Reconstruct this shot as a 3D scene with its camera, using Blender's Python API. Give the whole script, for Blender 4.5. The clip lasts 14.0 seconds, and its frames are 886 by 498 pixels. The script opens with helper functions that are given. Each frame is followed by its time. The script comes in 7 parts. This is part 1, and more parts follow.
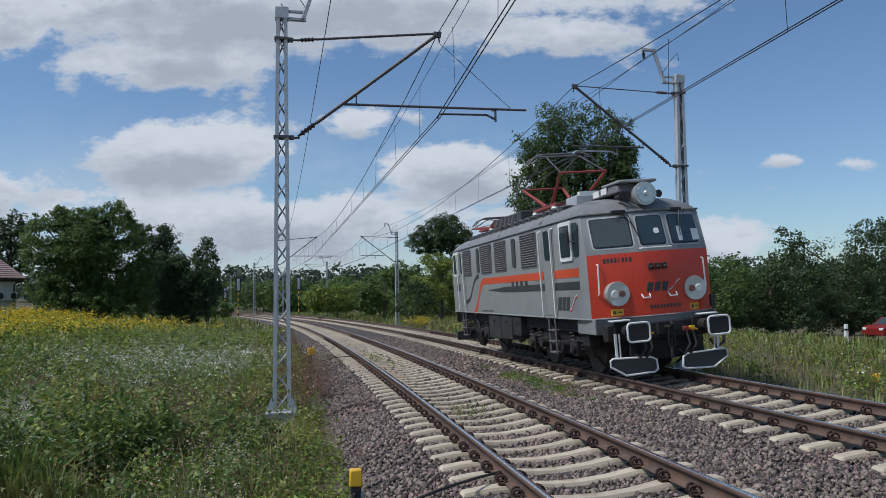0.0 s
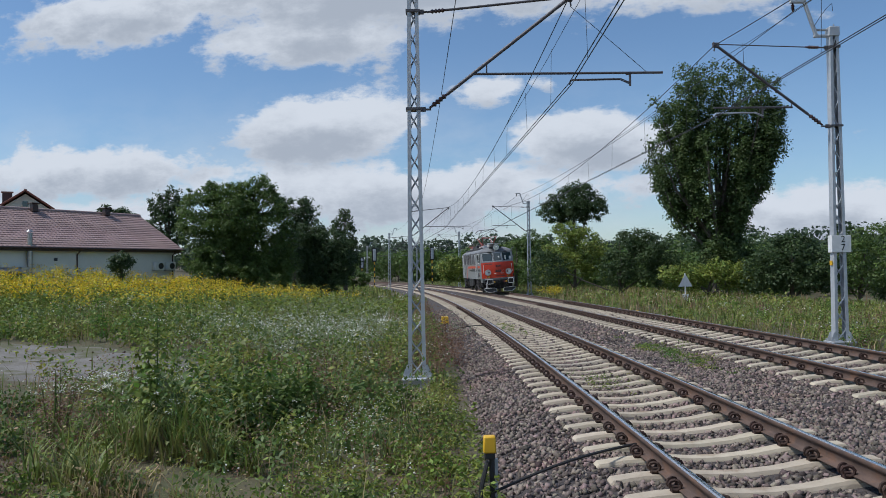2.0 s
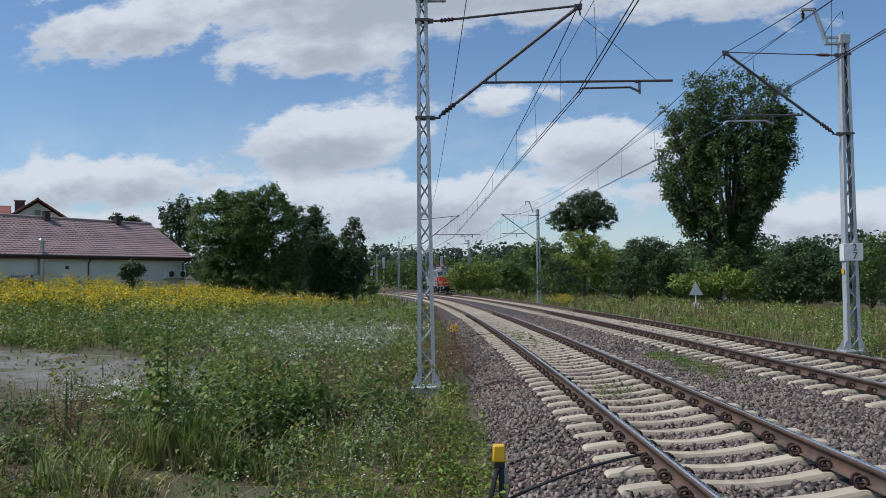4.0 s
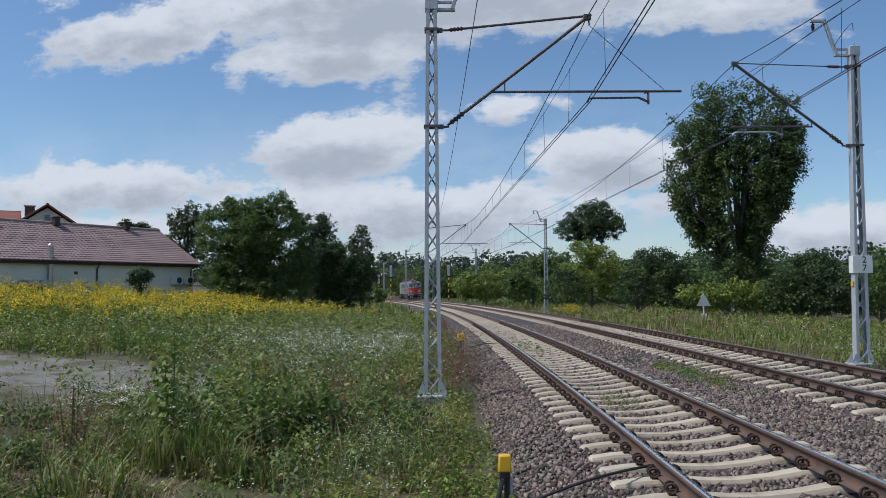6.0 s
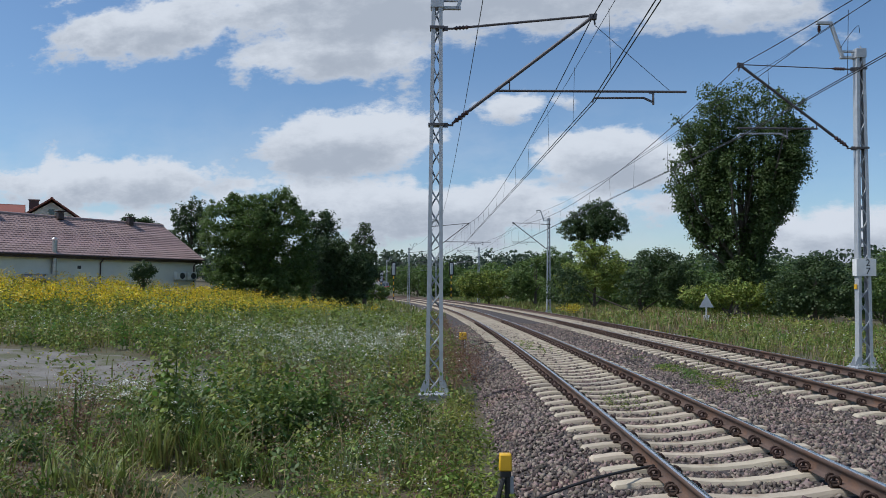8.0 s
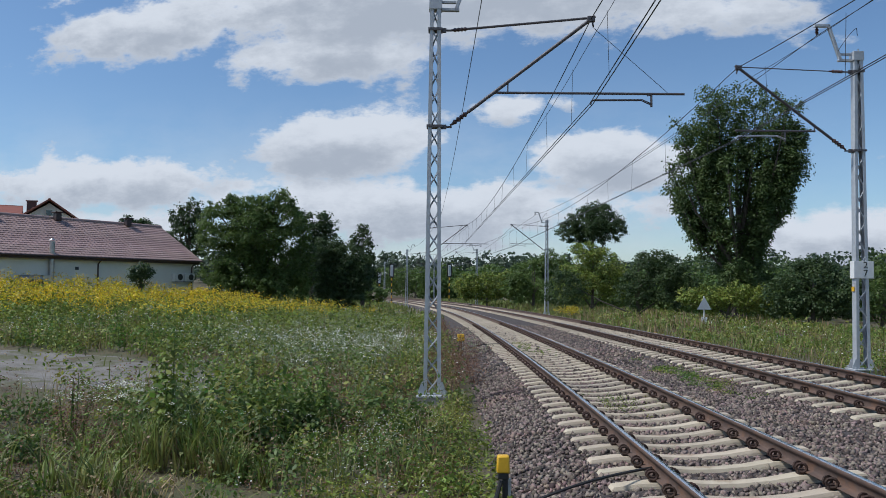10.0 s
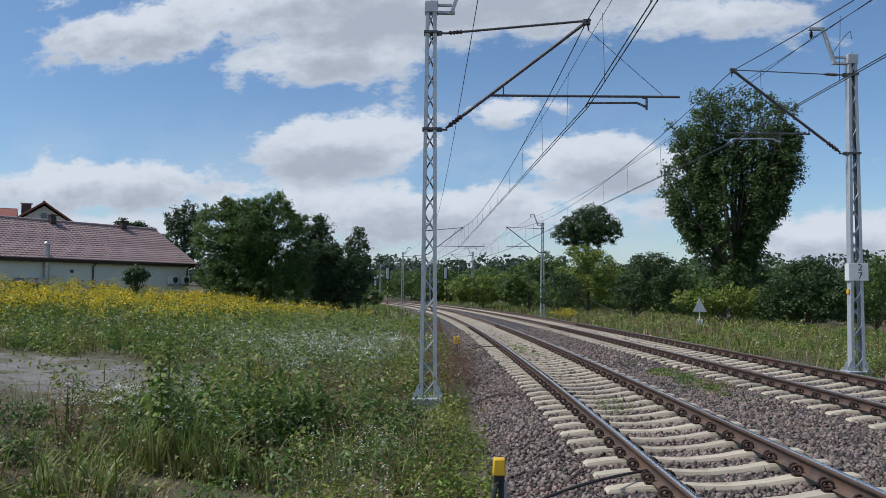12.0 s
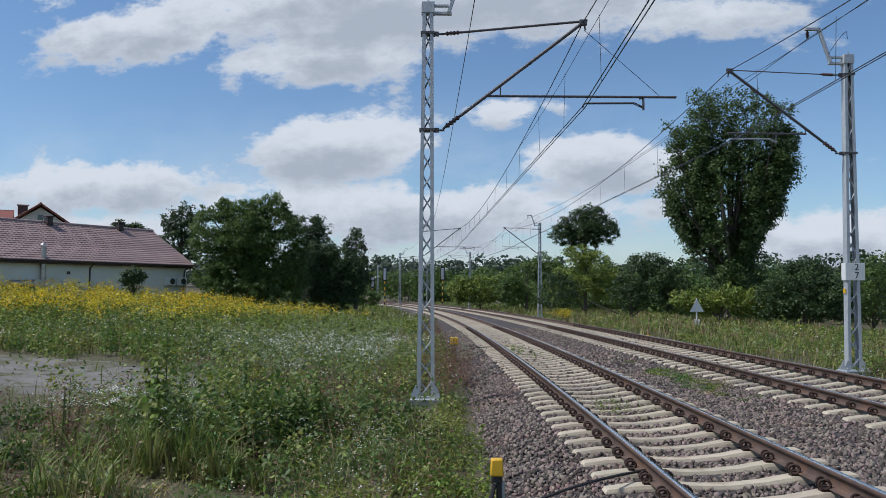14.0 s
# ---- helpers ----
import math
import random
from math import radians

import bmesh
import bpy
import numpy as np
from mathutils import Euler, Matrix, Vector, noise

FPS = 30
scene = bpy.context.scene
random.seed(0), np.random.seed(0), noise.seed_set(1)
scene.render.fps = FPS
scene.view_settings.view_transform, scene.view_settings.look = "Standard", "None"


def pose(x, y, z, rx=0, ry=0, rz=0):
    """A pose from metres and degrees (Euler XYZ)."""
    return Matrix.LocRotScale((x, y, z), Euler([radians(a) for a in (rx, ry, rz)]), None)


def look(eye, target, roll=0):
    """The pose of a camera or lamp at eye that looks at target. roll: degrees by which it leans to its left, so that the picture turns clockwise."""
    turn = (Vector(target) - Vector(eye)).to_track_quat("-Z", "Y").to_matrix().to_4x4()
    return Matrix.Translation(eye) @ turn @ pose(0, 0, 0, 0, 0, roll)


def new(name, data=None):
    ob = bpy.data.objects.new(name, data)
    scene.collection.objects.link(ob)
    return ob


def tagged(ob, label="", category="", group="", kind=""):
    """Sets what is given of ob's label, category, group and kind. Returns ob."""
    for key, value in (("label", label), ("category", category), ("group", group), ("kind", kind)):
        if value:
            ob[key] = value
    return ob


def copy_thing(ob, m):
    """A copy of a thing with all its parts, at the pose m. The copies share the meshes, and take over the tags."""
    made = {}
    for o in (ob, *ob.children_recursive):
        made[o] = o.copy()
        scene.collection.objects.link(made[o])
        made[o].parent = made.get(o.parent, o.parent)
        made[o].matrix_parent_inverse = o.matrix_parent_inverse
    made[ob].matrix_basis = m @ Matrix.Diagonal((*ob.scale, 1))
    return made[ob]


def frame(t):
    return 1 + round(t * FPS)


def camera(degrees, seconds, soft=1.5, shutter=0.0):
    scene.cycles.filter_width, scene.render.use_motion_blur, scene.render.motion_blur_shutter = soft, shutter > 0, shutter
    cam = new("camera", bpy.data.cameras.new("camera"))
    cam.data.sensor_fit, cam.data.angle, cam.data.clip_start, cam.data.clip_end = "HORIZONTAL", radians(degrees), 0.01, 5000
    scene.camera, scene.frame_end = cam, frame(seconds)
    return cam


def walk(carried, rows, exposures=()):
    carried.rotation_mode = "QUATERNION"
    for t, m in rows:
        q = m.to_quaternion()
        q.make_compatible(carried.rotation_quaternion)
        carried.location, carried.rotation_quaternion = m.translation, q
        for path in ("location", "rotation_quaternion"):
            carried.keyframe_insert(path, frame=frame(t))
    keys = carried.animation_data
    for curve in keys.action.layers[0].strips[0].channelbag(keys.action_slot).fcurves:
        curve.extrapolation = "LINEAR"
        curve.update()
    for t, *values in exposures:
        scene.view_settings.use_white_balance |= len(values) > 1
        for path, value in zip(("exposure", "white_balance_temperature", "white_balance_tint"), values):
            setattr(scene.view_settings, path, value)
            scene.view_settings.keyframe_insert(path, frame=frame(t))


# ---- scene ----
cam = camera(59.0, 14.0, soft=0.9)
EYE = (0.0, 0.0, 1.665)
PATH = [(0, 0.22, 3.59, 0.76), (0.1, 2.88, 3.43, 0.76), (0.2, 5.19, 3.26, 0.77), (0.3, 6.65, 3.02, 0.77), (0.4, 8.28, 2.73, 0.78),
        (0.5, 9.69, 2.43, 0.78), (0.7, 10.2, 2.05, 0.79), (0.85, 10.0, 1.8, 0.79), (1, 9.63, 1.57, 0.79), (1.5, 9.68, 1.47, 0.81),
        (2, 9.85, 1.5, 0.78), (2.5, 10.03, 1.72, 0.81), (3, 10.26, 1.85, 0.83), (5.5, 10.88, 2.64, 0.41), (6, 11.05, 2.75, 0.23),
        (6.5, 11.12, 2.71, 0.03), (7, 11.16, 2.68, -0.16), (7.5, 11.21, 2.64, -0.31), (8, 11.24, 2.63, -0.41), (10.5, 11.06, 2.81, -0.51),
        (11, 11.02, 2.87, -0.5), (11.5, 10.93, 2.93, -0.47), (12, 10.79, 2.95, -0.45), (12.5, 10.71, 3.01, -0.43), (13, 10.62, 3.01, -0.38),
        (13.5, 10.58, 3.0, -0.35), (14, 10.6, 3.0, -0.3)]
walk(cam, [(t, pose(*EYE, 90 + p, r, y)) for t, y, p, r in PATH], [(0, -0.13, 6060, 10), (0.5, -0.2, 6060, 10), (1.0, -0.07, 6060, 10), (2.5, -0.02, 6060, 10), (14, 0.0, 6060, 10)])

# ---- sky and sun ----
SUN_AZ, SUN_EL = -108.0, 54.0      # degrees: azimuth clockwise from +y, elevation
world = bpy.data.worlds.new("sky")
scene.world = world
world.use_nodes = True


class Nodes:
    """Short hand for node trees."""

    def __init__(self, tree):
        self.t = tree

    def add(self, kind, **values):
        n = self.t.nodes.new(kind)
        for k, v in values.items():
            if k in n.inputs:
                n.inputs[k].default_value = v
            else:
                setattr(n, k, v)
        return n

    def link(self, a, b):
        self.t.links.new(a, b)

    def math(self, op, a, b=0.0, c=0.0, clamp=False):
        n = self.t.nodes.new("ShaderNodeMath")
        n.operation, n.use_clamp = op, clamp
        for i, v in enumerate((a, b, c)):
            if isinstance(v, (int, float)):
                n.inputs[i].default_value = v
            else:
                self.t.links.new(v, n.inputs[i])
        return n.outputs[0]

    def mix(self, f, a, b):
        n = self.t.nodes.new("ShaderNodeMix")
        n.data_type = "RGBA"
        for i, v in ((0, f), (6, a), (7, b)):
            if isinstance(v, (int, float, tuple)):
                n.inputs[i].default_value = v
            else:
                self.t.links.new(v, n.inputs[i])
        return n.outputs[2]

    def ramp(self, f, a, b):
        n = self.t.nodes.new("ShaderNodeMapRange")
        n.interpolation_type = "SMOOTHSTEP"
        n.inputs[1].default_value, n.inputs[2].default_value = a, b
        self.t.links.new(f, n.inputs[0])
        return n.outputs[0]


# cumulus banks: centre and half-axes as slopes x/y and z/y of the viewing direction, and weight
CLOUDS = [(-0.21, 0.40, 0.52, 0.085, 1.0), (-0.62, 0.365, 0.15, 0.05, 1.0), (-0.36, 0.315, 0.16, 0.05, 0.9), (0.13, 0.345, 0.14, 0.04, 0.8),
          (-0.325, 0.190, 0.115, 0.048, 1.15), (-0.70, 0.145, 0.17, 0.040, 1.05), (-0.24, 0.105, 0.40, 0.055, 0.78), (-0.105, 0.226, 0.055, 0.024, 0.8),
          (-0.041, 0.236, 0.03, 0.016, 0.6), (0.02, 0.160, 0.12, 0.045, 1.0), (0.30, 0.060, 0.13, 0.045, 1.0), (-0.70, 0.075, 0.35, 0.045, 0.65),
          (0.44, 0.17, 0.035, 0.012, 0.6), (0.52, 0.165, 0.05, 0.014, 0.6), (-0.2, 0.75, 0.8, 0.2, 0.9)]


def build_sky():
    n = Nodes(world.node_tree)
    bg = world.node_tree.nodes["Background"]
    sky = n.add("ShaderNodeTexSky", sky_type="NISHITA", sun_disc=False, sun_elevation=radians(SUN_EL), sun_rotation=radians(SUN_AZ),
                air_density=1.0, dust_density=0.5, ozone_density=1.3)
    tc = n.add("ShaderNodeTexCoord")
    sep = n.add("ShaderNodeSeparateXYZ")
    n.link(tc.outputs["Generated"], sep.inputs[0])
    y = n.math("MAXIMUM", n.math("ABSOLUTE", sep.outputs[1]), 0.05)
    u, v = n.math("DIVIDE", sep.outputs[0], y), n.math("DIVIDE", sep.outputs[2], y)
    com = n.add("ShaderNodeCombineXYZ")
    n.link(u, com.inputs[0])
    n.link(n.math("MULTIPLY", v, 1.9), com.inputs[1])
    big = n.add("ShaderNodeTexNoise", Scale=5.5, Detail=10.0, Roughness=0.58)
    n.link(com.outputs[0], big.inputs["Vector"])
    fine = n.add("ShaderNodeTexNoise", Scale=17.0, Detail=12.0, Roughness=0.66)
    n.link(com.outputs[0], fine.inputs["Vector"])
    total, lower = None, None
    for cu, cv, ru, rv, w in CLOUDS:
        du = n.math("MULTIPLY", n.math("SUBTRACT", u, cu), 1 / ru)
        dv = n.math("MULTIPLY", n.math("SUBTRACT", v, cv), 1 / rv)
        d = n.math("ADD", n.math("MULTIPLY", du, du), n.math("MULTIPLY", dv, dv))
        m = n.math("MULTIPLY", n.math("EXPONENT", n.math("MULTIPLY", d, -0.9)), w)
        # the lower middle of each bank is its grey underside
        dl = n.math("ADD", dv, 0.45)
        e = n.math("ADD", n.math("MULTIPLY", n.math("MULTIPLY", du, du), 1.2), n.math("MULTIPLY", n.math("MULTIPLY", dl, dl), 2.2))
        g = n.math("MULTIPLY", n.math("EXPONENT", n.math("MULTIPLY", e, -1.0)), w)
        total = m if total is None else n.math("MAXIMUM", total, m)
        lower = g if lower is None else n.math("MAXIMUM", lower, g)
    wob = n.math("ADD", n.math("MULTIPLY", n.math("SUBTRACT", big.outputs[0], 0.5), 1.5), n.math("MULTIPLY", n.math("SUBTRACT", fine.outputs[0], 0.5), 0.85))
    dens = n.math("ADD", total, wob)
    cover = n.ramp(dens, 0.33, 0.59)
    veil = n.math("MULTIPLY", n.math("MULTIPLY", n.ramp(v, 0.30, 0.02), 0.55), n.ramp(u, 0.45, -0.15))          # haze towards the horizon
    cover = n.math("MAXIMUM", cover, n.math("MULTIPLY", veil, n.ramp(big.outputs[0], 0.32, 0.62)))
    shade = n.ramp(n.math("ADD", n.math("MULTIPLY", lower, 0.9), n.math("ADD", n.math("MULTIPLY", n.math("SUBTRACT", big.outputs[0], 0.45), 2.2), n.math("MULTIPLY", n.math("SUBTRACT", fine.outputs[0], 0.5), 1.3))), 0.2, 1.15)
    white = n.mix(shade, (7.4, 7.7, 8.1, 1), (4.5, 4.9, 5.5, 1))
    tint = n.add("ShaderNodeMix", data_type="RGBA", blend_type="MULTIPLY")
    tint.inputs[0].default_value, tint.inputs[7].default_value = 1.0, (0.98, 1.11, 1.21, 1)
    n.link(sky.outputs[0], tint.inputs[6])
    n.link(n.mix(cover, tint.outputs[2], white), bg.inputs["Color"])
    bg.inputs["Strength"].default_value = 0.092


build_sky()
sun = new("sun", bpy.data.lights.new("sun", "SUN"))
sun.data.energy, sun.data.angle, sun.data.color = 3.7, radians(10.0), (1.0, 0.95, 0.87)
az, el = radians(SUN_AZ), radians(SUN_EL)
sun.matrix_world = look((math.sin(az) * math.cos(el) * 100, math.cos(az) * math.cos(el) * 100, math.sin(el) * 100), (0, 0, 0))


# ---- materials ----
def material(name, base, other=None, rough=0.7, metal=0.0, scale=6.0, amount=0.6, bump=0.0, fine=60.0, island=0.0, obj=0.0, spec=0.5,
             third=None, third_scale=1.2, third_edge=(0.5, 0.65), leaf=0.0):
    """Principled surface: two colours mixed by noise, a third in patches, grain and relief, chance tint per piece."""
    m = bpy.data.materials.new(name)
    m.use_nodes = True
    n = Nodes(m.node_tree)
    p = m.node_tree.nodes["Principled BSDF"]
    p.inputs["Roughness"].default_value, p.inputs["Metallic"].default_value = rough, metal
    p.inputs["Specular IOR Level"].default_value = spec
    other = other or tuple(c * 0.7 for c in base)
    tc = n.add("ShaderNodeTexCoord")
    geo = n.add("ShaderNodeNewGeometry")
    where = tc.outputs["Object"]
    a = n.add("ShaderNodeTexNoise", Scale=scale, Detail=5.0, Roughness=0.6)
    b = n.add("ShaderNodeTexNoise", Scale=fine, Detail=3.0)
    n.link(where, a.inputs["Vector"])
    n.link(where, b.inputs["Vector"])
    f = n.math("ADD", n.math("MULTIPLY", n.ramp(a.outputs[0], 0.3, 0.7), amount), n.math("MULTIPLY", n.math("SUBTRACT", b.outputs[0], 0.5), 0.5), clamp=True)
    col = n.mix(f, (*base, 1), (*other, 1))
    if third:
        c = n.add("ShaderNodeTexNoise", Scale=third_scale, Detail=6.0, Roughness=0.65)
        n.link(where, c.inputs["Vector"])
        col = n.mix(n.ramp(c.outputs[0], *third_edge), col, (*third, 1))
    for k, src in ((island, geo.outputs["Random Per Island"]), (obj, n.add("ShaderNodeObjectInfo").outputs["Random"])):
        if k:
            h = n.add("ShaderNodeHueSaturation")
            n.link(n.math("ADD", n.math("MULTIPLY", src, 2 * k), 1 - k), h.inputs["Value"])
            n.link(n.math("ADD", n.math("MULTIPLY", n.math("FRACT", n.math("MULTIPLY", src, 7.13)), k * 0.12), 0.5 - k * 0.06), h.inputs["Hue"])
            n.link(col, h.inputs["Color"])
            col = h.outputs[0]
    n.link(col, p.inputs["Base Color"])
    n.link(n.math("ADD", n.math("MULTIPLY", n.math("SUBTRACT", b.outputs[0], 0.5), 0.25), rough, clamp=True), p.inputs["Roughness"])
    if bump:
        bp = n.add("ShaderNodeBump", Strength=0.8, Distance=bump)
        n.link(n.math("ADD", a.outputs[0], n.math("MULTIPLY", b.outputs[0], 0.6)), bp.inputs["Height"])
        n.link(bp.outputs[0], p.inputs["Normal"])
    if leaf:
        tr = n.add("ShaderNodeBsdfTranslucent")
        n.link(col, tr.inputs["Color"])
        mx = n.add("ShaderNodeMixShader")
        mx.inputs[0].default_value = leaf
        n.link(p.outputs[0], mx.inputs[1])
        n.link(tr.outputs[0], mx.inputs[2])
        n.link(mx.outputs[0], m.node_tree.nodes["Material Output"].inputs[0])
    return m


def glow(name, colour, strength):
    m = bpy.data.materials.new(name)
    m.use_nodes = True
    p = m.node_tree.nodes["Principled BSDF"]
    p.inputs["Base Color"].default_value = (*colour, 1)
    p.inputs["Emission Color"].default_value, p.inputs["Emission Strength"].default_value = (*colour, 1), strength
    return m


def clear_glass(name, tint=(0.75, 0.85, 0.85), rough=0.02):
    m = bpy.data.materials.new(name)
    m.use_nodes = True
    p = m.node_tree.nodes["Principled BSDF"]
    p.inputs["Base Color"].default_value = (*tint, 1)
    p.inputs["Roughness"].default_value, p.inputs["Transmission Weight"].default_value, p.inputs["IOR"].default_value = rough, 1.0, 1.2
    return m


M_SOIL = material("soil_grass", (0.07, 0.075, 0.032), (0.115, 0.092, 0.055), 0.95, scale=1.3, amount=0.9, bump=0.05, fine=22, third=(0.12, 0.085, 0.055), third_scale=0.6)
M_DIRT = material("dirt_gravel", (0.21, 0.195, 0.175), (0.14, 0.128, 0.115), 0.95, scale=1.6, amount=0.9, bump=0.04, fine=26, third=(0.10, 0.10, 0.05), third_scale=0.9, third_edge=(0.47, 0.60))
# darker than the loose stones: shade of the gaps between them painted in
M_BALLAST_SHADE = material("ballast_bed", (0.085, 0.07, 0.066), (0.045, 0.038, 0.037), 0.95, scale=14, amount=0.9, bump=0.05, fine=45)
M_STONE = material("ballast_stone", (0.205, 0.162, 0.138), (0.088, 0.070, 0.062), 0.9, scale=9, amount=0.7, bump=0.006, fine=80, island=0.75, third=(0.20, 0.145, 0.12), third_scale=0.8)
M_SLEEPER = material("concrete_sleeper", (0.48, 0.415, 0.315), (0.38, 0.32, 0.24), 0.9, scale=5, amount=0.8, bump=0.006, fine=70, obj=0.10, third=(0.30, 0.22, 0.15), third_scale=2.2, third_edge=(0.56, 0.75))
M_RUST = material("rail_rust", (0.125, 0.080, 0.060), (0.078, 0.052, 0.042), 0.7, metal=0.1, scale=5, amount=0.9, bump=0.003, fine=90, third=(0.14, 0.078, 0.05), third_scale=3)
M_RAILTOP = material("polished_rail", (0.78, 0.78, 0.80), (0.62, 0.61, 0.61), 0.24, metal=1.0, scale=3, amount=0.5, fine=40)
M_CLIP = material("clip_rust", (0.055, 0.030, 0.022), (0.035, 0.022, 0.018), 0.8, metal=0.3, scale=30, obj=0.2)
M_GALV = material("galvanised_steel", (0.50, 0.52, 0.54), (0.40, 0.42, 0.44), 0.5, metal=0.25, scale=7, amount=0.7, bump=0.001, fine=120, obj=0.06)
M_TUBE = material("dark_steel_tube", (0.13, 0.12, 0.125), (0.08, 0.07, 0.07), 0.5, metal=0.5, scale=8)
M_WIRE = material("dark_wire", (0.045, 0.045, 0.05), (0.03, 0.03, 0.03), 0.5, metal=0.5)
M_INSUL = material("insulator_brown", (0.07, 0.035, 0.03), (0.05, 0.03, 0.028), 0.25)
M_CONC = material("foundation_concrete", (0.42, 0.41, 0.38), (0.30, 0.29, 0.27), 0.9, scale=5, bump=0.006)
M_YELLOW = material("yellow_plastic", (0.72, 0.42, 0.02), (0.62, 0.35, 0.02), 0.45, scale=8)
M_BLACK = material("black_rubber", (0.02, 0.02, 0.021), (0.03, 0.028, 0.026), 0.6, scale=12)
M_WHITE = material("white_paint", (0.78, 0.78, 0.76), (0.66, 0.66, 0.63), 0.5, scale=6)
M_RED = material("loco_red_paint", (0.62, 0.052, 0.018), (0.56, 0.044, 0.016), 0.3, scale=2.5, amount=0.7, fine=35, third=(0.46, 0.036, 0.018), third_scale=1.4, third_edge=(0.55, 0.8))
M_CAR = material("car_paint", (0.20, 0.014, 0.014), (0.15, 0.011, 0.011), 0.3, scale=3)
M_GREY = material("loco_grey_paint", (0.27, 0.28, 0.275), (0.23, 0.235, 0.23), 0.42, scale=2, amount=0.7, fine=30, third=(0.19, 0.185, 0.17), third_scale=1.2, third_edge=(0.55, 0.8))
M_ROOF = material("loco_roof_paint", (0.20, 0.205, 0.21), (0.15, 0.15, 0.15), 0.5, scale=2, amount=0.8, third=(0.12, 0.11, 0.10), third_scale=1.5)
M_ORANGE = material("loco_orange_stripe", (0.62, 0.080, 0.025), (0.56, 0.072, 0.025), 0.42, scale=3)
M_DARK = material("loco_black_stripe", (0.045, 0.048, 0.05), (0.035, 0.036, 0.038), 0.45, scale=3)
M_UNDER = material("bogie_grime", (0.019, 0.018, 0.018), (0.012, 0.011, 0.011), 0.8, metal=0.1, scale=4, amount=0.9, bump=0.01, third=(0.032, 0.028, 0.025), third_scale=2.5)
M_WHEEL = material("wheel_steel", (0.09, 0.08, 0.075), (0.05, 0.045, 0.04), 0.6, metal=0.5, scale=5)
M_PANTO = material("pantograph_red", (0.28, 0.045, 0.035), (0.22, 0.04, 0.03), 0.5, scale=5)
M_LOUVRE = material("louvre_grey", (0.16, 0.15, 0.155), (0.11, 0.10, 0.105), 0.55, scale=6)
M_CHROME = material("lamp_ring", (0.62, 0.62, 0.60), (0.5, 0.5, 0.48), 0.35, metal=0.6, scale=6)
M_LENS = material("lamp_lens", (0.72, 0.73, 0.70), (0.6, 0.61, 0.6), 0.08, scale=30, spec=0.8)
M_REDLENS = material("red_lens", (0.20, 0.10, 0.085), (0.16, 0.07, 0.06), 0.1)
M_REFLECT = material("lamp_reflector", (0.55, 0.55, 0.53), (0.35, 0.35, 0.34), 0.18, metal=0.85, scale=14)
M_BOX = material("equipment_grey", (0.030, 0.030, 0.030), (0.020, 0.020, 0.020), 0.6, scale=4, third=(0.055, 0.048, 0.042), third_scale=2)
M_PANE = material("cab_window_glass", (0.040, 0.060, 0.066), (0.028, 0.044, 0.050), 0.06, scale=2, spec=0.9)
M_WALL = material("rendered_wall", (0.78, 0.77, 0.70), (0.70, 0.69, 0.62), 0.9, scale=0.8, amount=0.8, bump=0.004, third=(0.60, 0.59, 0.52), third_scale=0.5, third_edge=(0.58, 0.8))
M_TILE = material("brown_roof_tile", (0.34, 0.235, 0.215), (0.26, 0.18, 0.165), 0.6, scale=1.2, amount=0.8, obj=0.12, island=0.12)
M_REDROOF = material("red_roof_sheet", (0.27, 0.085, 0.055), (0.20, 0.065, 0.045), 0.6, scale=2)
M_BROWN = material("brown_gutter", (0.06, 0.035, 0.03), (0.045, 0.028, 0.025), 0.5)
M_STEEL = material("stainless_pipe", (0.45, 0.44, 0.43), (0.3, 0.29, 0.28), 0.35, metal=0.8, scale=5)
M_BARK = material("bark", (0.11, 0.095, 0.075), (0.065, 0.055, 0.045), 0.95, scale=5, bump=0.03, fine=20)


def leaf_mat(name, a, b, k=0.35, leaf=0.35):
    return material(name, a, b, 0.55, scale=0.8, amount=1.0, fine=3, island=k, leaf=leaf, spec=0.4)


L_POPLAR = leaf_mat("poplar_leaf", (0.090, 0.138, 0.036), (0.060, 0.100, 0.030), 0.2)
L_DARK = leaf_mat("dark_leaf", (0.066, 0.104, 0.033), (0.044, 0.078, 0.028), 0.2)
L_MID = leaf_mat("green_leaf", (0.120, 0.182, 0.040), (0.074, 0.124, 0.031), 0.25)
L_LIGHT = leaf_mat("light_leaf", (0.225, 0.275, 0.048), (0.135, 0.185, 0.036), 0.5)
# leaf green shifted bluish: the distance haze is painted into this colour
L_FAR_HAZE = leaf_mat("far_leaf_haze_tint", (0.074, 0.108, 0.062), (0.050, 0.080, 0.050), 0.15)
L_GRASS = leaf_mat("grass_blade", (0.120, 0.190, 0.035), (0.260, 0.245, 0.085), 0.5)
L_WEED = leaf_mat("weed_leaf", (0.078, 0.165, 0.025), (0.270, 0.275, 0.055), 0.45)
L_SAGE = leaf_mat("sage_leaf", (0.36, 0.39, 0.25), (0.22, 0.26, 0.14), 0.5)
L_DRY = leaf_mat("dry_stalk", (0.40, 0.31, 0.16), (0.26, 0.19, 0.10), 0.4)
L_RUSSET = leaf_mat("russet_stalk", (0.21, 0.115, 0.068), (0.15, 0.090, 0.054), 0.4)
L_GOLD = leaf_mat("goldenrod_flower", (0.72, 0.52, 0.02), (0.54, 0.44, 0.04), 0.4)
L_PETAL = leaf_mat("white_petal", (0.80, 0.80, 0.72), (0.66, 0.67, 0.57), 0.2)


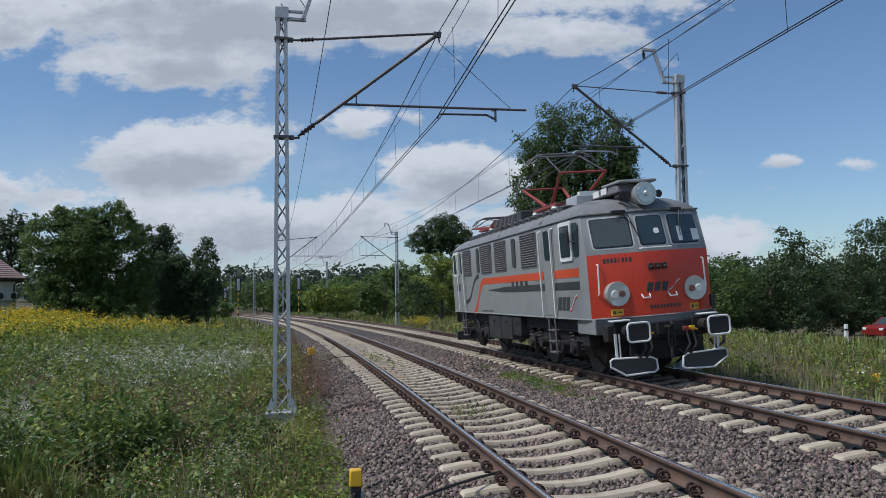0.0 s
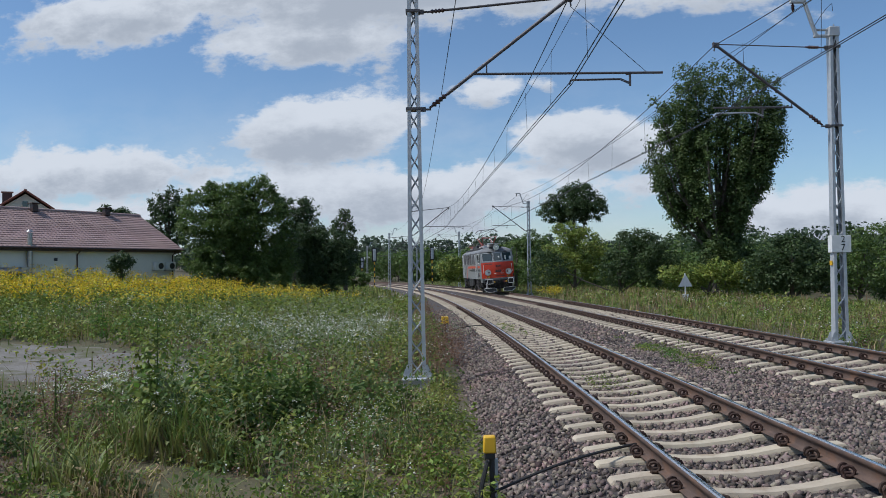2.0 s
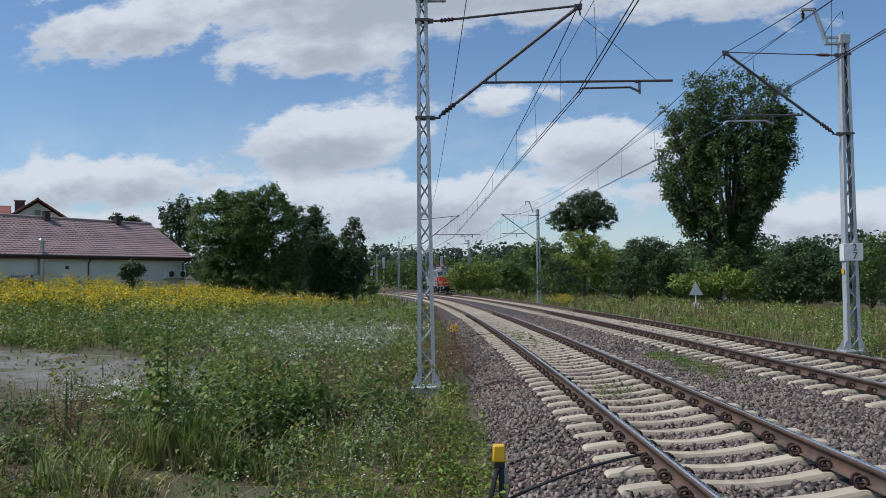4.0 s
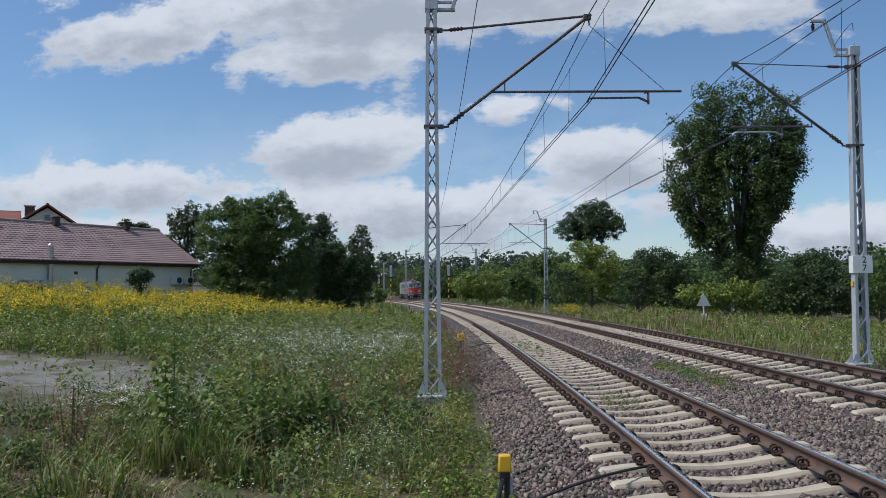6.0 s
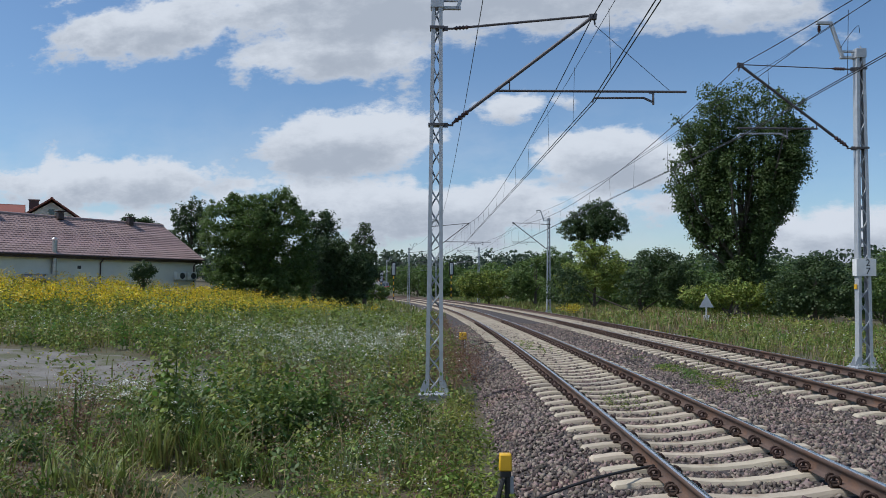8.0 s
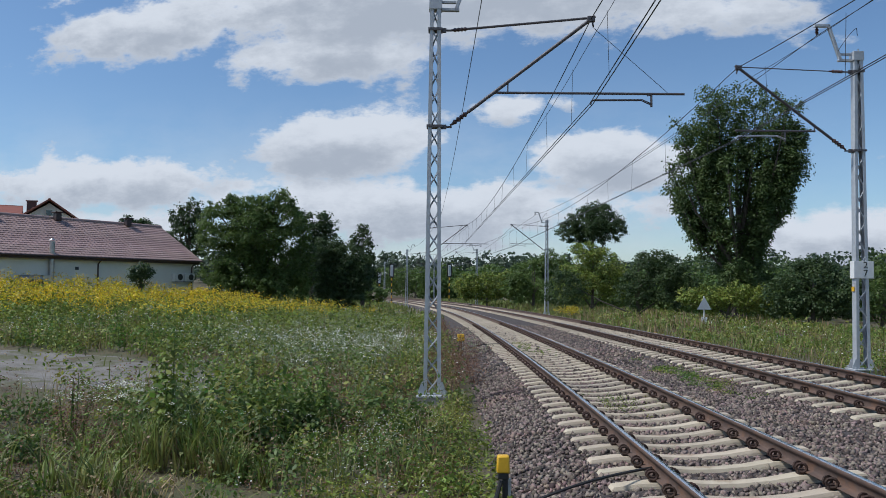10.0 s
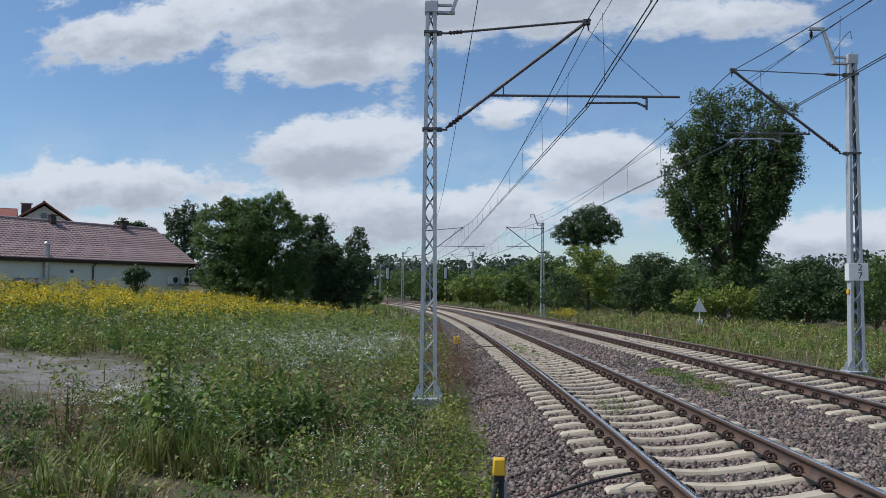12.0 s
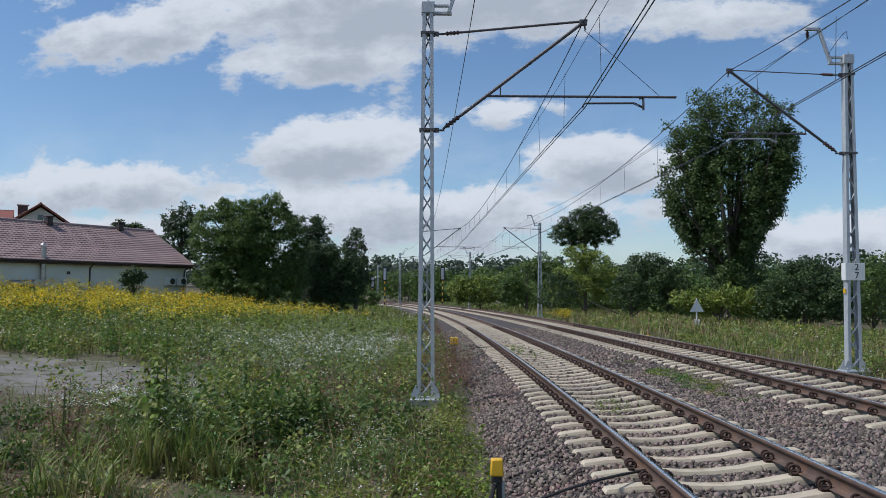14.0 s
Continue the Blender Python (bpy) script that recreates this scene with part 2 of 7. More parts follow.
# ---- mesh building ----
class Mesh:
    """Collects vertices and faces of one part."""

    def __init__(self):
        self.v, self.f = [], []

    def put(self, verts, faces):
        k = len(self.v)
        self.v += [tuple(map(float, p)) for p in verts]
        self.f += [tuple(k + i for i in f) for f in faces]
        return self

    def box(self, c, size, m=None, taper=1.0):
        x, y, z = (s / 2 for s in size)
        pts = [Vector((sx * x * (taper if sz > 0 else 1), sy * y * (taper if sz > 0 else 1), sz * z)) for sz in (-1, 1) for sx, sy in ((-1, -1), (1, -1), (1, 1), (-1, 1))]
        if m is not None:
            pts = [m @ p for p in pts]
        pts = [p + Vector(c) for p in pts]
        return self.put(pts, [(3, 2, 1, 0), (4, 5, 6, 7), (0, 1, 5, 4), (1, 2, 6, 5), (2, 3, 7, 6), (3, 0, 4, 7)])

    def tube(self, pts, r, n=8, ends=True):
        pts = [Vector(p) for p in pts]
        rs = r if isinstance(r, (list, tuple)) else [r] * len(pts)
        verts, faces = [], []
        prev = None
        for i, p in enumerate(pts):
            d = (pts[min(i + 1, len(pts) - 1)] - pts[max(i - 1, 0)]).normalized()
            a = prev - d * prev.dot(d) if prev is not None else d.orthogonal()
            a.normalize()
            prev = a
            b = d.cross(a)
            verts += [p + rs[i] * (math.cos(2 * math.pi * k / n) * a + math.sin(2 * math.pi * k / n) * b) for k in range(n)]
        for i in range(len(pts) - 1):
            faces += [(i * n + k, i * n + (k + 1) % n, (i + 1) * n + (k + 1) % n, (i + 1) * n + k) for k in range(n)]
        if ends:
            faces += [tuple(range(n))[::-1], tuple((len(pts) - 1) * n + k for k in range(n))]
        return self.put(verts, faces)

    def prism(self, outline, m, depth):
        """A flat outline (x, y), thickened along z by depth, moved by m."""
        n = len(outline)
        verts = [m @ Vector((x, y, z)) for z in (0, depth) for x, y in outline]
        return self.put(verts, [tuple(range(n))[::-1], tuple(range(n, 2 * n))] + [(i, (i + 1) % n, n + (i + 1) % n, n + i) for i in range(n)])

    def data(self, name, mat, smooth=False):
        me = bpy.data.meshes.new(name)
        me.from_pydata(self.v, [], self.f)
        me.materials.append(mat)
        bm = bmesh.new()
        bm.from_mesh(me)
        bmesh.ops.recalc_face_normals(bm, faces=bm.faces)
        bm.to_mesh(me)
        bm.free()
        if smooth:
            me.shade_smooth()
            me.set_sharp_from_angle(angle=radians(42))
        return me


def part(name, mesh, mat, parent=None, label="", smooth=True, bevel=0.0):
    ob = new(name, mesh.data(name, mat, smooth) if isinstance(mesh, Mesh) else mesh)
    if parent is not None:
        ob.parent = parent
    if label:
        tagged(ob, label)
    if bevel:
        b = ob.modifiers.new("bevel", "BEVEL")
        b.width, b.segments, b.limit_method = bevel, 2, "ANGLE"
    return ob


def thing(name, label, category, group="", kind=""):
    return tagged(new(name), label, category, group, kind)


def bulk(name, verts, faces, mat, smooth=False):
    """A large mesh from arrays: verts (n, 3), faces (m, k)."""
    me = bpy.data.meshes.new(name)
    verts, faces = np.asarray(verts, np.float32), np.asarray(faces, np.int32)
    k = faces.shape[1]
    me.vertices.add(len(verts))
    me.vertices.foreach_set("co", verts.ravel())
    me.loops.add(faces.size)
    me.loops.foreach_set("vertex_index", faces.ravel())
    me.polygons.add(len(faces))
    me.polygons.foreach_set("loop_start", np.arange(0, faces.size, k, dtype=np.int32))
    if smooth:
        me.polygons.foreach_set("use_smooth", np.ones(len(faces), bool))
    me.materials.append(mat)
    me.update(calc_edges=True)
    me.validate()
    return new(name, me)


# ---- the line of the railway: two canted tracks in a left-hand curve, falling gently ----
GRADE, SPACING, RISE, CANT, GAUGE = 0.00715, 4.570, 0.095, 0.098, 1.507
X0, PHI0, K0, K1, K2 = 2.8514, 0.16972, 0.13992, -0.028596, 0.0109495
SS = np.arange(-60, 431, 1.0)


def line_angle(s):
    s = np.clip(np.asarray(s, float), -60, 330) / 100
    return PHI0 + K0 * s + K1 * s ** 2 + K2 * s ** 3


def line_table():
    ph = line_angle(SS)
    dx, dy = -np.sin(ph), np.cos(ph)
    x = np.concatenate([[0], np.cumsum((dx[1:] + dx[:-1]) / 2)])
    y = np.concatenate([[0], np.cumsum((dy[1:] + dy[:-1]) / 2)])
    i = int(np.argmin(abs(SS)))
    return x - x[i] + X0 * math.cos(PHI0), y - y[i] + X0 * math.sin(PHI0)


LX, LY = line_table()


def on_line(s, off, z=0.0):
    """World points at arc s, off metres to the right of track one's centre, z above the fall line."""
    s = np.asarray(s, float)
    ph = line_angle(s)
    return np.stack([np.interp(s, SS, LX) + np.cos(ph) * off, np.interp(s, SS, LY) + np.sin(ph) * off, -GRADE * s + z + 0 * off], -1)


def cant_z(off):
    """Height of the rail plane over the fall line at that offset."""
    k = CANT / GAUGE
    return np.interp(off, [-3, -1.3, 1.3, SPACING - 1.3, SPACING + 1.3, SPACING + 3], [-1.3 * k, -1.3 * k, 1.3 * k, RISE - 1.3 * k, RISE + 1.3 * k, RISE + 1.3 * k])


def nearest(x, y):
    """Arc and offset of world points."""
    x, y = np.atleast_1d(x).astype(float), np.atleast_1d(y).astype(float)
    s, off = np.empty(len(x)), np.empty(len(x))
    for a in range(0, len(x), 4000):
        b = slice(a, a + 4000)
        d = (x[b, None] - LX[None]) ** 2 + (y[b, None] - LY[None]) ** 2
        i = d.argmin(1)
        ph = line_angle(SS[i])
        s[b] = SS[i] - (x[b] - LX[i]) * np.sin(ph) + (y[b] - LY[i]) * np.cos(ph)
        off[b] = (x[b] - LX[i]) * np.cos(ph) + (y[b] - LY[i]) * np.sin(ph)
    return s, off


PROF_O = [-900, -120, -60, -40, -25, -14, -11, -8, -6, -4, -3.2, -2.5, -1.8, 6.4, 7.0, 7.6, 10.6, 16, 30, 50, 100, 900]
PROF_Z = [14, 4, 1.7, 1.1, 0.65, 0.1, -0.05, -0.4, -0.66, -0.64, -0.56, -0.55, -0.53, -0.50, -0.45, -0.36, -0.2, -0.15, -0.9, -1.5, -1.8, 4]


def ground_z(x, y):
    s, off = nearest(x, y)
    x, y = np.atleast_1d(x).astype(float), np.atleast_1d(y).astype(float)
    z = np.interp(off, PROF_O, PROF_Z) - GRADE * np.clip(s, -30, 330)
    wild = np.clip((np.abs(off - 2.3) - 5) / 6, 0, 1)
    z = z + wild * (0.10 * np.sin(x * 0.71 + 1.3) * np.sin(y * 0.53) + 0.06 * np.sin(x * 1.9 + y * 1.3))
    far = np.clip((np.hypot(x, y) - 240) / 300, 0, 1)
    return z + far * 9.0


def build_ground():
    xs = np.concatenate([-np.geomspace(2600, 62, 40), np.linspace(-60, 60, 121), np.geomspace(62, 2600, 40)])
    ys = np.concatenate([-np.geomspace(2600, 22, 30), np.linspace(-20, 130, 151), np.geomspace(132, 2600, 50)])
    gx, gy = np.meshgrid(xs, ys)
    v = np.stack([gx.ravel(), gy.ravel(), ground_z(gx.ravel(), gy.ravel())], 1)
    nx = len(xs)
    i = (np.arange(len(ys) - 1)[:, None] * nx + np.arange(nx - 1)[None]).ravel()
    tagged(bulk("ground", v, np.stack([i, i + 1, i + nx + 1, i + nx], 1), M_SOIL, True), "uneven grassy railway-side ground with bare soil", "ground", kind="structure")
    # the bare gravel lot beside the line
    v = [(*LOT, 0)]
    for ring in range(1, 13):
        for k in range(48):
            w = 2 * math.pi * k / 48
            e = 1 + 0.10 * math.sin(3 * w + 1) + 0.07 * math.sin(7 * w) + 0.05 * math.sin(13 * w + 2)
            u, q = math.cos(w) * LOT_X * e * ring / 12, math.sin(w) * LOT_Y * e * ring / 12
            v.append((LOT[0] + u * 0.94 - q * 0.34, LOT[1] + u * 0.34 + q * 0.94, 0))
    v = np.array(v)
    v[:, 2] = ground_z(v[:, 0], v[:, 1]) + 0.03
    v[-48:, 2] -= 0.08
    f = [(1 + (r * 48 + k), 1 + (r * 48 + (k + 1) % 48), 1 + ((r + 1) * 48 + (k + 1) % 48), 1 + ((r + 1) * 48 + k)) for r in range(11) for k in range(48)]
    me = Mesh()
    me.put(v, f + [(0, 1 + k, 1 + (k + 1) % 48) for k in range(48)])
    tagged(part("gravel_lot", me, M_DIRT), "bare grey gravel track with puddled ruts beside weeds", "dirt track", kind="structure")


LOT, LOT_X, LOT_Y = (-17.4, 12.6), 11.6, 4.4


def in_lot(x, y, grow=1.0):
    u, q = (x - LOT[0]) * 0.94 + (y - LOT[1]) * 0.34, (y - LOT[1]) * 0.94 - (x - LOT[0]) * 0.34
    return (u / LOT_X) ** 2 + (q / LOT_Y) ** 2 < grow


build_ground()


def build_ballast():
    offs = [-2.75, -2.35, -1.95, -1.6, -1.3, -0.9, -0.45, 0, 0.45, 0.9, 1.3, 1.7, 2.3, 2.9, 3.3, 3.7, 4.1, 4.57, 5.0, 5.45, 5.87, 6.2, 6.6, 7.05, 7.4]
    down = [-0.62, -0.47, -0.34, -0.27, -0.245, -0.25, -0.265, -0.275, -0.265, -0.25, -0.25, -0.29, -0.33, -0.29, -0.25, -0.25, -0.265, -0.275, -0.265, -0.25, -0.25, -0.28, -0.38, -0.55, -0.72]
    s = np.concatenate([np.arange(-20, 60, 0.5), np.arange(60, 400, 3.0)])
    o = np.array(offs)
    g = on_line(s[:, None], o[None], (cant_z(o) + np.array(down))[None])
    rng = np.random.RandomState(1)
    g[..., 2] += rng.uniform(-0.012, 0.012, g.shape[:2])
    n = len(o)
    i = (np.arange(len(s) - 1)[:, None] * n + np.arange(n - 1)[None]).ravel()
    tagged(bulk("ballast_bed", g.reshape(-1, 3), np.stack([i, i + 1, i + n + 1, i + n], 1), M_BALLAST_SHADE, True),
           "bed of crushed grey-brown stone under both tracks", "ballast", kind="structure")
    return o, np.array(down)


BAL_O, BAL_D = build_ballast()

# ---- rails, sleepers, fastenings ----
RAIL_PROFILE = [(-0.075, -0.172), (0.075, -0.172), (0.075, -0.160), (0.020, -0.145), (0.009, -0.135), (0.009, -0.055), (0.034, -0.042), (0.036, -0.012), (0.029, 0.0),
                (-0.029, 0.0), (-0.036, -0.012), (-0.034, -0.042), (-0.009, -0.055), (-0.009, -0.135), (-0.020, -0.145), (-0.075, -0.160)]
PITCH, PHASE = 0.642, 7.51


def build_rail(parent, off, base, top=True):
    s = np.concatenate([np.arange(-20, 120, 1.0), np.arange(120, 401, 2.0)])
    pr = np.array(RAIL_PROFILE)
    g = on_line(s[:, None], (off + pr[:, 0])[None], (base + pr[:, 1])[None])
    n = len(pr)
    i = (np.arange(len(s) - 1)[:, None] * n).repeat(n, 1)
    k, k2 = np.arange(n)[None], (np.arange(n)[None] + 1) % n
    f = np.stack([i + k, i + k2, i + n + k2, i + n + k], -1).reshape(-1, 4)
    ob = bulk("rail", g.reshape(-1, 3), f, M_RUST)
    ob.data.materials.append(M_RAILTOP)
    ob.data.polygons.foreach_set("material_index", np.tile(np.isin(np.arange(n), (8,)).astype(np.int32), len(s) - 1))
    ob.parent = parent
    return ob


def sleeper_mesh():
    m = Mesh()
    xs = [-1.3, -1.27, -1.0, -0.62, -0.3, 0, 0.3, 0.62, 1.0, 1.27, 1.3]
    top = [-0.235, -0.205, -0.185, -0.188, -0.225, -0.236, -0.225, -0.188, -0.185, -0.205, -0.235]
    v = []
    for x, t in zip(xs, top):
        w = 0.085 if abs(x) > 0.5 else 0.075
        v += [(x, -0.14, -0.42), (x, -w - 0.015, t - 0.03), (x, -w, t), (x, w, t), (x, w + 0.015, t - 0.03), (x, 0.14, -0.42)]
    f = [(i * 6 + k, i * 6 + k + 1, i * 6 + k + 7, i * 6 + k + 6) for i in range(10) for k in range(5)]
    f += [(0, 1, 2, 3, 4, 5), (60, 61, 62, 63, 64, 65)]
    return m.put(v, f)


def clip_mesh():
    """A spring clip: an iron shoulder and a bent bar that loops over the rail's foot."""
    m = Mesh()
    m.box((0.045, 0, -0.165), (0.08, 0.09, 0.05), taper=0.7)
    for y in (-0.045, 0.045):
        m.tube([(0.056 + 0.047 * math.cos(a), y * (1 - 0.4 * math.cos(a)), -0.118 + 0.043 * math.sin(a)) for a in np.linspace(-0.6, 5.2, 9)], 0.016, 5)
    return m


def line_pose(s, off, z=0.0):
    p = on_line(s, off, z)
    return pose(*p, 0, 0, math.degrees(line_angle(s)))


def build_track(name, centre, base, label):
    track = thing(name, label, "railway track", "railway tracks")
    for side in (-1, 1):
        build_rail(track, centre + side * GAUGE / 2, base + side * CANT / 2)
    lean = pose(0, 0, 0, 0, -math.degrees(CANT / GAUGE), 0)
    sleeper, clip = sleeper_mesh().data("sleeper", M_SLEEPER), clip_mesh().data("rail_clip", M_CLIP)
    near, far = [], []
    k0 = int((-12 - PHASE) / PITCH)
    shift = 0.0 if centre == 0 else 0.27
    for k in range(k0, int((330 - PHASE) / PITCH)):
        s = PHASE + shift + k * PITCH
        m = line_pose(s, centre, base) @ lean
        (near if 2 < s < 75 else far).append((s, m))
    for s, m in near:
        ob = new("sleeper", sleeper)
        ob.matrix_world, ob.parent = m, track
        if 4 < s < 45:
            for side in (-1, 1):
                for inner in (-1, 1):
                    c = new("rail_clip", clip)
                    c.matrix_world = m @ pose(side * GAUGE / 2 + inner * 0.055, 0, 0, 0, 0, 0 if inner > 0 else 180)
                    c.parent = track
    v0, f0 = np.array(sleeper_mesh().v), [f for f in sleeper_mesh().f if len(f) == 4]
    vs, fs = [], []
    for i, (s, m) in enumerate(far):
        vs.append(v0 @ np.array(m.to_3x3()).T + np.array(m.translation))
        fs.append(np.array(f0) + i * len(v0))
    ob = bulk("sleeper_rest", np.concatenate(vs), np.concatenate(fs), M_SLEEPER)
    ob.parent = track
    tagged(ob, "further concrete sleepers", kind="stuff")


build_track("near_railway_track", 0.0, 0.0, "rusty steel rails on pale concrete sleepers beside weeds")
build_track("far_railway_track", SPACING, RISE, "rusty steel rails on pale concrete sleepers, carrying the locomotive")


# ---- overhead line masts ----
def rot_to(d):
    return Vector(d).to_track_quat("Z", "Y").to_matrix().to_4x4()


def insulator(parent, a, b, r=0.05):
    a, b = Vector(a), Vector(b)
    pts, rs = [], []
    for i in range(13):
        pts.append(a.lerp(b, i / 12))
        rs.append(r * (1.0 if i % 2 else 0.5) if 2 <= i <= 10 else r * 0.4)
    part("insulator", Mesh().tube(pts, rs, 10), M_INSUL, parent, "ribbed dark brown insulator")


def catenary_mast(reach_tube, drop_at, apex, tube_z, diag_z, reg_z, wire_x, wire_z, top_z, reg_from, found=0.0):
    """A lattice mast with its bracket; x points to the track, z = 0 at its foot plate."""
    mast = thing("catenary_mast", "grey galvanised lattice mast with a tubular wire bracket, on concrete", "catenary mast", "overhead line masts")
    h, w0, w1, dep = top_z, 0.36, 0.22, 0.20

    def half(z):
        return (w0 + (w1 - w0) * z / h) / 2

    for side in (-1, 1):
        m = Mesh()
        ring = []
        for z in (0.03, h):
            x = side * half(z)
            ring += [(x, -dep / 2, z), (x, dep / 2, z), (x - side * 0.075, dep / 2, z), (x - side * 0.075, dep / 2 - 0.012, z), (x - side * 0.012, dep / 2 - 0.012, z),
                     (x - side * 0.012, -dep / 2 + 0.012, z), (x - side * 0.075, -dep / 2 + 0.012, z), (x - side * 0.075, -dep / 2, z)]
        m.put(ring, [(k, (k + 1) % 8, 8 + (k + 1) % 8, 8 + k) for k in range(8)] + [(0, 1, 4, 5), (1, 2, 3, 4), (5, 6, 7, 0), (8, 9, 12, 13), (9, 10, 11, 12), (13, 14, 15, 8)])
        part("channel", m, M_GALV, mast, smooth=False)
    for face in (-1, 1):
        m = Mesh()
        pts = []
        for i in range(int(h / 0.05)):
            z = 0.12 + i * 0.05
            pts.append((face * math.cos(math.pi * z / 0.42) * max(0.02, half(z) - 0.055), face * (dep / 2 - 0.022), z))
        m.tube(pts, 0.018, 5)
        part("lattice_bar", m, M_GALV, mast)
    part("cap_plate", Mesh().box((0, 0, h - 0.12), (w1 + 0.05, dep + 0.04, 0.24)), M_GALV, mast, bevel=0.01)
    part("base_plate", Mesh().box((0, 0, 0.02), (0.62, 0.5, 0.04)), M_GALV, mast, bevel=0.008)
    for sx in (-1, 1):
        for sy in (-1, 1):
            m = Mesh()
            m.prism([(0.0, 0.0), (0.11, 0.0), (0.11, 0.05), (0.03, 0.24), (0.0, 0.24)], Matrix.Translation((sx * half(0), sy * dep * 0.5, 0.04)) @ pose(0, 0, 0, 90, 0, 0 if sx > 0 else 180) @ Matrix.Translation((0, 0, -0.006)), 0.012)
            m.tube([(sx * 0.26, sy * 0.2, 0.03), (sx * 0.26, sy * 0.2, 0.10)], 0.02, 6)
            part("gusset", m, M_GALV, mast, smooth=False)
    part("foundation", Mesh().box((0, 0, -0.45), (0.56, 0.46, 0.9)), M_CONC, mast, bevel=0.02)
    for z in (tube_z, diag_z):
        m = Mesh()
        m.box((0, 0, z), (half(z) * 2 + 0.06, dep + 0.05, 0.05))
        m.box((half(z) + 0.06, 0, z), (0.10, 0.05, 0.09))
        m.tube([(half(z) + 0.10, 0, z), (half(z) + 0.22, 0, z)], 0.022, 6)
        part("clamp", m, M_TUBE, mast)
    ax, azz = apex
    ins0 = 0.32
    # upper stay: insulator, then tube to the apex
    a, b = Vector((ins0 - 0.02, 0, tube_z)), Vector((ax - 0.08, 0, azz + 0.02))
    d = (b - a).normalized()
    insulator(mast, a, a + d * 0.42)
    part("stay_tube", Mesh().tube([a + d * 0.38, b], 0.026 if reach_tube > 4 else 0.014, 8), M_TUBE, mast)
    # strut: insulator, then tube up to the apex
    a, b = Vector((ins0, 0, diag_z + 0.03)), Vector((ax, 0, azz))
    d = (b - a).normalized()
    insulator(mast, a, a + d * 0.5, 0.06)
    part("strut_tube", Mesh().tube([a + d * 0.46, b + d * 0.1], 0.036, 9), M_TUBE, mast)
    m = Mesh().box((ax, 0, azz), (0.16, 0.09, 0.12)).tube([(ax + 0.02, 0, azz), (ax + 0.05, 0, azz - 0.16)], 0.02, 6)
    part("apex_clamp", m, M_TUBE, mast, bevel=0.01)
    # registration tube, hung from the strut
    part("registration_tube", Mesh().tube([(reg_from, 0, reg_z), (reach_tube, 0, reg_z)], 0.026, 8), M_TUBE, mast)
    t = (reg_z - diag_z) / (azz - diag_z)
    sx = reg_from + 0.27 if reach_tube > 4 else reg_from + 0.02
    sz = diag_z + (sx - ins0) / (ax - ins0) * (azz - diag_z)
    part("hanger", Mesh().tube([(sx, 0, sz), (sx, 0, reg_z)], 0.014, 6), M_TUBE, mast)
    part("drop_bracket", Mesh().tube([(drop_at - 0.08, 0, reg_z - 0.03), (drop_at, 0, reg_z - 0.03), (drop_at, 0, reg_z - 0.27)], 0.025, 7), M_TUBE, mast)
    for dy in (-0.04, 0.04):
        part("steady_arm", Mesh().tube([(drop_at, dy, reg_z - 0.22), (drop_at + (wire_x - drop_at) * 0.16, dy, reg_z - 0.13), (wire_x + (drop_at - wire_x) * 0.04, dy, wire_z + 0.09), (wire_x, dy, wire_z + 0.05), (wire_x, dy, wire_z)], 0.012, 6),
             M_GALV if reach_tube < 4 else M_TUBE, mast)
    # arm for the feeder wire
    m = Mesh()
    m.box((0.28, 0, h - 0.22), (0.42, 0.09, 0.06))
    m.box((0.28, 0, h - 0.06), (0.30, 0.07, 0.05))
    for p, q in (((0.42, 0, h - 0.22), (0.72, 0, h + 0.68)), ((0.72, 0, h + 0.68), (1.06, 0, h + 0.68))):
        p, q = Vector(p), Vector(q)
        m.box((p + q) / 2, (0.09, 0.07, (q - p).length + 0.06), rot_to(q - p).to_3x3())
    part("feeder_arm", m, M_GALV, mast, bevel=0.006)
    insulator(mast, (1.02, 0, h + 0.64), (1.02, 0, h + 0.42), 0.05)
    part("jumper_cable", Mesh().tube([(0.5 * k ** 1.6, 0.05, h + 0.6 * (1 - k) * (1 + 1.1 * k) + 0.02 - 0.2 * (k < 0.05)) for k in np.linspace(0, 1, 9)][::-1], 0.008, 5), M_WIRE, mast)
    return mast


LEFT_KIND = dict(reach_tube=5.13, drop_at=4.45, apex=(3.21, 7.76), tube_z=7.50, diag_z=5.49, reg_z=6.21, wire_x=3.21, wire_z=5.98, top_z=8.15, reg_from=1.23)
RIGHT_KIND = dict(reach_tube=3.15, drop_at=1.88, apex=(3.06, 7.72), tube_z=7.64, diag_z=5.59, reg_z=6.09, wire_x=3.14, wire_z=5.86, top_z=8.16, reg_from=1.10)
LEFT_AT = [(16.0, -3.26), (66.0, -2.87), (112.0, -2.85), (159.5, -2.85)]
RIGHT_AT = [(20.0, 7.57), (67.0, 7.37), (113.0, 7.37), (160.0, 7.37)]
LEFT_FOOT, RIGHT_FOOT = -0.435, -0.21


def place_masts():
    for kind, at, foot, turn in ((LEFT_KIND, LEFT_AT, LEFT_FOOT, 0), (RIGHT_KIND, RIGHT_AT, RIGHT_FOOT, 180)):
        first = catenary_mast(**kind)
        for i, (s, off) in enumerate(at):
            p = on_line(s, off, foot)
            m = pose(*p, 0, 0, math.degrees(line_angle(s)) + turn)
            if i == 0:
                first.matrix_world = m
            else:
                copy_thing(first, m)
        if turn == 180:
            sign_plate(first)


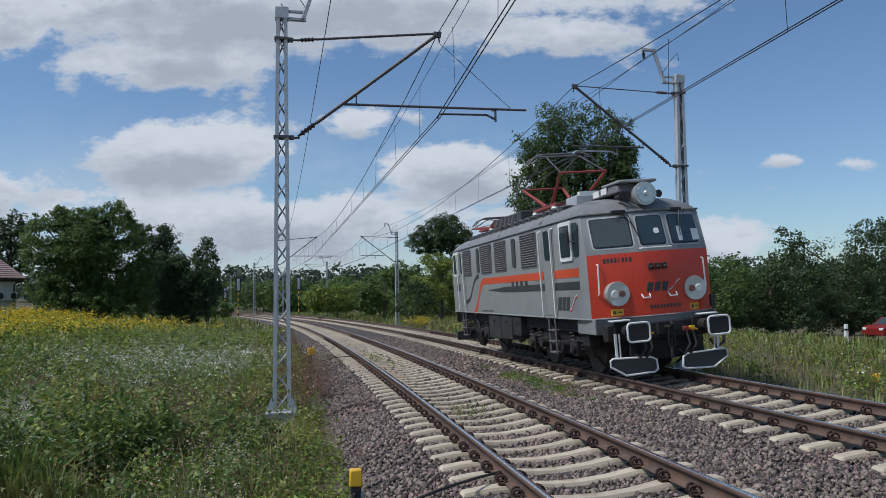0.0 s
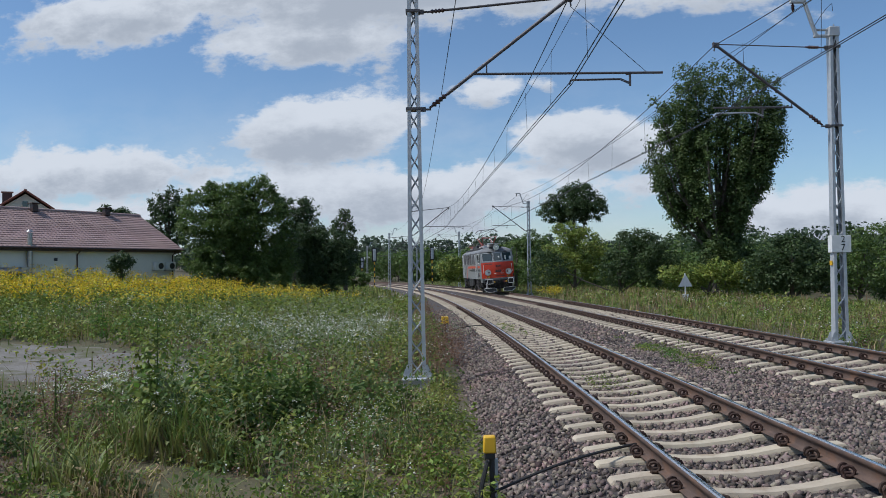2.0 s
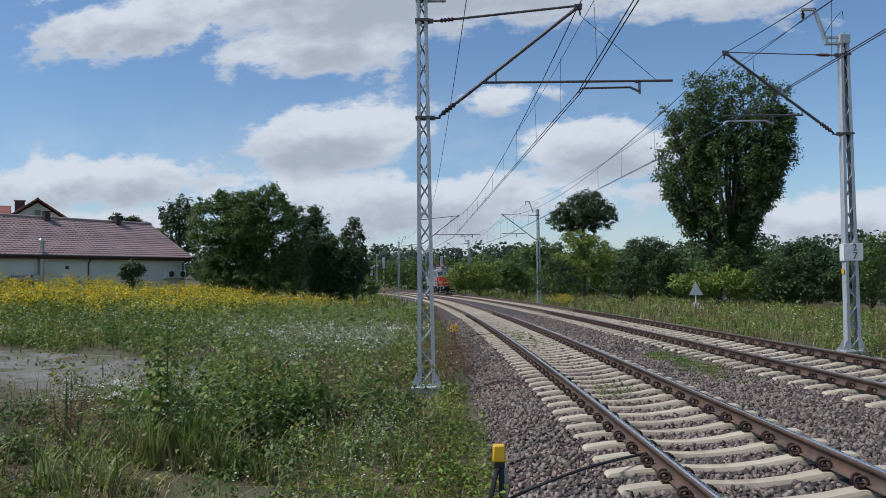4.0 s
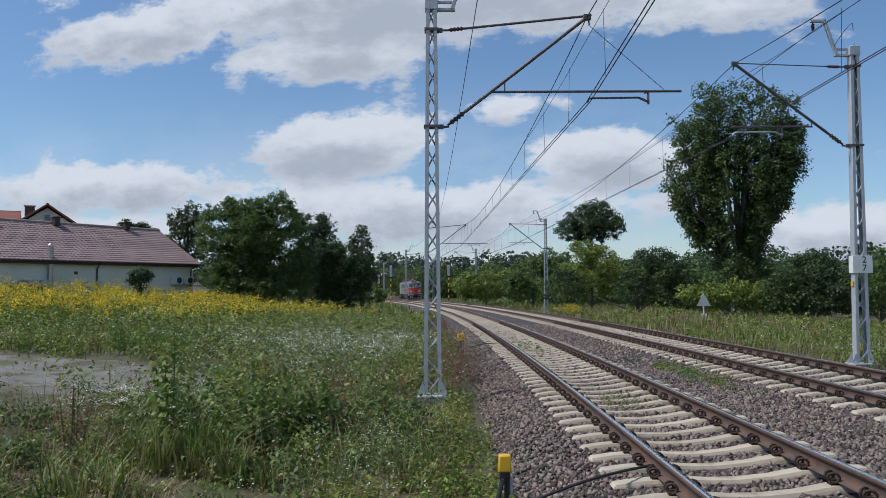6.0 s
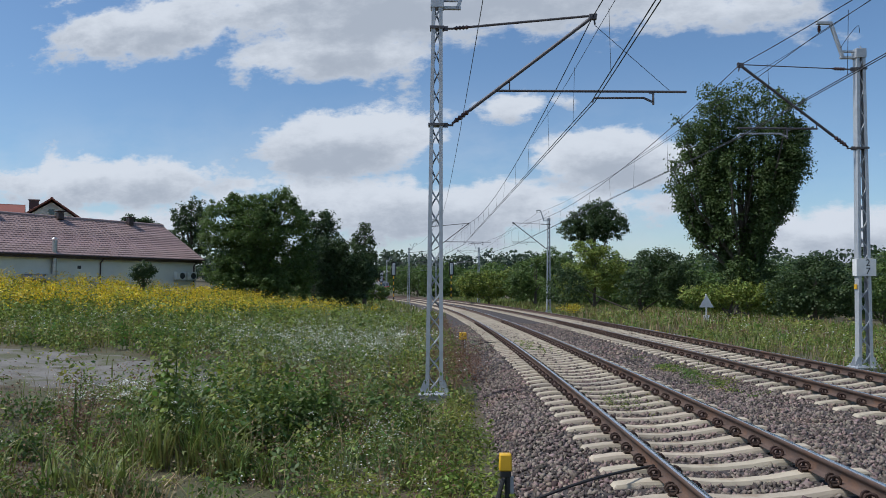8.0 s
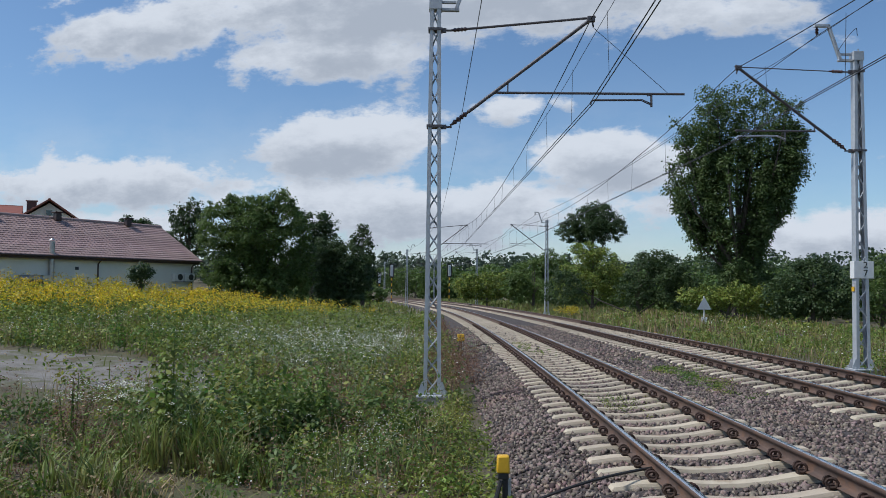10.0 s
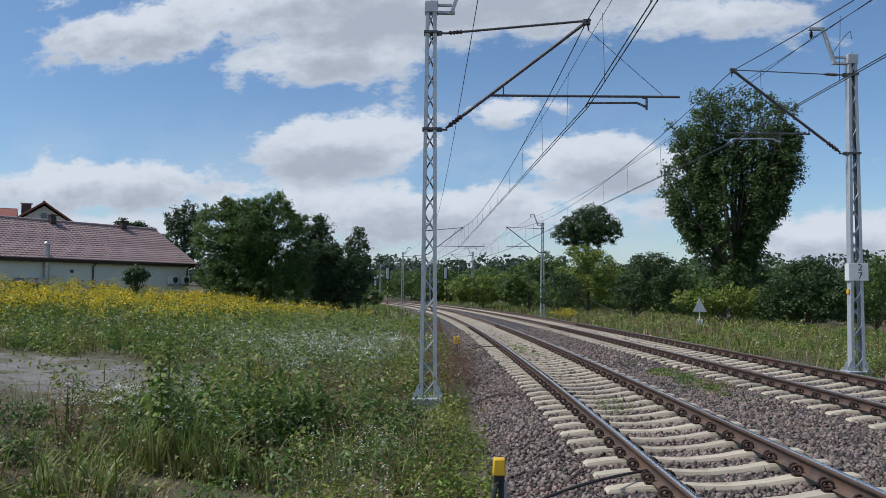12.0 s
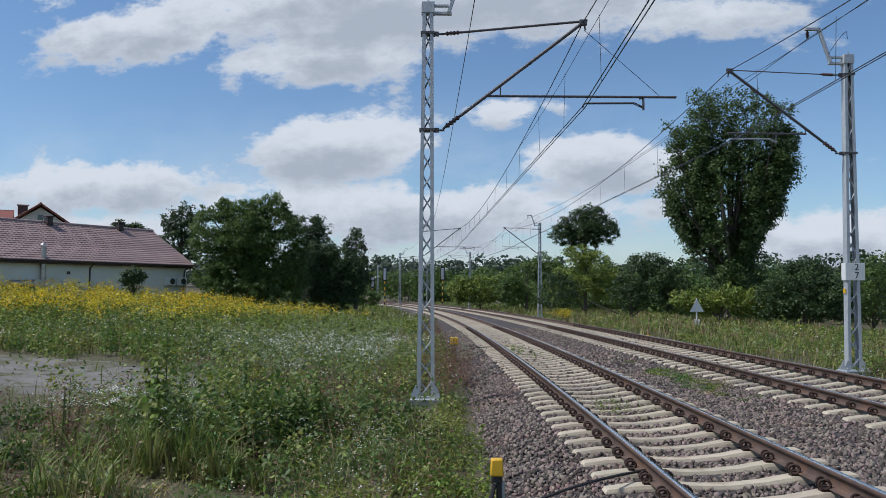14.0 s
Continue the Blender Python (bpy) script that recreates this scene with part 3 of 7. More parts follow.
def text_part(name, words, size, mat, parent, m, label="", depth=0.002):
    cu = bpy.data.curves.new(name, "FONT")
    cu.body, cu.size, cu.extrude, cu.align_x, cu.align_y, cu.resolution_u = words, size, depth, "CENTER", "CENTER", 3
    tmp = bpy.data.objects.new(name, cu)
    me = bpy.data.meshes.new_from_object(tmp)
    bpy.data.objects.remove(tmp)
    me.transform(m)
    me.materials.append(mat)
    return part(name, me, mat, parent, label)


def sign_plate(mast):
    """The hectometre plate, two boards on the faces that look down and across the line."""
    # mast space: x to the track, y towards the viewer's end of the line
    plate = part("distance_plate", Mesh().box((-0.02, 0.135, 2.54), (0.50, 0.012, 0.44)), M_WHITE, mast, "white plate with black figures", bevel=0.004)
    face = pose(-0.06, 0.1425, 2.65, 90, 0, 180)
    text_part("figure", "2", 0.24, M_BLACK, plate, face)
    text_part("figure", "7", 0.24, M_BLACK, plate, pose(-0.06, 0.1425, 2.44, 90, 0, 180))
    part("side_plate", Mesh().box((0.20, 0, 2.54), (0.012, 0.22, 0.44)), M_WHITE, mast, "white plate edge-on to the track", bevel=0.004)
    part("tape_mark", Mesh().box((0.186, -0.01, 2.05), (0.012, 0.12, 0.12)), M_YELLOW, mast, "yellow painted square")


place_masts()


# ---- overhead wires ----
def lay_wires(name, stops, off, apex_z, wire_z, shift, label):
    """Carrier and contact wires between the masts at stops, with stitch ropes and droppers."""
    line = thing(name, label, "overhead wire", "overhead wires")
    ends = [(-30.0 if shift == 0 else -26.0), *stops, stops[-1] + 46]
    for a, b in zip(ends, ends[1:]):
        pa, pb = Vector(on_line(a, off, 0)), Vector(on_line(b, off, 0))
        span = b - a

        def carrier(t, sag=1.15):
            return pa.lerp(pb, t) + Vector((0, 0, apex_z - 4 * sag * t * (1 - t)))

        def contact(t):
            return pa.lerp(pb, t) + Vector((0, 0, wire_z))

        n = 24
        part("carrier_wire", Mesh().tube([carrier(k / n) for k in range(n + 1)], 0.011, 5), M_WIRE, line)
        side = (pb - pa).cross(Vector((0, 0, 1))).normalized()
        for w in (-0.035, 0.035):
            part("contact_wire", Mesh().tube([contact(k / 6) + side * w for k in range(7)], 0.010, 5), M_WIRE, line)
        # stitch rope beside each mast
        te = 10.0 / span
        for t0, sgn in ((0, 1), (1, -1)):
            e = carrier(t0 + sgn * te)
            m0 = pa.lerp(pb, t0) + Vector((0, 0, apex_z - 0.45))
            part("stitch_wire", Mesh().tube([m0.lerp(e, k / 4) - Vector((0, 0, 0.10 * math.sin(math.pi * k / 4))) for k in range(5)], 0.006, 5), M_WIRE, line)
        count = int(span / 3.7)
        for k in range(count):
            t = (k + 0.5) / count
            d = min(t, 1 - t)
            if d < te:
                t0 = 0 if t < 0.5 else 1
                top = (pa.lerp(pb, t0) + Vector((0, 0, apex_z - 0.45))).lerp(carrier(te if t0 == 0 else 1 - te), d / te)
            else:
                top = carrier(t)
            part("dropper", Mesh().tube([top, contact(t) + side * 0.035 * (1 if k % 2 else -1)], 0.006, 4), M_WIRE, line)
    return line


lay_wires("near_overhead_line", [s for s, o in LEFT_AT], -0.05, 7.33, 5.55, 0, "dark carrier and twin contact wires over the near track")
lay_wires("far_overhead_line", [s for s, o in RIGHT_AT], 4.47, 7.50, 5.65, 1, "dark carrier and twin contact wires over the far track")


def feeder(stops, side, z):
    pts = []
    ends = [(stops[0][0] - 46, stops[0][1])] + stops
    for (a, oa), (b, ob_) in zip(ends, ends[1:]):
        pa, pb = Vector(on_line(a, oa + side * 1.02, z)), Vector(on_line(b, ob_ + side * 1.02, z))
        pts += [pa.lerp(pb, k / 12) - Vector((0, 0, 4 * 0.55 * (k / 12) * (1 - k / 12))) for k in range(13)]
    tagged(part("feeder_wire", Mesh().tube(pts, 0.010, 5), M_WIRE), "thin dark cable strung along the mast tops", "cable", "feeder wires")


feeder(LEFT_AT, 1, LEFT_FOOT + 8.15 + 0.42)
feeder(RIGHT_AT, -1, RIGHT_FOOT + 8.16 + 0.42)
# guy cable from the near mast's strut to the registration tube
_s, _o = LEFT_AT[0]
_p = [Vector(on_line(_s, _o + 3.24, LEFT_FOOT + 7.6)), Vector(on_line(_s, _o + 4.78, LEFT_FOOT + 6.24))]
tagged(part("support_cable", Mesh().tube(_p, 0.006, 5), M_WIRE), "thin stay cable holding the registration tube", "cable")


# ---- lineside things ----
def trackside_sensor(s, off, z, cable_to, wide=1.0):
    """A yellow-capped box on a black leg, with its cable to the rail."""
    box = thing("trackside_box", "yellow plastic connection box on a black tube in ballast", "signal box", "trackside boxes")
    box.matrix_world = line_pose(s, off, z)
    part("cap", Mesh().box((0, 0, 0.49), (0.12 * wide, 0.11 * wide, 0.155 * (0.5 + 0.5 * wide)), taper=0.92), M_YELLOW, box, "yellow plastic cap", bevel=0.014)
    part("collar", Mesh().box((0, 0, 0.385), (0.10, 0.09, 0.06)), M_BLACK, box, bevel=0.01)
    part("post", Mesh().tube([(0.02, 0, -0.25), (0.02, 0, 0.36)], 0.026, 8), M_BLACK, box)
    part("stake", Mesh().box((0.06, 0.03, 0.05), (0.035, 0.02, 0.6)), M_GALV, box)
    for k in (-1, 1):
        part("hose", Mesh().tube([(-0.02, 0.02 * k, 0.33), (-0.05, 0.03 * k, 0.22), (-0.09, 0.05 * k, 0.05), (-0.07, 0.06 * k, -0.12)], 0.018, 6), M_BLACK, box)
    a, b = Vector(on_line(s, off, z)), Vector(on_line(s + cable_to[0], cable_to[1], cable_to[2]))
    ts = np.linspace(0, 1, 14)
    pts = [a.lerp(b, t) + Vector((0, 0, 0.10 * math.sin(math.pi * t) + 0.03)) + Vector((0.0, -0.18 * math.sin(math.pi * t), 0)) for t in ts]
    tagged(part("rail_cable", Mesh().tube(pts, 0.016, 6), M_BLACK), "black rubber cable lying across the ballast", "cable", "rail cables")


trackside_sensor(7.35, -2.42, -0.40, (1.1, -0.78, -0.20))
trackside_sensor(27.6, -2.36, -0.40, (0.8, -0.78, -0.20), 2.2)


def yellow_marker(x, y, sink=0.0):
    z = float(ground_z(x, y)[0])
    m = thing("yellow_marker", "low yellow box on a stake in grass", "marker", "line markers")
    m.matrix_world = pose(x, y, z - sink)
    part("cap", Mesh().box((0, 0, 0.33), (0.18, 0.14, 0.2), taper=0.9), M_YELLOW, m, bevel=0.02)
    part("post", Mesh().tube([(0, 0, -0.1), (0, 0, 0.25)], 0.03, 8), M_BLACK, m)


yellow_marker(9.52, 17.5, 0.2)
_q = on_line(37.0, 7.2)
yellow_marker(float(_q[0]), float(_q[1]), 0.16)


def triangle_sign(x, y):
    z = float(ground_z(x, y)[0])
    sg = thing("triangle_sign", "grey triangular track sign on a white post in weeds", "sign")
    sg.matrix_world = pose(x, y, z, 0, 0, 8)
    part("post", Mesh().tube([(0, 0, -0.2), (0, 0, 1.75)], 0.035, 8), M_WHITE, sg, "white tube post")
    part("board", Mesh().prism([(-0.40, 0), (0.40, 0), (0.0, 0.74)], pose(0, -0.05, 0.98, 90, 0, 0), 0.015), M_GALV, sg, "grey triangular board", smooth=False)
    part("small_board", Mesh().box((0, -0.05, 0.35), (0.34, 0.012, 0.4)), M_WHITE, sg, bevel=0.004)


triangle_sign(6.0, 46.8)


def signal(s, off, high, post):
    sg = thing("railway_signal", "grey-backed light signal seen from behind beside the line", "signal", "light signals")
    p = on_line(s, off, 0)
    sg.matrix_world = pose(p[0], p[1], p[2] - 0.5, 0, 0, math.degrees(line_angle(s)))
    m = Mesh()
    w, h, r = 0.42, 1.25, 0.3
    outline = [(sx * (w - r) + r * math.cos(a), sy * (h - r) + r * math.sin(a)) for sx, sy, a0 in ((1, 1, 0), (-1, 1, 90), (-1, -1, 180), (1, -1, 270)) for a in [radians(a0 + k * 22.5) for k in range(5)]]
    head = part("signal_board", m.prism(outline, pose(0, 0, high, 90, 0, 0), 0.05), M_BLACK, sg, "black rounded board", smooth=False)
    part("lamp_case", Mesh().box((0, -0.22, high), (0.46, 0.3, 2.0)), M_GALV, head, "grey lamp housing", bevel=0.03)
    m = Mesh()
    if post:
        for k in range(9):
            part("post_band", Mesh().tube([(0, 0.1, k * (high - 1.2) / 9), (0, 0.1, (k + 1) * (high - 1.2) / 9)], 0.09, 10), M_BLACK if k % 2 else M_YELLOW, sg)
    part("arm", Mesh().tube([(0, 0.1, high - 1.3), (0, 0.12, high - 0.6), (0, 0.1, high + 0.6)], 0.06, 8), M_GALV, sg)


signal(139.0, -3.3, 5.9, True)
signal(141.0, 7.3, 6.1, True)
signal(166.0, -3.3, 5.0, True)


# ---- house beyond the meadow ----
def house():
    c = Vector((-29.3, 54.6, 0))
    e, nb = Vector((-0.36, -0.933, 0)), Vector((-0.933, 0.36, 0))
    base, eave, ridge, half, length = 0.15, 3.42, 6.15, 4.9, 26.0
    ob = thing("long_house", "long single-storey rendered house with brown tiled roof beyond goldenrod", "house")
    ob.matrix_world = Matrix.Translation((c.x, c.y, base)) @ Matrix(((e.x, nb.x, 0, 0), (e.y, nb.y, 0, 0), (0, 0, 1, 0), (0, 0, 0, 1)))
    # house space: x along the front to the near end, y to the back, z up
    h, rz, oh = eave - base, ridge - base, 0.45
    for y0 in (oh, 2 * half - oh - 0.25):
        part("wall", Mesh().box((length / 2, y0 + 0.125, h / 2 - 0.25), (length - 0.8, 0.25, h + 0.5)), M_WALL, ob)
    for x0 in (0.4, length - 0.65):
        part("gable_wall", Mesh().prism([(oh + 0.26, -0.5), (2 * half - oh - 0.26, -0.5), (2 * half - oh - 0.26, h), (half, rz - 0.35), (oh + 0.26, h)], Matrix.Translation((x0, 0, 0)) @ Matrix(((0, 0, 1, 0), (1, 0, 0, 0), (0, 1, 0, 0), (0, 0, 0, 1))), 0.25), M_WALL, ob, smooth=False)
    slope = math.atan2(rz - h, half)
    run = math.hypot(half, rz - h)
    for side in (0, 1):
        roof = part("roof_slope", Mesh().box((0, run / 2, -0.06), (length, run, 0.10)), M_BROWN, ob, "roof slope of brown concrete tiles")
        roof.matrix_basis = Matrix.Translation((length / 2, 0, h)) @ pose(0, 0, 0, math.degrees(slope)) if side == 0 else Matrix.Translation((length / 2, 2 * half, h)) @ pose(0, 0, 0, 0, 0, 180) @ pose(0, 0, 0, math.degrees(slope))
        courses = 18
        pitch = run / courses
        if side == 0:
            prof = [(x * 0.3, 0.03 * (0.5 + 0.5 * math.cos(2 * math.pi * x)) ** 0.7) for x in np.arange(-length / 0.6, length / 0.6 + 0.01, 0.25)]
        else:
            prof = [(-length / 2, 0.02), (length / 2, 0.02)]
        for k in range(courses):
            y0, y1 = k * pitch, (k + 1) * pitch + 0.04
            n = len(prof)
            v = [(x, y0, z + 0.035) for x, z in prof] + [(x, y1, z + 0.002) for x, z in prof] + [(x, y0, -0.01) for x, z in prof]
            f = [(i, i + 1, n + i + 1, n + i) for i in range(n - 1)] + [(2 * n + i, 2 * n + i + 1, i + 1, i) for i in range(n - 1)]
            part("tile_course", Mesh().put(v, f), M_TILE, roof)
    part("ridge_cap", Mesh().tube([(0, half, rz + 0.02), (length, half, rz + 0.02)], 0.14, 10), M_TILE, ob)
    part("gutter", Mesh().tube([(0, -0.06, h - 0.05), (length, -0.06, h - 0.05)], 0.075, 8), M_BROWN, ob, "dark brown gutter")
    part("fascia", Mesh().box((length / 2, 0.06, h - 0.14), (length - 0.02, 0.04, 0.2)), M_BROWN, ob)
    for x in (8.4, 0.62, 17.5):
        part("downpipe", Mesh().tube([(x, -0.04, h - 0.1), (x, oh - 0.06, h - 0.45), (x, oh - 0.06, 0)], 0.05, 8), M_BROWN, ob)
    for x in (1.05, 2.05):
        unit = part("air_conditioner", Mesh().box((x, oh - 0.25, 2.05), (0.82, 0.32, 0.58)), M_WHITE, ob, "white outdoor air-conditioning unit", bevel=0.02)
        part("fan_grille", Mesh().tube([(x - 0.1, oh - 0.42, 2.05), (x - 0.1, oh - 0.40, 2.05)], 0.23, 18), M_DARK, unit)
        part("wall_bracket", Mesh().box((x, oh - 0.2, 1.73), (0.7, 0.36, 0.04)), M_GALV, unit)
    flue = part("flue_pipe", Mesh().tube([(11.75, oh - 0.22, 0.8), (11.75, oh - 0.22, h + 0.9)], 0.16, 12), M_STEEL, ob, "stainless flue pipe")
    part("flue_cap", Mesh().tube([(11.75, oh - 0.22, h + 0.95), (11.75, oh - 0.22, h + 1.08)], [0.24, 0.10], 12), M_STEEL, flue)
    part("fan_box", Mesh().box((12.2, oh - 0.35, 1.75), (0.6, 0.5, 0.55)).tube([(12.5, oh - 0.35, 1.75), (13.9, oh - 0.5, 1.75)], 0.26, 12), M_STEEL, ob, "grey duct and fan at the wall", bevel=0.02)
    for x in (5.2, 9.9):
        part("wall_vent", Mesh().box((x, oh - 0.02, 2.5), (0.24, 0.05, 0.2)), M_DARK, ob, bevel=0.01)
    for x in (3.2, 8.8, 13.6):
        stack = part("roof_vent", Mesh().box((x, half - 0.3, rz + 0.12), (0.4, 0.4, 0.5)), M_BROWN, ob, "short roof vent", bevel=0.02)
        part("vent_hood", Mesh().box((x, half - 0.3, rz + 0.44), (0.62, 0.62, 0.07)), M_BROWN, stack, bevel=0.02)


def far_house():
    ob = thing("far_house", "pale house with red-brown gabled sheet roof behind another", "house")
    ob.matrix_world = pose(-52.23, 67.06, 0.6, 0, 0, 38)
    w, h, rz, dep = 3.1, 7.0, 9.2, 9.0
    part("wall", Mesh().prism([(-w + 0.3, 0), (w - 0.3, 0), (w - 0.3, h), (0, rz - 0.3), (-w + 0.3, h)], pose(0, 0, 0, 90, 0, 0) @ Matrix.Translation((0, 0, -dep)), dep - 0.4), M_WALL, ob, smooth=False)
    a = math.atan2(rz - h, w)
    for side in (-1, 1):
        roof = part("roof_slope", Mesh().box((0, dep / 2 - 0.2, 0), (math.hypot(w, rz - h) + 0.25, dep + 0.4, 0.14)), M_REDROOF, ob, "red-brown roof slope", bevel=0.02)
        roof.matrix_basis = Matrix.Translation((side * w / 2, 0, (h + rz) / 2)) @ pose(0, 0, 0, 0, side * math.degrees(a), 0)
    # the longer wing to the side
    part("wing_wall", Mesh().box((-9.0, 6.2, h / 2), (12.6, 7.0, h)), M_WALL, ob)
    for side in (-1, 1):
        roof = part("wing_roof", Mesh().box((0, 0, 0), (13.2, math.hypot(3.8, 1.9) + 0.2, 0.14)), M_REDROOF, ob, "red-brown roof slope", bevel=0.02)
        roof.matrix_basis = Matrix.Translation((-9.0, 6.2 + side * 1.9, h + 0.95)) @ pose(0, 0, 0, -side * math.degrees(math.atan2(1.9, 3.8)), 0, 0)
    ch = part("chimney", Mesh().box((-1.6, 5.0, rz - 0.45), (0.9, 0.6, 1.3)), M_BROWN, ob, bevel=0.02)
    part("chimney_cap", Mesh().box((-1.6, 5.0, rz + 0.24), (1.1, 0.8, 0.1)), M_CONC, ch, bevel=0.02)
    part("gable_window", Mesh().box((0, -0.02, h + 0.9), (0.5, 0.1, 0.5)), M_PANE, ob)


house()
far_house()


def white_post(x, y):
    z = float(ground_z(x, y)[0])
    ob = thing("marker_post", "short white concrete post in tall grass", "post")
    ob.matrix_world = pose(x, y, z)
    part("shaft", Mesh().box((0, 0, 0.35), (0.16, 0.16, 1.2), taper=0.85), M_WHITE, ob, bevel=0.02)
    part("black_band", Mesh().box((0, 0, 0.72), (0.165, 0.165, 0.08)), M_DARK, ob)


white_post(18.1, 35.7)


def parked_car(x, y, turn):
    z = float(ground_z(x, y)[0])
    ob = thing("parked_car", "dark red hatchback parked behind the grass", "car")
    ob.matrix_world = pose(x, y, z, 0, 0, turn)
    prof = [(-2.0, 0.3), (-2.02, 0.75), (-1.85, 0.92), (-1.0, 0.98), (-0.35, 1.42), (1.1, 1.46), (1.75, 1.02), (2.0, 0.9), (2.02, 0.35)]
    side = Matrix(((1, 0, 0, 0), (0, 0, 1, -0.84), (0, 1, 0, 0), (0, 0, 0, 1)))
    part("body", Mesh().prism(prof, side, 1.68), M_CAR, ob, "glossy dark red bodywork", smooth=False, bevel=0.06)
    for k in (-1, 1):
        part("side_window", Mesh().prism([(-0.85, 1.0), (-0.3, 1.36), (1.0, 1.38), (1.45, 1.02)], Matrix(((1, 0, 0, 0), (0, 0, 1, k * 0.845 - 0.005), (0, 1, 0, 0), (0, 0, 0, 1))), 0.012), M_PANE, ob, smooth=False)
        for wx in (-1.25, 1.25):
            wheel = part("wheel", Mesh().tube([(wx, k * 0.66, 0.3), (wx, k * 0.86, 0.3)], 0.31, 18), M_BLACK, ob, "black tyre")
            part("rim", Mesh().tube([(wx, k * 0.86, 0.3), (wx, k * 0.875, 0.3)], [0.2, 0.17], 14), M_CHROME, wheel)
    part("windscreen", Mesh().put([(-0.97, -0.7, 1.0), (-0.97, 0.7, 1.0), (-0.40, 0.62, 1.41), (-0.40, -0.62, 1.41)], [(0, 1, 2, 3)]), M_PANE, ob)
    for k in (-1, 1):
        part("headlight", Mesh().box((-1.98, k * 0.62, 0.72), (0.08, 0.3, 0.16)), M_LENS, ob, bevel=0.02)


parked_car(29.3, 51.4, 20)


# ---- the electric locomotive: x to its side, y from its front to its rear, z over the rails ----
LEN, HALF = 13.9, 1.42
Z_SILL, Z_BELT, Z_EAVE = 1.27, 2.62, 3.45


def nose_y(x, z):
    """The front skin: a blunt three-sided nose whose windscreen leans back."""
    lean = 0.0 if z <= Z_BELT else (z - Z_BELT) * 0.30
    return -0.26 + lean + max(0.0, abs(x) - 0.36) * 0.36


def body_ring(z, shrink, inset):
    """One ring of the body's skin, front to rear."""
    pts = []
    for x in (-1.30, -0.36, 0.36, 1.30):
        pts.append((x * shrink, nose_y(x, min(z, Z_EAVE)) + inset))
    pts.append((1.385 * shrink, 0.10 + max(0, z - Z_BELT) * 0.28 + inset))
    pts.append((HALF * shrink, 0.42 + max(0, z - Z_BELT) * 0.2 + inset))
    front = pts
    rear = [(x, LEN - y - 0.1) for x, y in front][::-1]
    mid = [(HALF * shrink, y) for y in np.linspace(1.5, LEN - 1.6, 9)]
    ring = front + mid + rear + [(-x, y) for x, y in mid[::-1]]
    # close on the other side
    left = [(-1.385 * shrink, 0.10 + max(0, z - Z_BELT) * 0.28 + inset), (-HALF * shrink, 0.42 + max(0, z - Z_BELT) * 0.2 + inset)]
    rl = [(x, LEN - y - 0.1) for x, y in left]
    return front + mid + rear + rl + [(-x, y) for x, y in mid[::-1]] + left[::-1]


def panel(mesh, x0, x1, z0, z1, out, thick, r=0.05, n=4):
    """A rounded plate that lies on the nose."""
    def at(x, z, o):
        a = 0.36 if x > 0.36 else (-0.36 if x < -0.36 else 0.0)
        sx = 0.34 * (1 if (x0 + x1) / 2 > 0.36 else -1 if (x0 + x1) / 2 < -0.36 else 0)
        nrm = Vector((sx, -1, 0.30 if z > Z_BELT else 0)).normalized()
        return Vector((x, nose_y(x, z), z)) + nrm * o
    out_line = []
    for cx, cz, a0 in ((x1 - r, z1 - r, 0), (x0 + r, z1 - r, 90), (x0 + r, z0 + r, 180), (x1 - r, z0 + r, 270)):
        for k in range(n + 1):
            a = radians(a0 + 90 * k / n)
            out_line.append((cx + r * math.cos(a), cz + r * math.sin(a)))
    m = len(out_line)
    v = [at(x, z, out) for x, z in out_line] + [at(x, z, out + thick) for x, z in out_line]
    return mesh.put(v, [tuple(range(m)), tuple(range(2 * m - 1, m - 1, -1))] + [(i, (i + 1) % m, m + (i + 1) % m, m + i) for i in range(m)])


def rounded(w, h, r, n=4):
    return [(sx * (w / 2 - r) + r * math.cos(radians(a0 + 90 * k / n)), sy * (h / 2 - r) + r * math.sin(radians(a0 + 90 * k / n)))
            for sx, sy, a0 in ((1, 1, 0), (-1, 1, 90), (-1, -1, 180), (1, -1, 270)) for k in range(n + 1)]


def loop_tube(pts, r, n=6):
    return Mesh().tube(list(pts) + [pts[0], pts[1]], r, n, False)


def side_m(side, y, z, out=0.0):
    """Matrix of a flat outline (u along the side, v up) on the body's side."""
    return Matrix.Translation((side * (HALF + out), y, z)) @ Matrix(((0, 0, side, 0), (1, 0, 0, 0), (0, 1, 0, 0), (0, 0, 0, 1)))


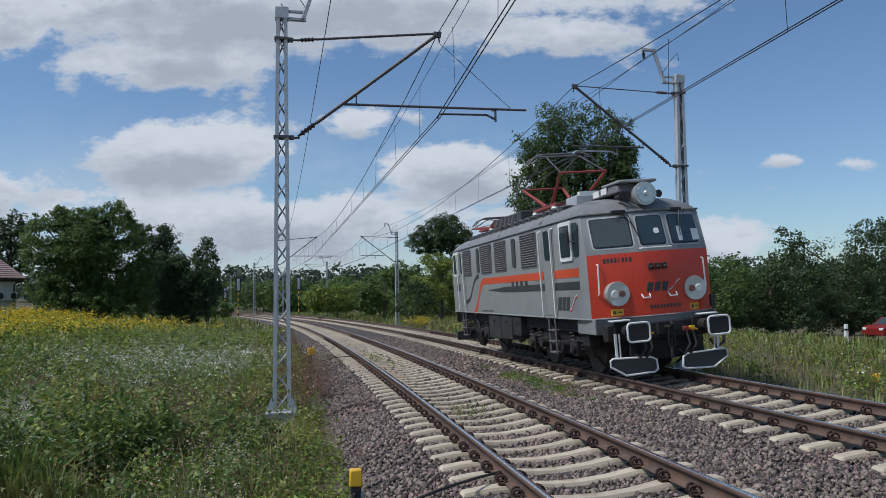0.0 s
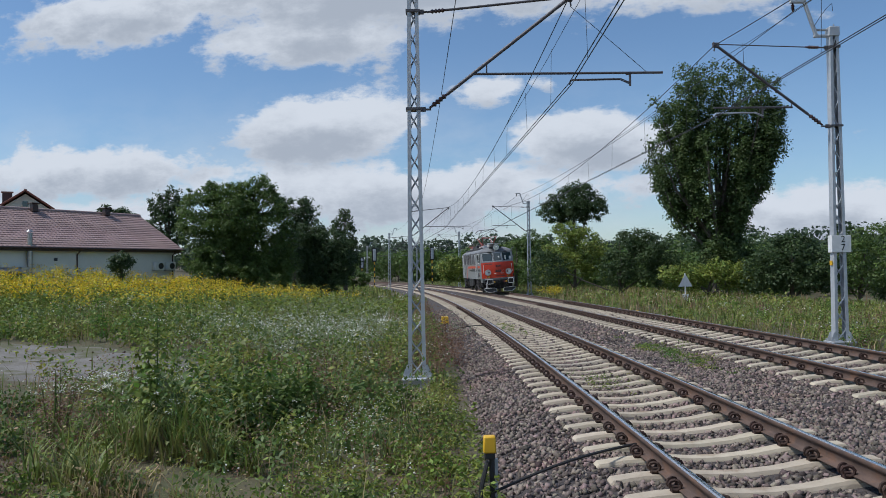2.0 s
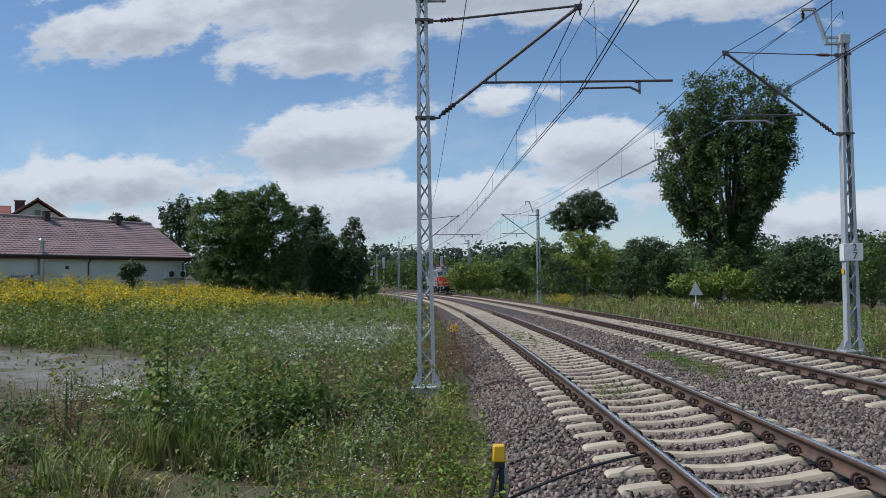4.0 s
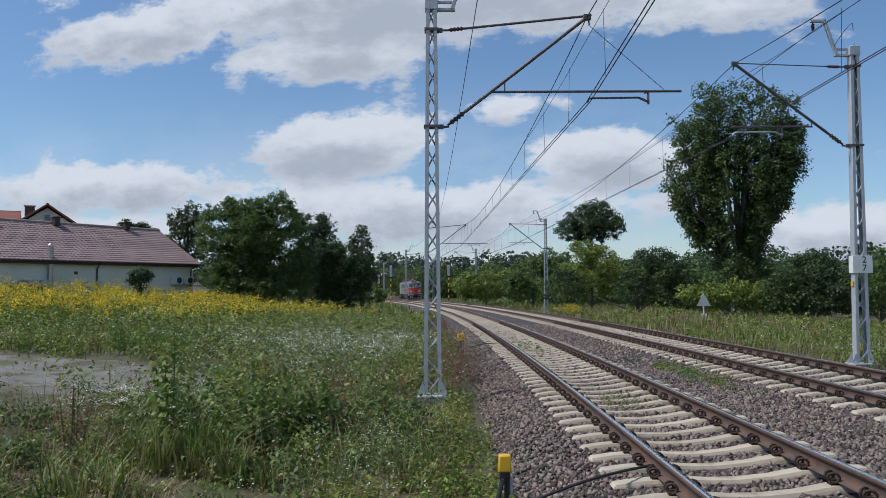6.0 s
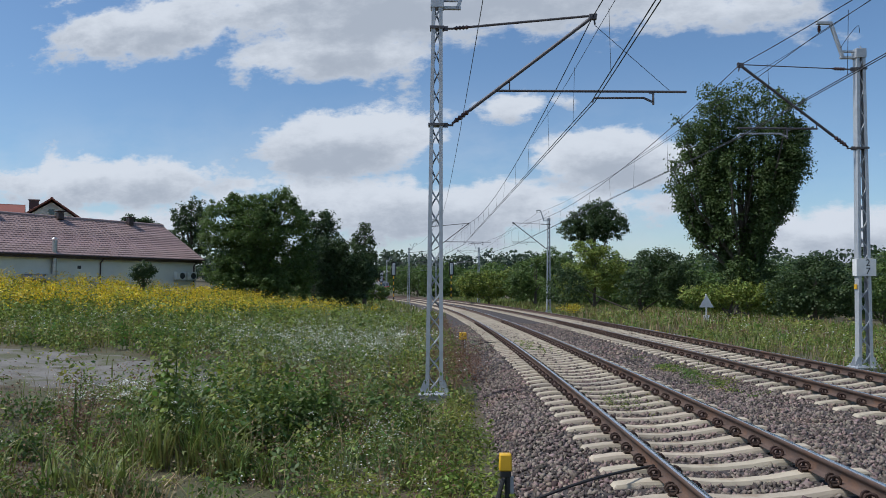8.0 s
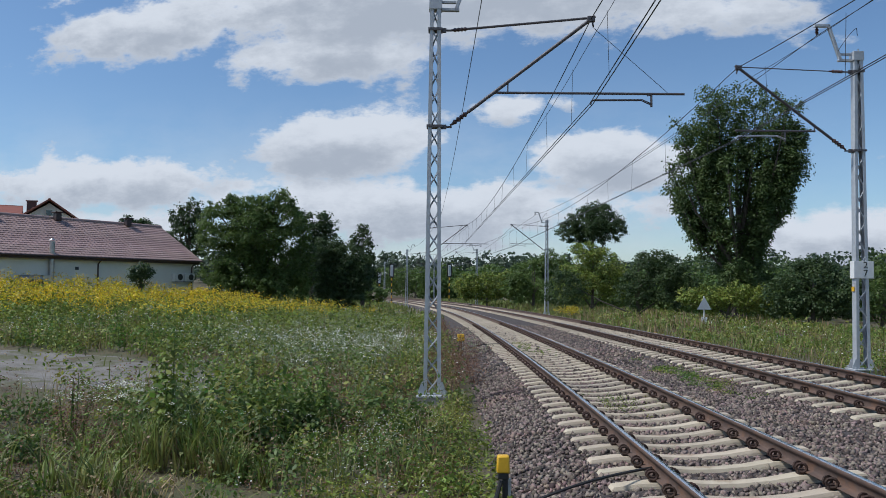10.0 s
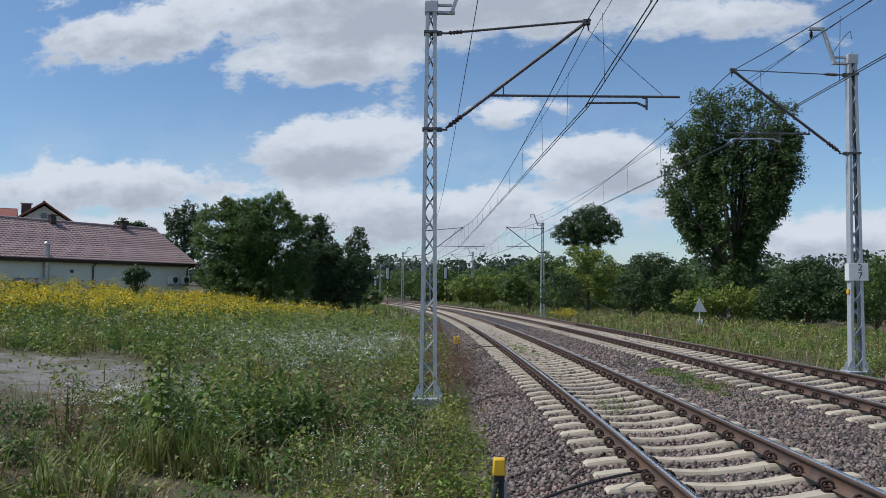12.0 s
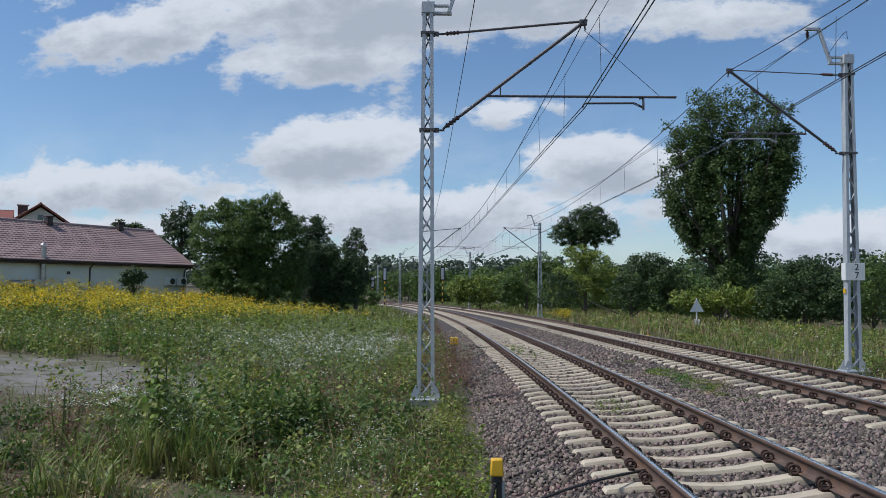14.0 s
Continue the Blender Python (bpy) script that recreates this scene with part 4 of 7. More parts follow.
def loco_body(loco):
    m = Mesh()
    levels = [(Z_SILL, 1.0, 0.0), (2.0, 1.0, 0.0), (Z_BELT, 1.0, 0.0), (3.0, 0.995, 0.0), (Z_EAVE, 0.985, 0.0), (3.56, 0.955, 0.06), (3.68, 0.88, 0.20), (3.80, 0.74, 0.45), (3.89, 0.52, 0.85), (3.94, 0.25, 1.3)]
    rings = [body_ring(*l) for l in levels]
    n = len(rings[0])
    v = [(x, y, l[0]) for l, r in zip(levels, rings) for x, y in r]
    f = [(i * n + k, i * n + (k + 1) % n, (i + 1) * n + (k + 1) % n, (i + 1) * n + k) for i in range(len(levels) - 1) for k in range(n)]
    f += [tuple((len(levels) - 1) * n + k for k in range(n)), tuple(range(n))[::-1]]
    m.put(v, f)
    body = part("body", m, M_GREY, loco, "grey-painted steel body shell")
    me = body.data
    me.materials.append(M_RED)
    me.materials.append(M_ROOF)
    for p in me.polygons:
        c = p.center
        end = c.y < 0.12 or c.y > LEN - 0.22
        if end and c.z < Z_BELT and abs(p.normal.z) < 0.5:
            p.material_index = 1
        elif c.z > 3.5:
            p.material_index = 2
    # gutter line and belt seam
    for z, sh, r in ((3.50, 0.99, 0.022), (Z_SILL + 0.005, 1.0, 0.02)):
        ring = [(x * 1.004, y, z) for x, y in body_ring(min(z, Z_EAVE), sh, 0.0)]
        part("seam_rail", loop_tube(ring, r, 6), M_ROOF if z > 3 else M_GREY, loco)
    return body


def loco_front(loco, body):
    # windscreens
    for x0, x1 in ((-1.19, -0.46), (-0.27, 0.27), (0.46, 1.19)):
        frame_ = part("window_frame", panel(Mesh(), x0 - 0.025, x1 + 0.025, 2.745, 3.385, -0.02, 0.035, 0.06), M_BLACK, loco, "thin black rubber window seal", smooth=False)
        part("windscreen", panel(Mesh(), x0, x1, 2.77, 3.36, 0.0, 0.03, 0.05), M_PANE, frame_, "dark cab windscreen", smooth=False)
        part("window_trim", panel(Mesh(), x0 - 0.055, x1 + 0.055, 2.715, 3.415, -0.03, 0.037, 0.085), M_GALV, frame_, smooth=False)
    # sun blinds and papers behind the panes read as pale patches
    part("window_sticker", panel(Mesh(), 0.05, 0.17, 2.98, 3.10, 0.032, 0.003, 0.04), M_WHITE, loco, smooth=False)
    part("window_blind", panel(Mesh(), 0.62, 0.74, 2.80, 3.12, 0.031, 0.002, 0.01), M_LENS, loco, smooth=False)
    part("window_blind", panel(Mesh(), 1.02, 1.22, 2.80, 3.05, 0.031, 0.002, 0.01), M_LENS, loco, smooth=False)
    for x, d in ((-0.55, 0.30), (0.78, -0.12)):
        y = nose_y(x, 3.48) - 0.06
        part("wiper", Mesh().tube([(x - 0.25 * d, y, 3.5), (x, y - 0.05, 3.45), (x + d * 0.5, nose_y(x + d * 0.5, 3.2) - 0.07, 3.2), (x + d * 0.8, nose_y(x + d * 0.8, 2.92) - 0.06, 2.92)], 0.011, 5)
             .tube([(x - 0.25 * d + 0.12, y, 3.5), (x + 0.1, y - 0.05, 3.44), (x + d * 0.55, nose_y(x + d * 0.5, 3.15) - 0.07, 3.15)], 0.009, 5).box((x - 0.08, y + 0.01, 3.5), (0.3, 0.08, 0.07)), M_BLACK, loco, "black twin wipers")
    part("step_rail", Mesh().tube([(-0.34, -0.26, 2.69), (-0.34, -0.34, 2.69), (0.34, -0.34, 2.69), (0.34, -0.26, 2.69)], 0.016, 6), M_WHITE, loco, "white grab rail")
    # top lamp
    lamp = part("top_headlamp", Mesh().tube([(0, 0.55, 3.80), (0, 0.10, 3.86), (0, -0.02, 3.86), (0, -0.06, 3.86)], [0.16, 0.235, 0.255, 0.25], 24), M_CHROME, loco, "large round top headlamp")
    part("lens", Mesh().tube([(0, -0.055, 3.86), (0, -0.075, 3.86)], [0.20, 0.19], 24), M_REFLECT, lamp)
    part("bulb", Mesh().tube([(0.02, -0.07, 3.86), (0.02, -0.10, 3.86)], [0.07, 0.05], 12), M_CHROME, lamp)
    for x in (-0.38, 0.34, -0.50):
        part("horn", Mesh().tube([(x, 0.35, 3.84), (x, 0.1, 3.85), (x, 0.02, 3.85)], [0.035, 0.045, 0.085], 12), M_BLACK, loco, "black horn trumpet")
    # lower lamps
    for x in (-0.875, 0.875):
        y = nose_y(x, 1.78)
        lamp = part("headlamp", Mesh().tube([(x, y + 0.16, 1.78), (x, y - 0.10, 1.78), (x, y - 0.13, 1.78), (x, y - 0.11, 1.78)], [0.24, 0.26, 0.25, 0.222], 28), M_CHROME, loco, "round headlamp in a pale ring")
        part("reflector", Mesh().tube([(x, y - 0.10, 1.78), (x, y - 0.115, 1.78)], [0.222, 0.216], 24), M_REFLECT, lamp)
        part("white_light", Mesh().tube([(x - 0.075 * (1 if x < 0 else -1), y - 0.11, 1.77), (x - 0.075 * (1 if x < 0 else -1), y - 0.15, 1.77)], [0.10, 0.075], 14), M_LENS, lamp)
        part("tail_light", Mesh().tube([(x + 0.085 * (1 if x < 0 else -1), y - 0.11, 1.78), (x + 0.085 * (1 if x < 0 else -1), y - 0.155, 1.78)], [0.075, 0.065], 14), M_REDLENS, lamp, "dull red lens")
        # grab rails, steps and warning plates
        sx = 1.0 if x > 0 else -1.0
        part("grab_rail", Mesh().tube([(sx * 1.19, nose_y(1.19, 2) + 0.0, 2.42), (sx * 1.20, nose_y(1.2, 2) - 0.07, 2.40), (sx * 1.22, nose_y(1.22, 2) - 0.07, 1.80), (sx * 1.21, nose_y(1.2, 2), 1.77)], 0.018, 6), M_WHITE, loco, "white grab rail")
        plate = part("warning_plate", panel(Mesh(), x - 0.12, x + 0.12, 1.33, 1.46, 0.002, 0.006, 0.01), M_YELLOW, loco, "yellow warning plate", smooth=False)
        part("plate_mark", panel(Mesh(), x - 0.09, x - 0.02, 1.355, 1.43, 0.009, 0.003, 0.01), M_DARK, plate, smooth=False)
        part("plate_mark", panel(Mesh(), x + 0.01, x + 0.09, 1.38, 1.41, 0.009, 0.003, 0.01), M_DARK, plate, smooth=False)
        part("hook_rail", Mesh().tube([(sx * 0.30 - 0.09, -0.26, 1.74), (sx * 0.30 - 0.08, -0.33, 1.66), (sx * 0.30 + 0.08, -0.33, 1.66), (sx * 0.30 + 0.09, -0.26, 1.74)], 0.016, 6), M_WHITE, loco, "white rail hook")
        part("step_plate", Mesh().box((sx * 0.98, -0.36, 1.235), (0.40, 0.22, 0.03)), M_WHITE, loco, "white-edged step", bevel=0.008)
    # multiple-unit sockets
    for x in (-0.15, 0.0, 0.15):
        part("cable_socket", Mesh().box((x, -0.30, 2.30), (0.09, 0.09, 0.13)).tube([(x, -0.34, 2.30), (x, -0.37, 2.27)], 0.035, 8), M_BLACK, loco, bevel=0.008)
    # markings: a number row, a low number row and a slanted emblem with two waves
    for k, w in enumerate((0.06, 0.06, 0.06, 0.06, 0.03, 0.06, 0.05, 0.06)):
        part("number_mark", panel(Mesh(), -1.07 + k * 0.072, -1.07 + k * 0.072 + w * 0.8, 2.43, 2.53, 0.002, 0.002, 0.008), M_DARK, loco, smooth=False)
    for k in range(10):
        part("number_mark", panel(Mesh(), -0.22 + k * 0.075, -0.22 + k * 0.075 + 0.05, 1.42, 1.50, 0.002, 0.002, 0.008), M_DARK, loco, smooth=False)
    emblem(loco, lambda u, v: (u - 0.27, nose_y(u - 0.27, 1.8) - 0.004, 1.78 + v), 0.19)
    # dark grey apron below the red
    m = Mesh()
    xs = np.linspace(-1.30, 1.30, 9)
    v = [(x, nose_y(x, 1) + 0.01, 1.265) for x in xs] + [(x * 0.97, nose_y(x, 1) + 0.05, 0.94 - 0.02 * (abs(x) < 0.9)) for x in xs]
    v += [(x, y + 0.06, z) for x, y, z in v]
    f = [(i, i + 1, 10 + i, 9 + i) for i in range(8)] + [(18 + i, 27 + i, 28 + i, 19 + i) for i in range(8)] + [(9 + i, 10 + i, 28 + i, 27 + i) for i in range(8)]
    part("apron", m.put(v, f), M_GREY, loco)
    for side in (-1, 1):
        part("apron_side", Mesh().box((side * 1.36, 0.45, 1.12), (0.05, 1.0, 0.32)), M_GREY, loco, bevel=0.01)
    # buffers
    for side in (-1, 1):
        x = side * 0.87
        buf = part("buffer", Mesh().tube([(x, -0.3, 1.02), (x, -0.62, 1.02)], 0.13, 14).tube([(x, -0.6, 1.02), (x, -0.95, 1.02)], 0.095, 14), M_UNDER, loco, "black buffer stem")
        part("buffer_head", Mesh().prism(rounded(0.50, 0.40, 0.09), pose(x, -0.95, 1.02, 90, 0, 0), 0.05), M_BLACK, buf, "black rounded rectangular head", smooth=False)
        part("white_border", loop_tube([Vector((x + u, -1.005, 1.02 + v)) for u, v in rounded(0.47, 0.37, 0.08)], 0.022, 6), M_WHITE, buf, "white painted rim")
        part("mounting_plate", Mesh().box((x, -0.34, 1.02), (0.46, 0.05, 0.36)), M_UNDER, loco, bevel=0.02)
    # coupling gear
    part("draw_hook", Mesh().box((0, -0.38, 1.02), (0.34, 0.1, 0.26)).tube([(0, -0.4, 1.04), (0, -0.66, 1.04), (0, -0.74, 1.10), (0, -0.68, 1.16)], 0.04, 8), M_UNDER, loco, bevel=0.01)
    part("screw_coupling", Mesh().tube([(-0.06, -0.68, 1.0), (-0.07, -0.64, 0.72), (0.0, -0.62, 0.58), (0.07, -0.64, 0.72), (0.06, -0.68, 1.0)], 0.024, 7).tube([(0, -0.62, 0.8), (0, -0.62, 0.4)], 0.035, 8), M_UNDER, loco)
    for x, mat, lab in ((0.42, M_PANTO, "red valve"), (0.56, M_YELLOW, "yellow valve"), (-0.42, M_YELLOW, "yellow valve"), (-0.56, M_UNDER, "")):
        hose = part("brake_hose", Mesh().tube([(x, -0.36, 0.98), (x, -0.50, 0.92), (x + 0.03, -0.56, 0.65), (x - 0.10, -0.52, 0.46), (x - 0.18, -0.46, 0.55)], 0.026, 8), M_BLACK, loco, "black brake hose")
        if lab:
            part("valve", Mesh().box((x, -0.47, 0.97), (0.10, 0.10, 0.09)).tube([(x - 0.08, -0.5, 1.0), (x + 0.1, -0.52, 0.93)], 0.02, 6), mat, hose, lab, bevel=0.01)
    part("jumper_cable", Mesh().tube([(1.24, -0.30, 1.24), (1.30, -0.42, 0.9), (1.27, -0.44, 0.62), (1.12, -0.42, 0.52), (1.0, -0.36, 0.70)], 0.035, 8), M_BLACK, loco, "thick black jumper cable")
    part("marker_lamp", Mesh().box((1.27, -0.14, 1.48), (0.09, 0.10, 0.26)), M_BLACK, loco, bevel=0.01)
    # rail guards with white rims
    for side in (-1, 1):
        out_ = [(0.28, 0.20), (0.36, 0.15), (0.98, 0.13), (1.30, 0.33), (1.30, 0.45), (1.24, 0.49), (0.42, 0.46), (0.30, 0.40)]
        pts = [(side * x, z) for x, z in out_]
        guard = part("rail_guard", Mesh().prism(pts, pose(0, -0.46, 0, 90, 0, 0), 0.02), M_DARK, loco, "dark rail guard plate", smooth=False)
        part("white_border", loop_tube([Vector((x, -0.49, z)) for x, z in pts], 0.022, 6), M_WHITE, guard, "white painted rim")
        part("guard_bracket", Mesh().box((side * 0.75, -0.38, 0.55), (0.12, 0.08, 0.5)), M_UNDER, loco)
        part("guard_post", Mesh().box((side * 1.13, -0.44, 0.72), (0.05, 0.03, 0.52)).box((side * 1.05, -0.44, 0.72), (0.02, 0.03, 0.5)), M_WHITE, loco, "white upright bracket")
    part("cross_beam", Mesh().box((0, -0.22, 0.98), (2.5, 0.25, 0.34)).box((0, -0.1, 0.62), (1.9, 0.2, 0.5)), M_UNDER, loco, bevel=0.02)
    part("body_skirt_panel", Mesh().box((0.0, -0.33, 1.04), (0.95, 0.04, 0.22)), M_BLACK, loco, bevel=0.02)


def emblem(loco, at, h):
    """A slanted dark three-stroke emblem with a grey and an orange wave beside it."""
    sl = 0.25 * h

    def put(name, outline, mat):
        v = [Vector(at(u, w)) for u, w in outline]
        n = len(v)
        nrm = (v[1] - v[0]).cross(v[2] - v[0]).normalized() * 0.004
        part(name, Mesh().put([p - nrm for p in v] + [p + nrm for p in v], [tuple(range(n)), tuple(range(2 * n - 1, n - 1, -1))] + [(i, (i + 1) % n, n + (i + 1) % n, n + i) for i in range(n)]), mat, loco, smooth=False)

    for k in range(3):
        u = k * h * 0.88
        put("emblem_stroke", [(u, 0), (u + 0.66 * h, 0), (u + 0.66 * h + sl, h), (u + sl, h)], M_DARK)
    for d, mat in ((0.0, M_LENS), (0.10 * h, M_ORANGE)):
        w = [(2.55 * h + t * 1.7 * h, 0.1 * h + h * (0.5 - 0.5 * math.cos(math.pi * t)) * 1.1 - d) for t in np.linspace(0, 1, 8)]
        put("emblem_wave", w + [(u, v - 0.11 * h) for u, v in w[::-1]], mat)


def loco_side(loco, side):
    # stripes
    def strip(pts, width, mat, name):
        up = [(y, z + width / 2) for y, z in pts]
        dn = [(y, z - width / 2) for y, z in pts[::-1]]
        part(name, Mesh().prism(up + dn, side_m(side, 0, 0, 0.002), 0.003), mat, loco, smooth=False)
    strip([(0.52, 2.29), (8.9, 2.29)], 0.19, M_ORANGE, "orange_stripe")
    strip([(8.9 + 1.5 * t, 2.29 - 1.0 * (t * t * (3 - 2 * t))) for t in np.linspace(0, 1, 12)], 0.20, M_ORANGE, "orange_stripe")
    v0 = [(0.52, 2.10), (6.4, 2.08), (8.4, 2.0), (6.6, 1.92), (0.52, 1.92)]
    part("black_stripe", Mesh().prism(v0, side_m(side, 0, 0, 0.002), 0.003), M_DARK, loco, smooth=False)
    strip([(9.0 + 0.9 * math.cos(a) * 0.5 + t * 3.0, 2.05 + 0.42 * math.cos(a)) for t, a in zip(np.linspace(0, 1, 16), np.linspace(0, math.pi, 16))], 0.14, M_DARK, "dark_wave")
    emblem(loco, lambda u, v: (side * (HALF + 0.004), (2.0 - u) if side < 0 else (0.6 + u), 1.46 + v), 0.30)
    emblem(loco, lambda u, v: (side * (HALF + 0.004), (12.9 - u) if side < 0 else (11.6 + u), 2.02 + v), 0.26)
    # lettering too small to read
    for k in range(4):
        part("letter_bar", Mesh().prism(rounded(0.22, 0.30, 0.03), side_m(side, 4.35 + k * 0.42, 2.06, 0.003), 0.003), M_DARK, loco, smooth=False)
    for k in range(7):
        part("letter_bar", Mesh().prism(rounded(0.12, 0.05, 0.01), side_m(side, 8.0 + k * 0.2, 1.36, 0.003), 0.003), M_DARK, loco, smooth=False)
    # louvred grilles
    for y0, y1 in ((3.30, 4.62), (6.10, 7.30), (7.72, 9.05), (10.45, 11.6)):
        c, w = (y0 + y1) / 2, y1 - y0
        grille = part("grille_frame", Mesh().prism(rounded(w, 0.92, 0.06), side_m(side, c, 2.98, 0.002), 0.012), M_LOUVRE, loco, "grey louvred air grille", smooth=False)
        for k in range(14):
            part("slat", Mesh().box((side * (HALF + 0.022), c, 2.58 + k * 0.062), (0.03, w - 0.1, 0.03), pose(0, 0, 0, 0, side * 35, 0).to_3x3()), M_LOUVRE, grille, smooth=False)
    # narrow panes and cab window
    for y in (5.30, 9.45, 12.1):
        part("narrow_window", Mesh().prism(rounded(0.34, 0.80, 0.07), side_m(side, y, 2.99, 0.003), 0.01), M_DARK, loco, "narrow dark window", smooth=False)
    for y in (1.15, LEN - 1.15):
        trim = part("cab_window_frame", Mesh().prism(rounded(0.78, 0.88, 0.07), side_m(side, y, 3.0, 0.0), 0.03), M_WHITE, loco, "bright metal window frame", smooth=False)
        part("cab_window", Mesh().prism(rounded(0.60, 0.70, 0.05), side_m(side, y, 3.0, 0.02), 0.02), M_PANE, trim, "dark cab side pane", smooth=False)
    part("quarter_window", Mesh().prism(rounded(0.34, 0.74, 0.07), side_m(side, 0.58, 3.0, 0.0), 0.012), M_PANE, loco, "dark quarter pane", smooth=False)
    # doors with handrails
    for y in (2.45, LEN - 2.0):
        door = part("cab_door", Mesh().prism(rounded(0.72, 2.10, 0.06), side_m(side, y, 2.38, 0.002), 0.014), M_GREY, loco, "grey cab door", smooth=False)
        part("door_pane", Mesh().prism(rounded(0.36, 0.70, 0.06), side_m(side, y, 3.0, 0.018), 0.012), M_PANE, door, smooth=False)
        part("door_handle", Mesh().tube([(side * (HALF + 0.02), y - 0.25, 2.3), (side * (HALF + 0.07), y - 0.25, 2.3), (side * (HALF + 0.07), y - 0.25, 2.5), (side * (HALF + 0.02), y - 0.25, 2.5)], 0.012, 5), M_CHROME, door)
        for d in (-0.44, 0.44):
            part("door_handrail", Mesh().tube([(side * HALF, y + d, 3.38), (side * (HALF + 0.08), y + d, 3.34), (side * (HALF + 0.08), y + d, 1.30), (side * HALF, y + d, 1.26)], 0.02, 6), M_WHITE, loco, "white handrail beside the door")
        ladder = part("step_ladder", Mesh().tube([(side * (HALF + 0.03), y - 0.22, 1.25), (side * (HALF + 0.03), y - 0.22, 0.42)], 0.02, 6).tube([(side * (HALF + 0.03), y + 0.22, 1.25), (side * (HALF + 0.03), y + 0.22, 0.42)], 0.02, 6), M_LOUVRE, loco, "grey entry steps")
        for z in (0.46, 0.72, 0.98):
            part("step", Mesh().box((side * (HALF + 0.0), y, z), (0.16, 0.44, 0.025)), M_LOUVRE, ladder)
    mir = part("mirror", Mesh().box((side * (HALF + 0.12), 0.75, 3.08), (0.06, 0.14, 0.28)), M_BLACK, loco, "black rear-view mirror", bevel=0.02)
    part("mirror_arm", Mesh().tube([(side * HALF, 0.6, 2.95), (side * (HALF + 0.1), 0.72, 3.0)], 0.012, 5), M_BLACK, mir)
    # battery and apparatus boxes
    for y0, y1, z0 in ((6.1, 7.25, 0.56), (7.32, 8.65, 0.52), (5.2, 6.0, 0.70)):
        bx = part("equipment_box", Mesh().box((side * 1.16, (y0 + y1) / 2, (z0 + 1.22) / 2), (0.5, y1 - y0, 1.22 - z0)), M_BOX if y1 - y0 > 1 else M_UNDER, loco, "grimy grey equipment box", bevel=0.02)
        part("box_latch", Mesh().box((side * 1.42, (y0 + y1) / 2, 1.06), (0.02, 0.16, 0.05)), M_UNDER, bx)


def bogie(loco, yc):
    bo = part("bogie", Mesh().box((0, yc, 0.72), (1.9, 2.6, 0.22)).box((0, yc, 0.6), (1.8, 0.5, 0.5)), M_UNDER, loco, "grimy black bogie frame", bevel=0.02)
    for side in (-1, 1):
        x = side * 1.06
        prof = [(-2.35, 0.62), (-2.2, 0.82), (-1.0, 0.86), (-0.7, 0.98), (0.7, 0.98), (1.0, 0.86), (2.2, 0.82), (2.35, 0.62), (1.0, 0.66), (0.6, 0.58), (-0.6, 0.58), (-1.0, 0.66)]
        part("side_frame", Mesh().prism(prof, Matrix.Translation((x, yc, 0)) @ Matrix(((0, 0, 1, 0), (1, 0, 0, 0), (0, 1, 0, 0), (0, 0, 0, 1))), 0.12 * side), M_UNDER, bo, smooth=False)
        for d in (-1.525, 1.525):
            part("axle_box", Mesh().box((x + side * 0.16, yc + d, 0.60), (0.22, 0.34, 0.36)).tube([(x + side * 0.22, yc + d, 0.60), (x + side * 0.34, yc + d, 0.60)], [0.15, 0.12], 14), M_UNDER, bo, bevel=0.02)
            for e in (-0.34, 0.34):
                pts = [(x + side * 0.16 + 0.07 * math.cos(a), yc + d + e + 0.07 * math.sin(a), 0.56 + 0.40 * a / (10 * math.pi)) for a in np.linspace(0, 10 * math.pi, 50)]
                part("coil_spring", Mesh().tube(pts, 0.016, 5), M_WHEEL, bo)
            part("brake_cylinder", Mesh().tube([(x + side * 0.12, yc + d * 0.5, 0.62), (x + side * 0.30, yc + d * 0.5, 0.62)], 0.13, 12), M_UNDER, bo)
            part("sand_pipe", Mesh().tube([(x + side * 0.12, yc + d * 1.45, 0.95), (x + side * 0.1, yc + d * 1.5, 0.5), (x - side * 0.25, yc + d * 1.42, 0.14)], 0.025, 6), M_UNDER, bo)
        part("damper", Mesh().tube([(x + side * 0.2, yc - 0.4, 0.72), (x + side * 0.2, yc + 0.1, 1.15)], 0.045, 8), M_UNDER, bo)
        part("sand_box", Mesh().box((x + side * 0.1, yc - 2.25, 0.92), (0.34, 0.4, 0.5)), M_UNDER, bo, bevel=0.03)
    axles = []
    for d in (-1.525, 1.525):
        ax = part("wheelset", Mesh().tube([(-0.85, 0, 0), (0.85, 0, 0)], 0.09, 12), M_WHEEL, loco, "steel axle with two wheels")
        for side in (-1, 1):
            x = side * 0.735
            part("wheel", Mesh().tube([(x - 0.075 * side, 0, 0), (x - 0.05 * side, 0, 0), (x - 0.045 * side, 0, 0), (x + 0.065 * side, 0, 0), (x + 0.066 * side, 0, 0), (x + 0.03 * side, 0, 0), (x + 0.07 * side, 0, 0)], [0.62, 0.64, 0.612, 0.605, 0.52, 0.50, 0.12], 28), M_WHEEL, ax)
            for k in range(6):
                a = math.pi / 3 * k
                part("wheel_bolt", Mesh().tube([(x + 0.03 * side, 0.3 * math.cos(a), 0.3 * math.sin(a)), (x + 0.07 * side, 0.3 * math.cos(a), 0.3 * math.sin(a))], 0.03, 6), M_UNDER, ax)
        ax.matrix_basis = pose(0, yc + d, 0.605)
        axles.append((ax, yc + d))
    return axles


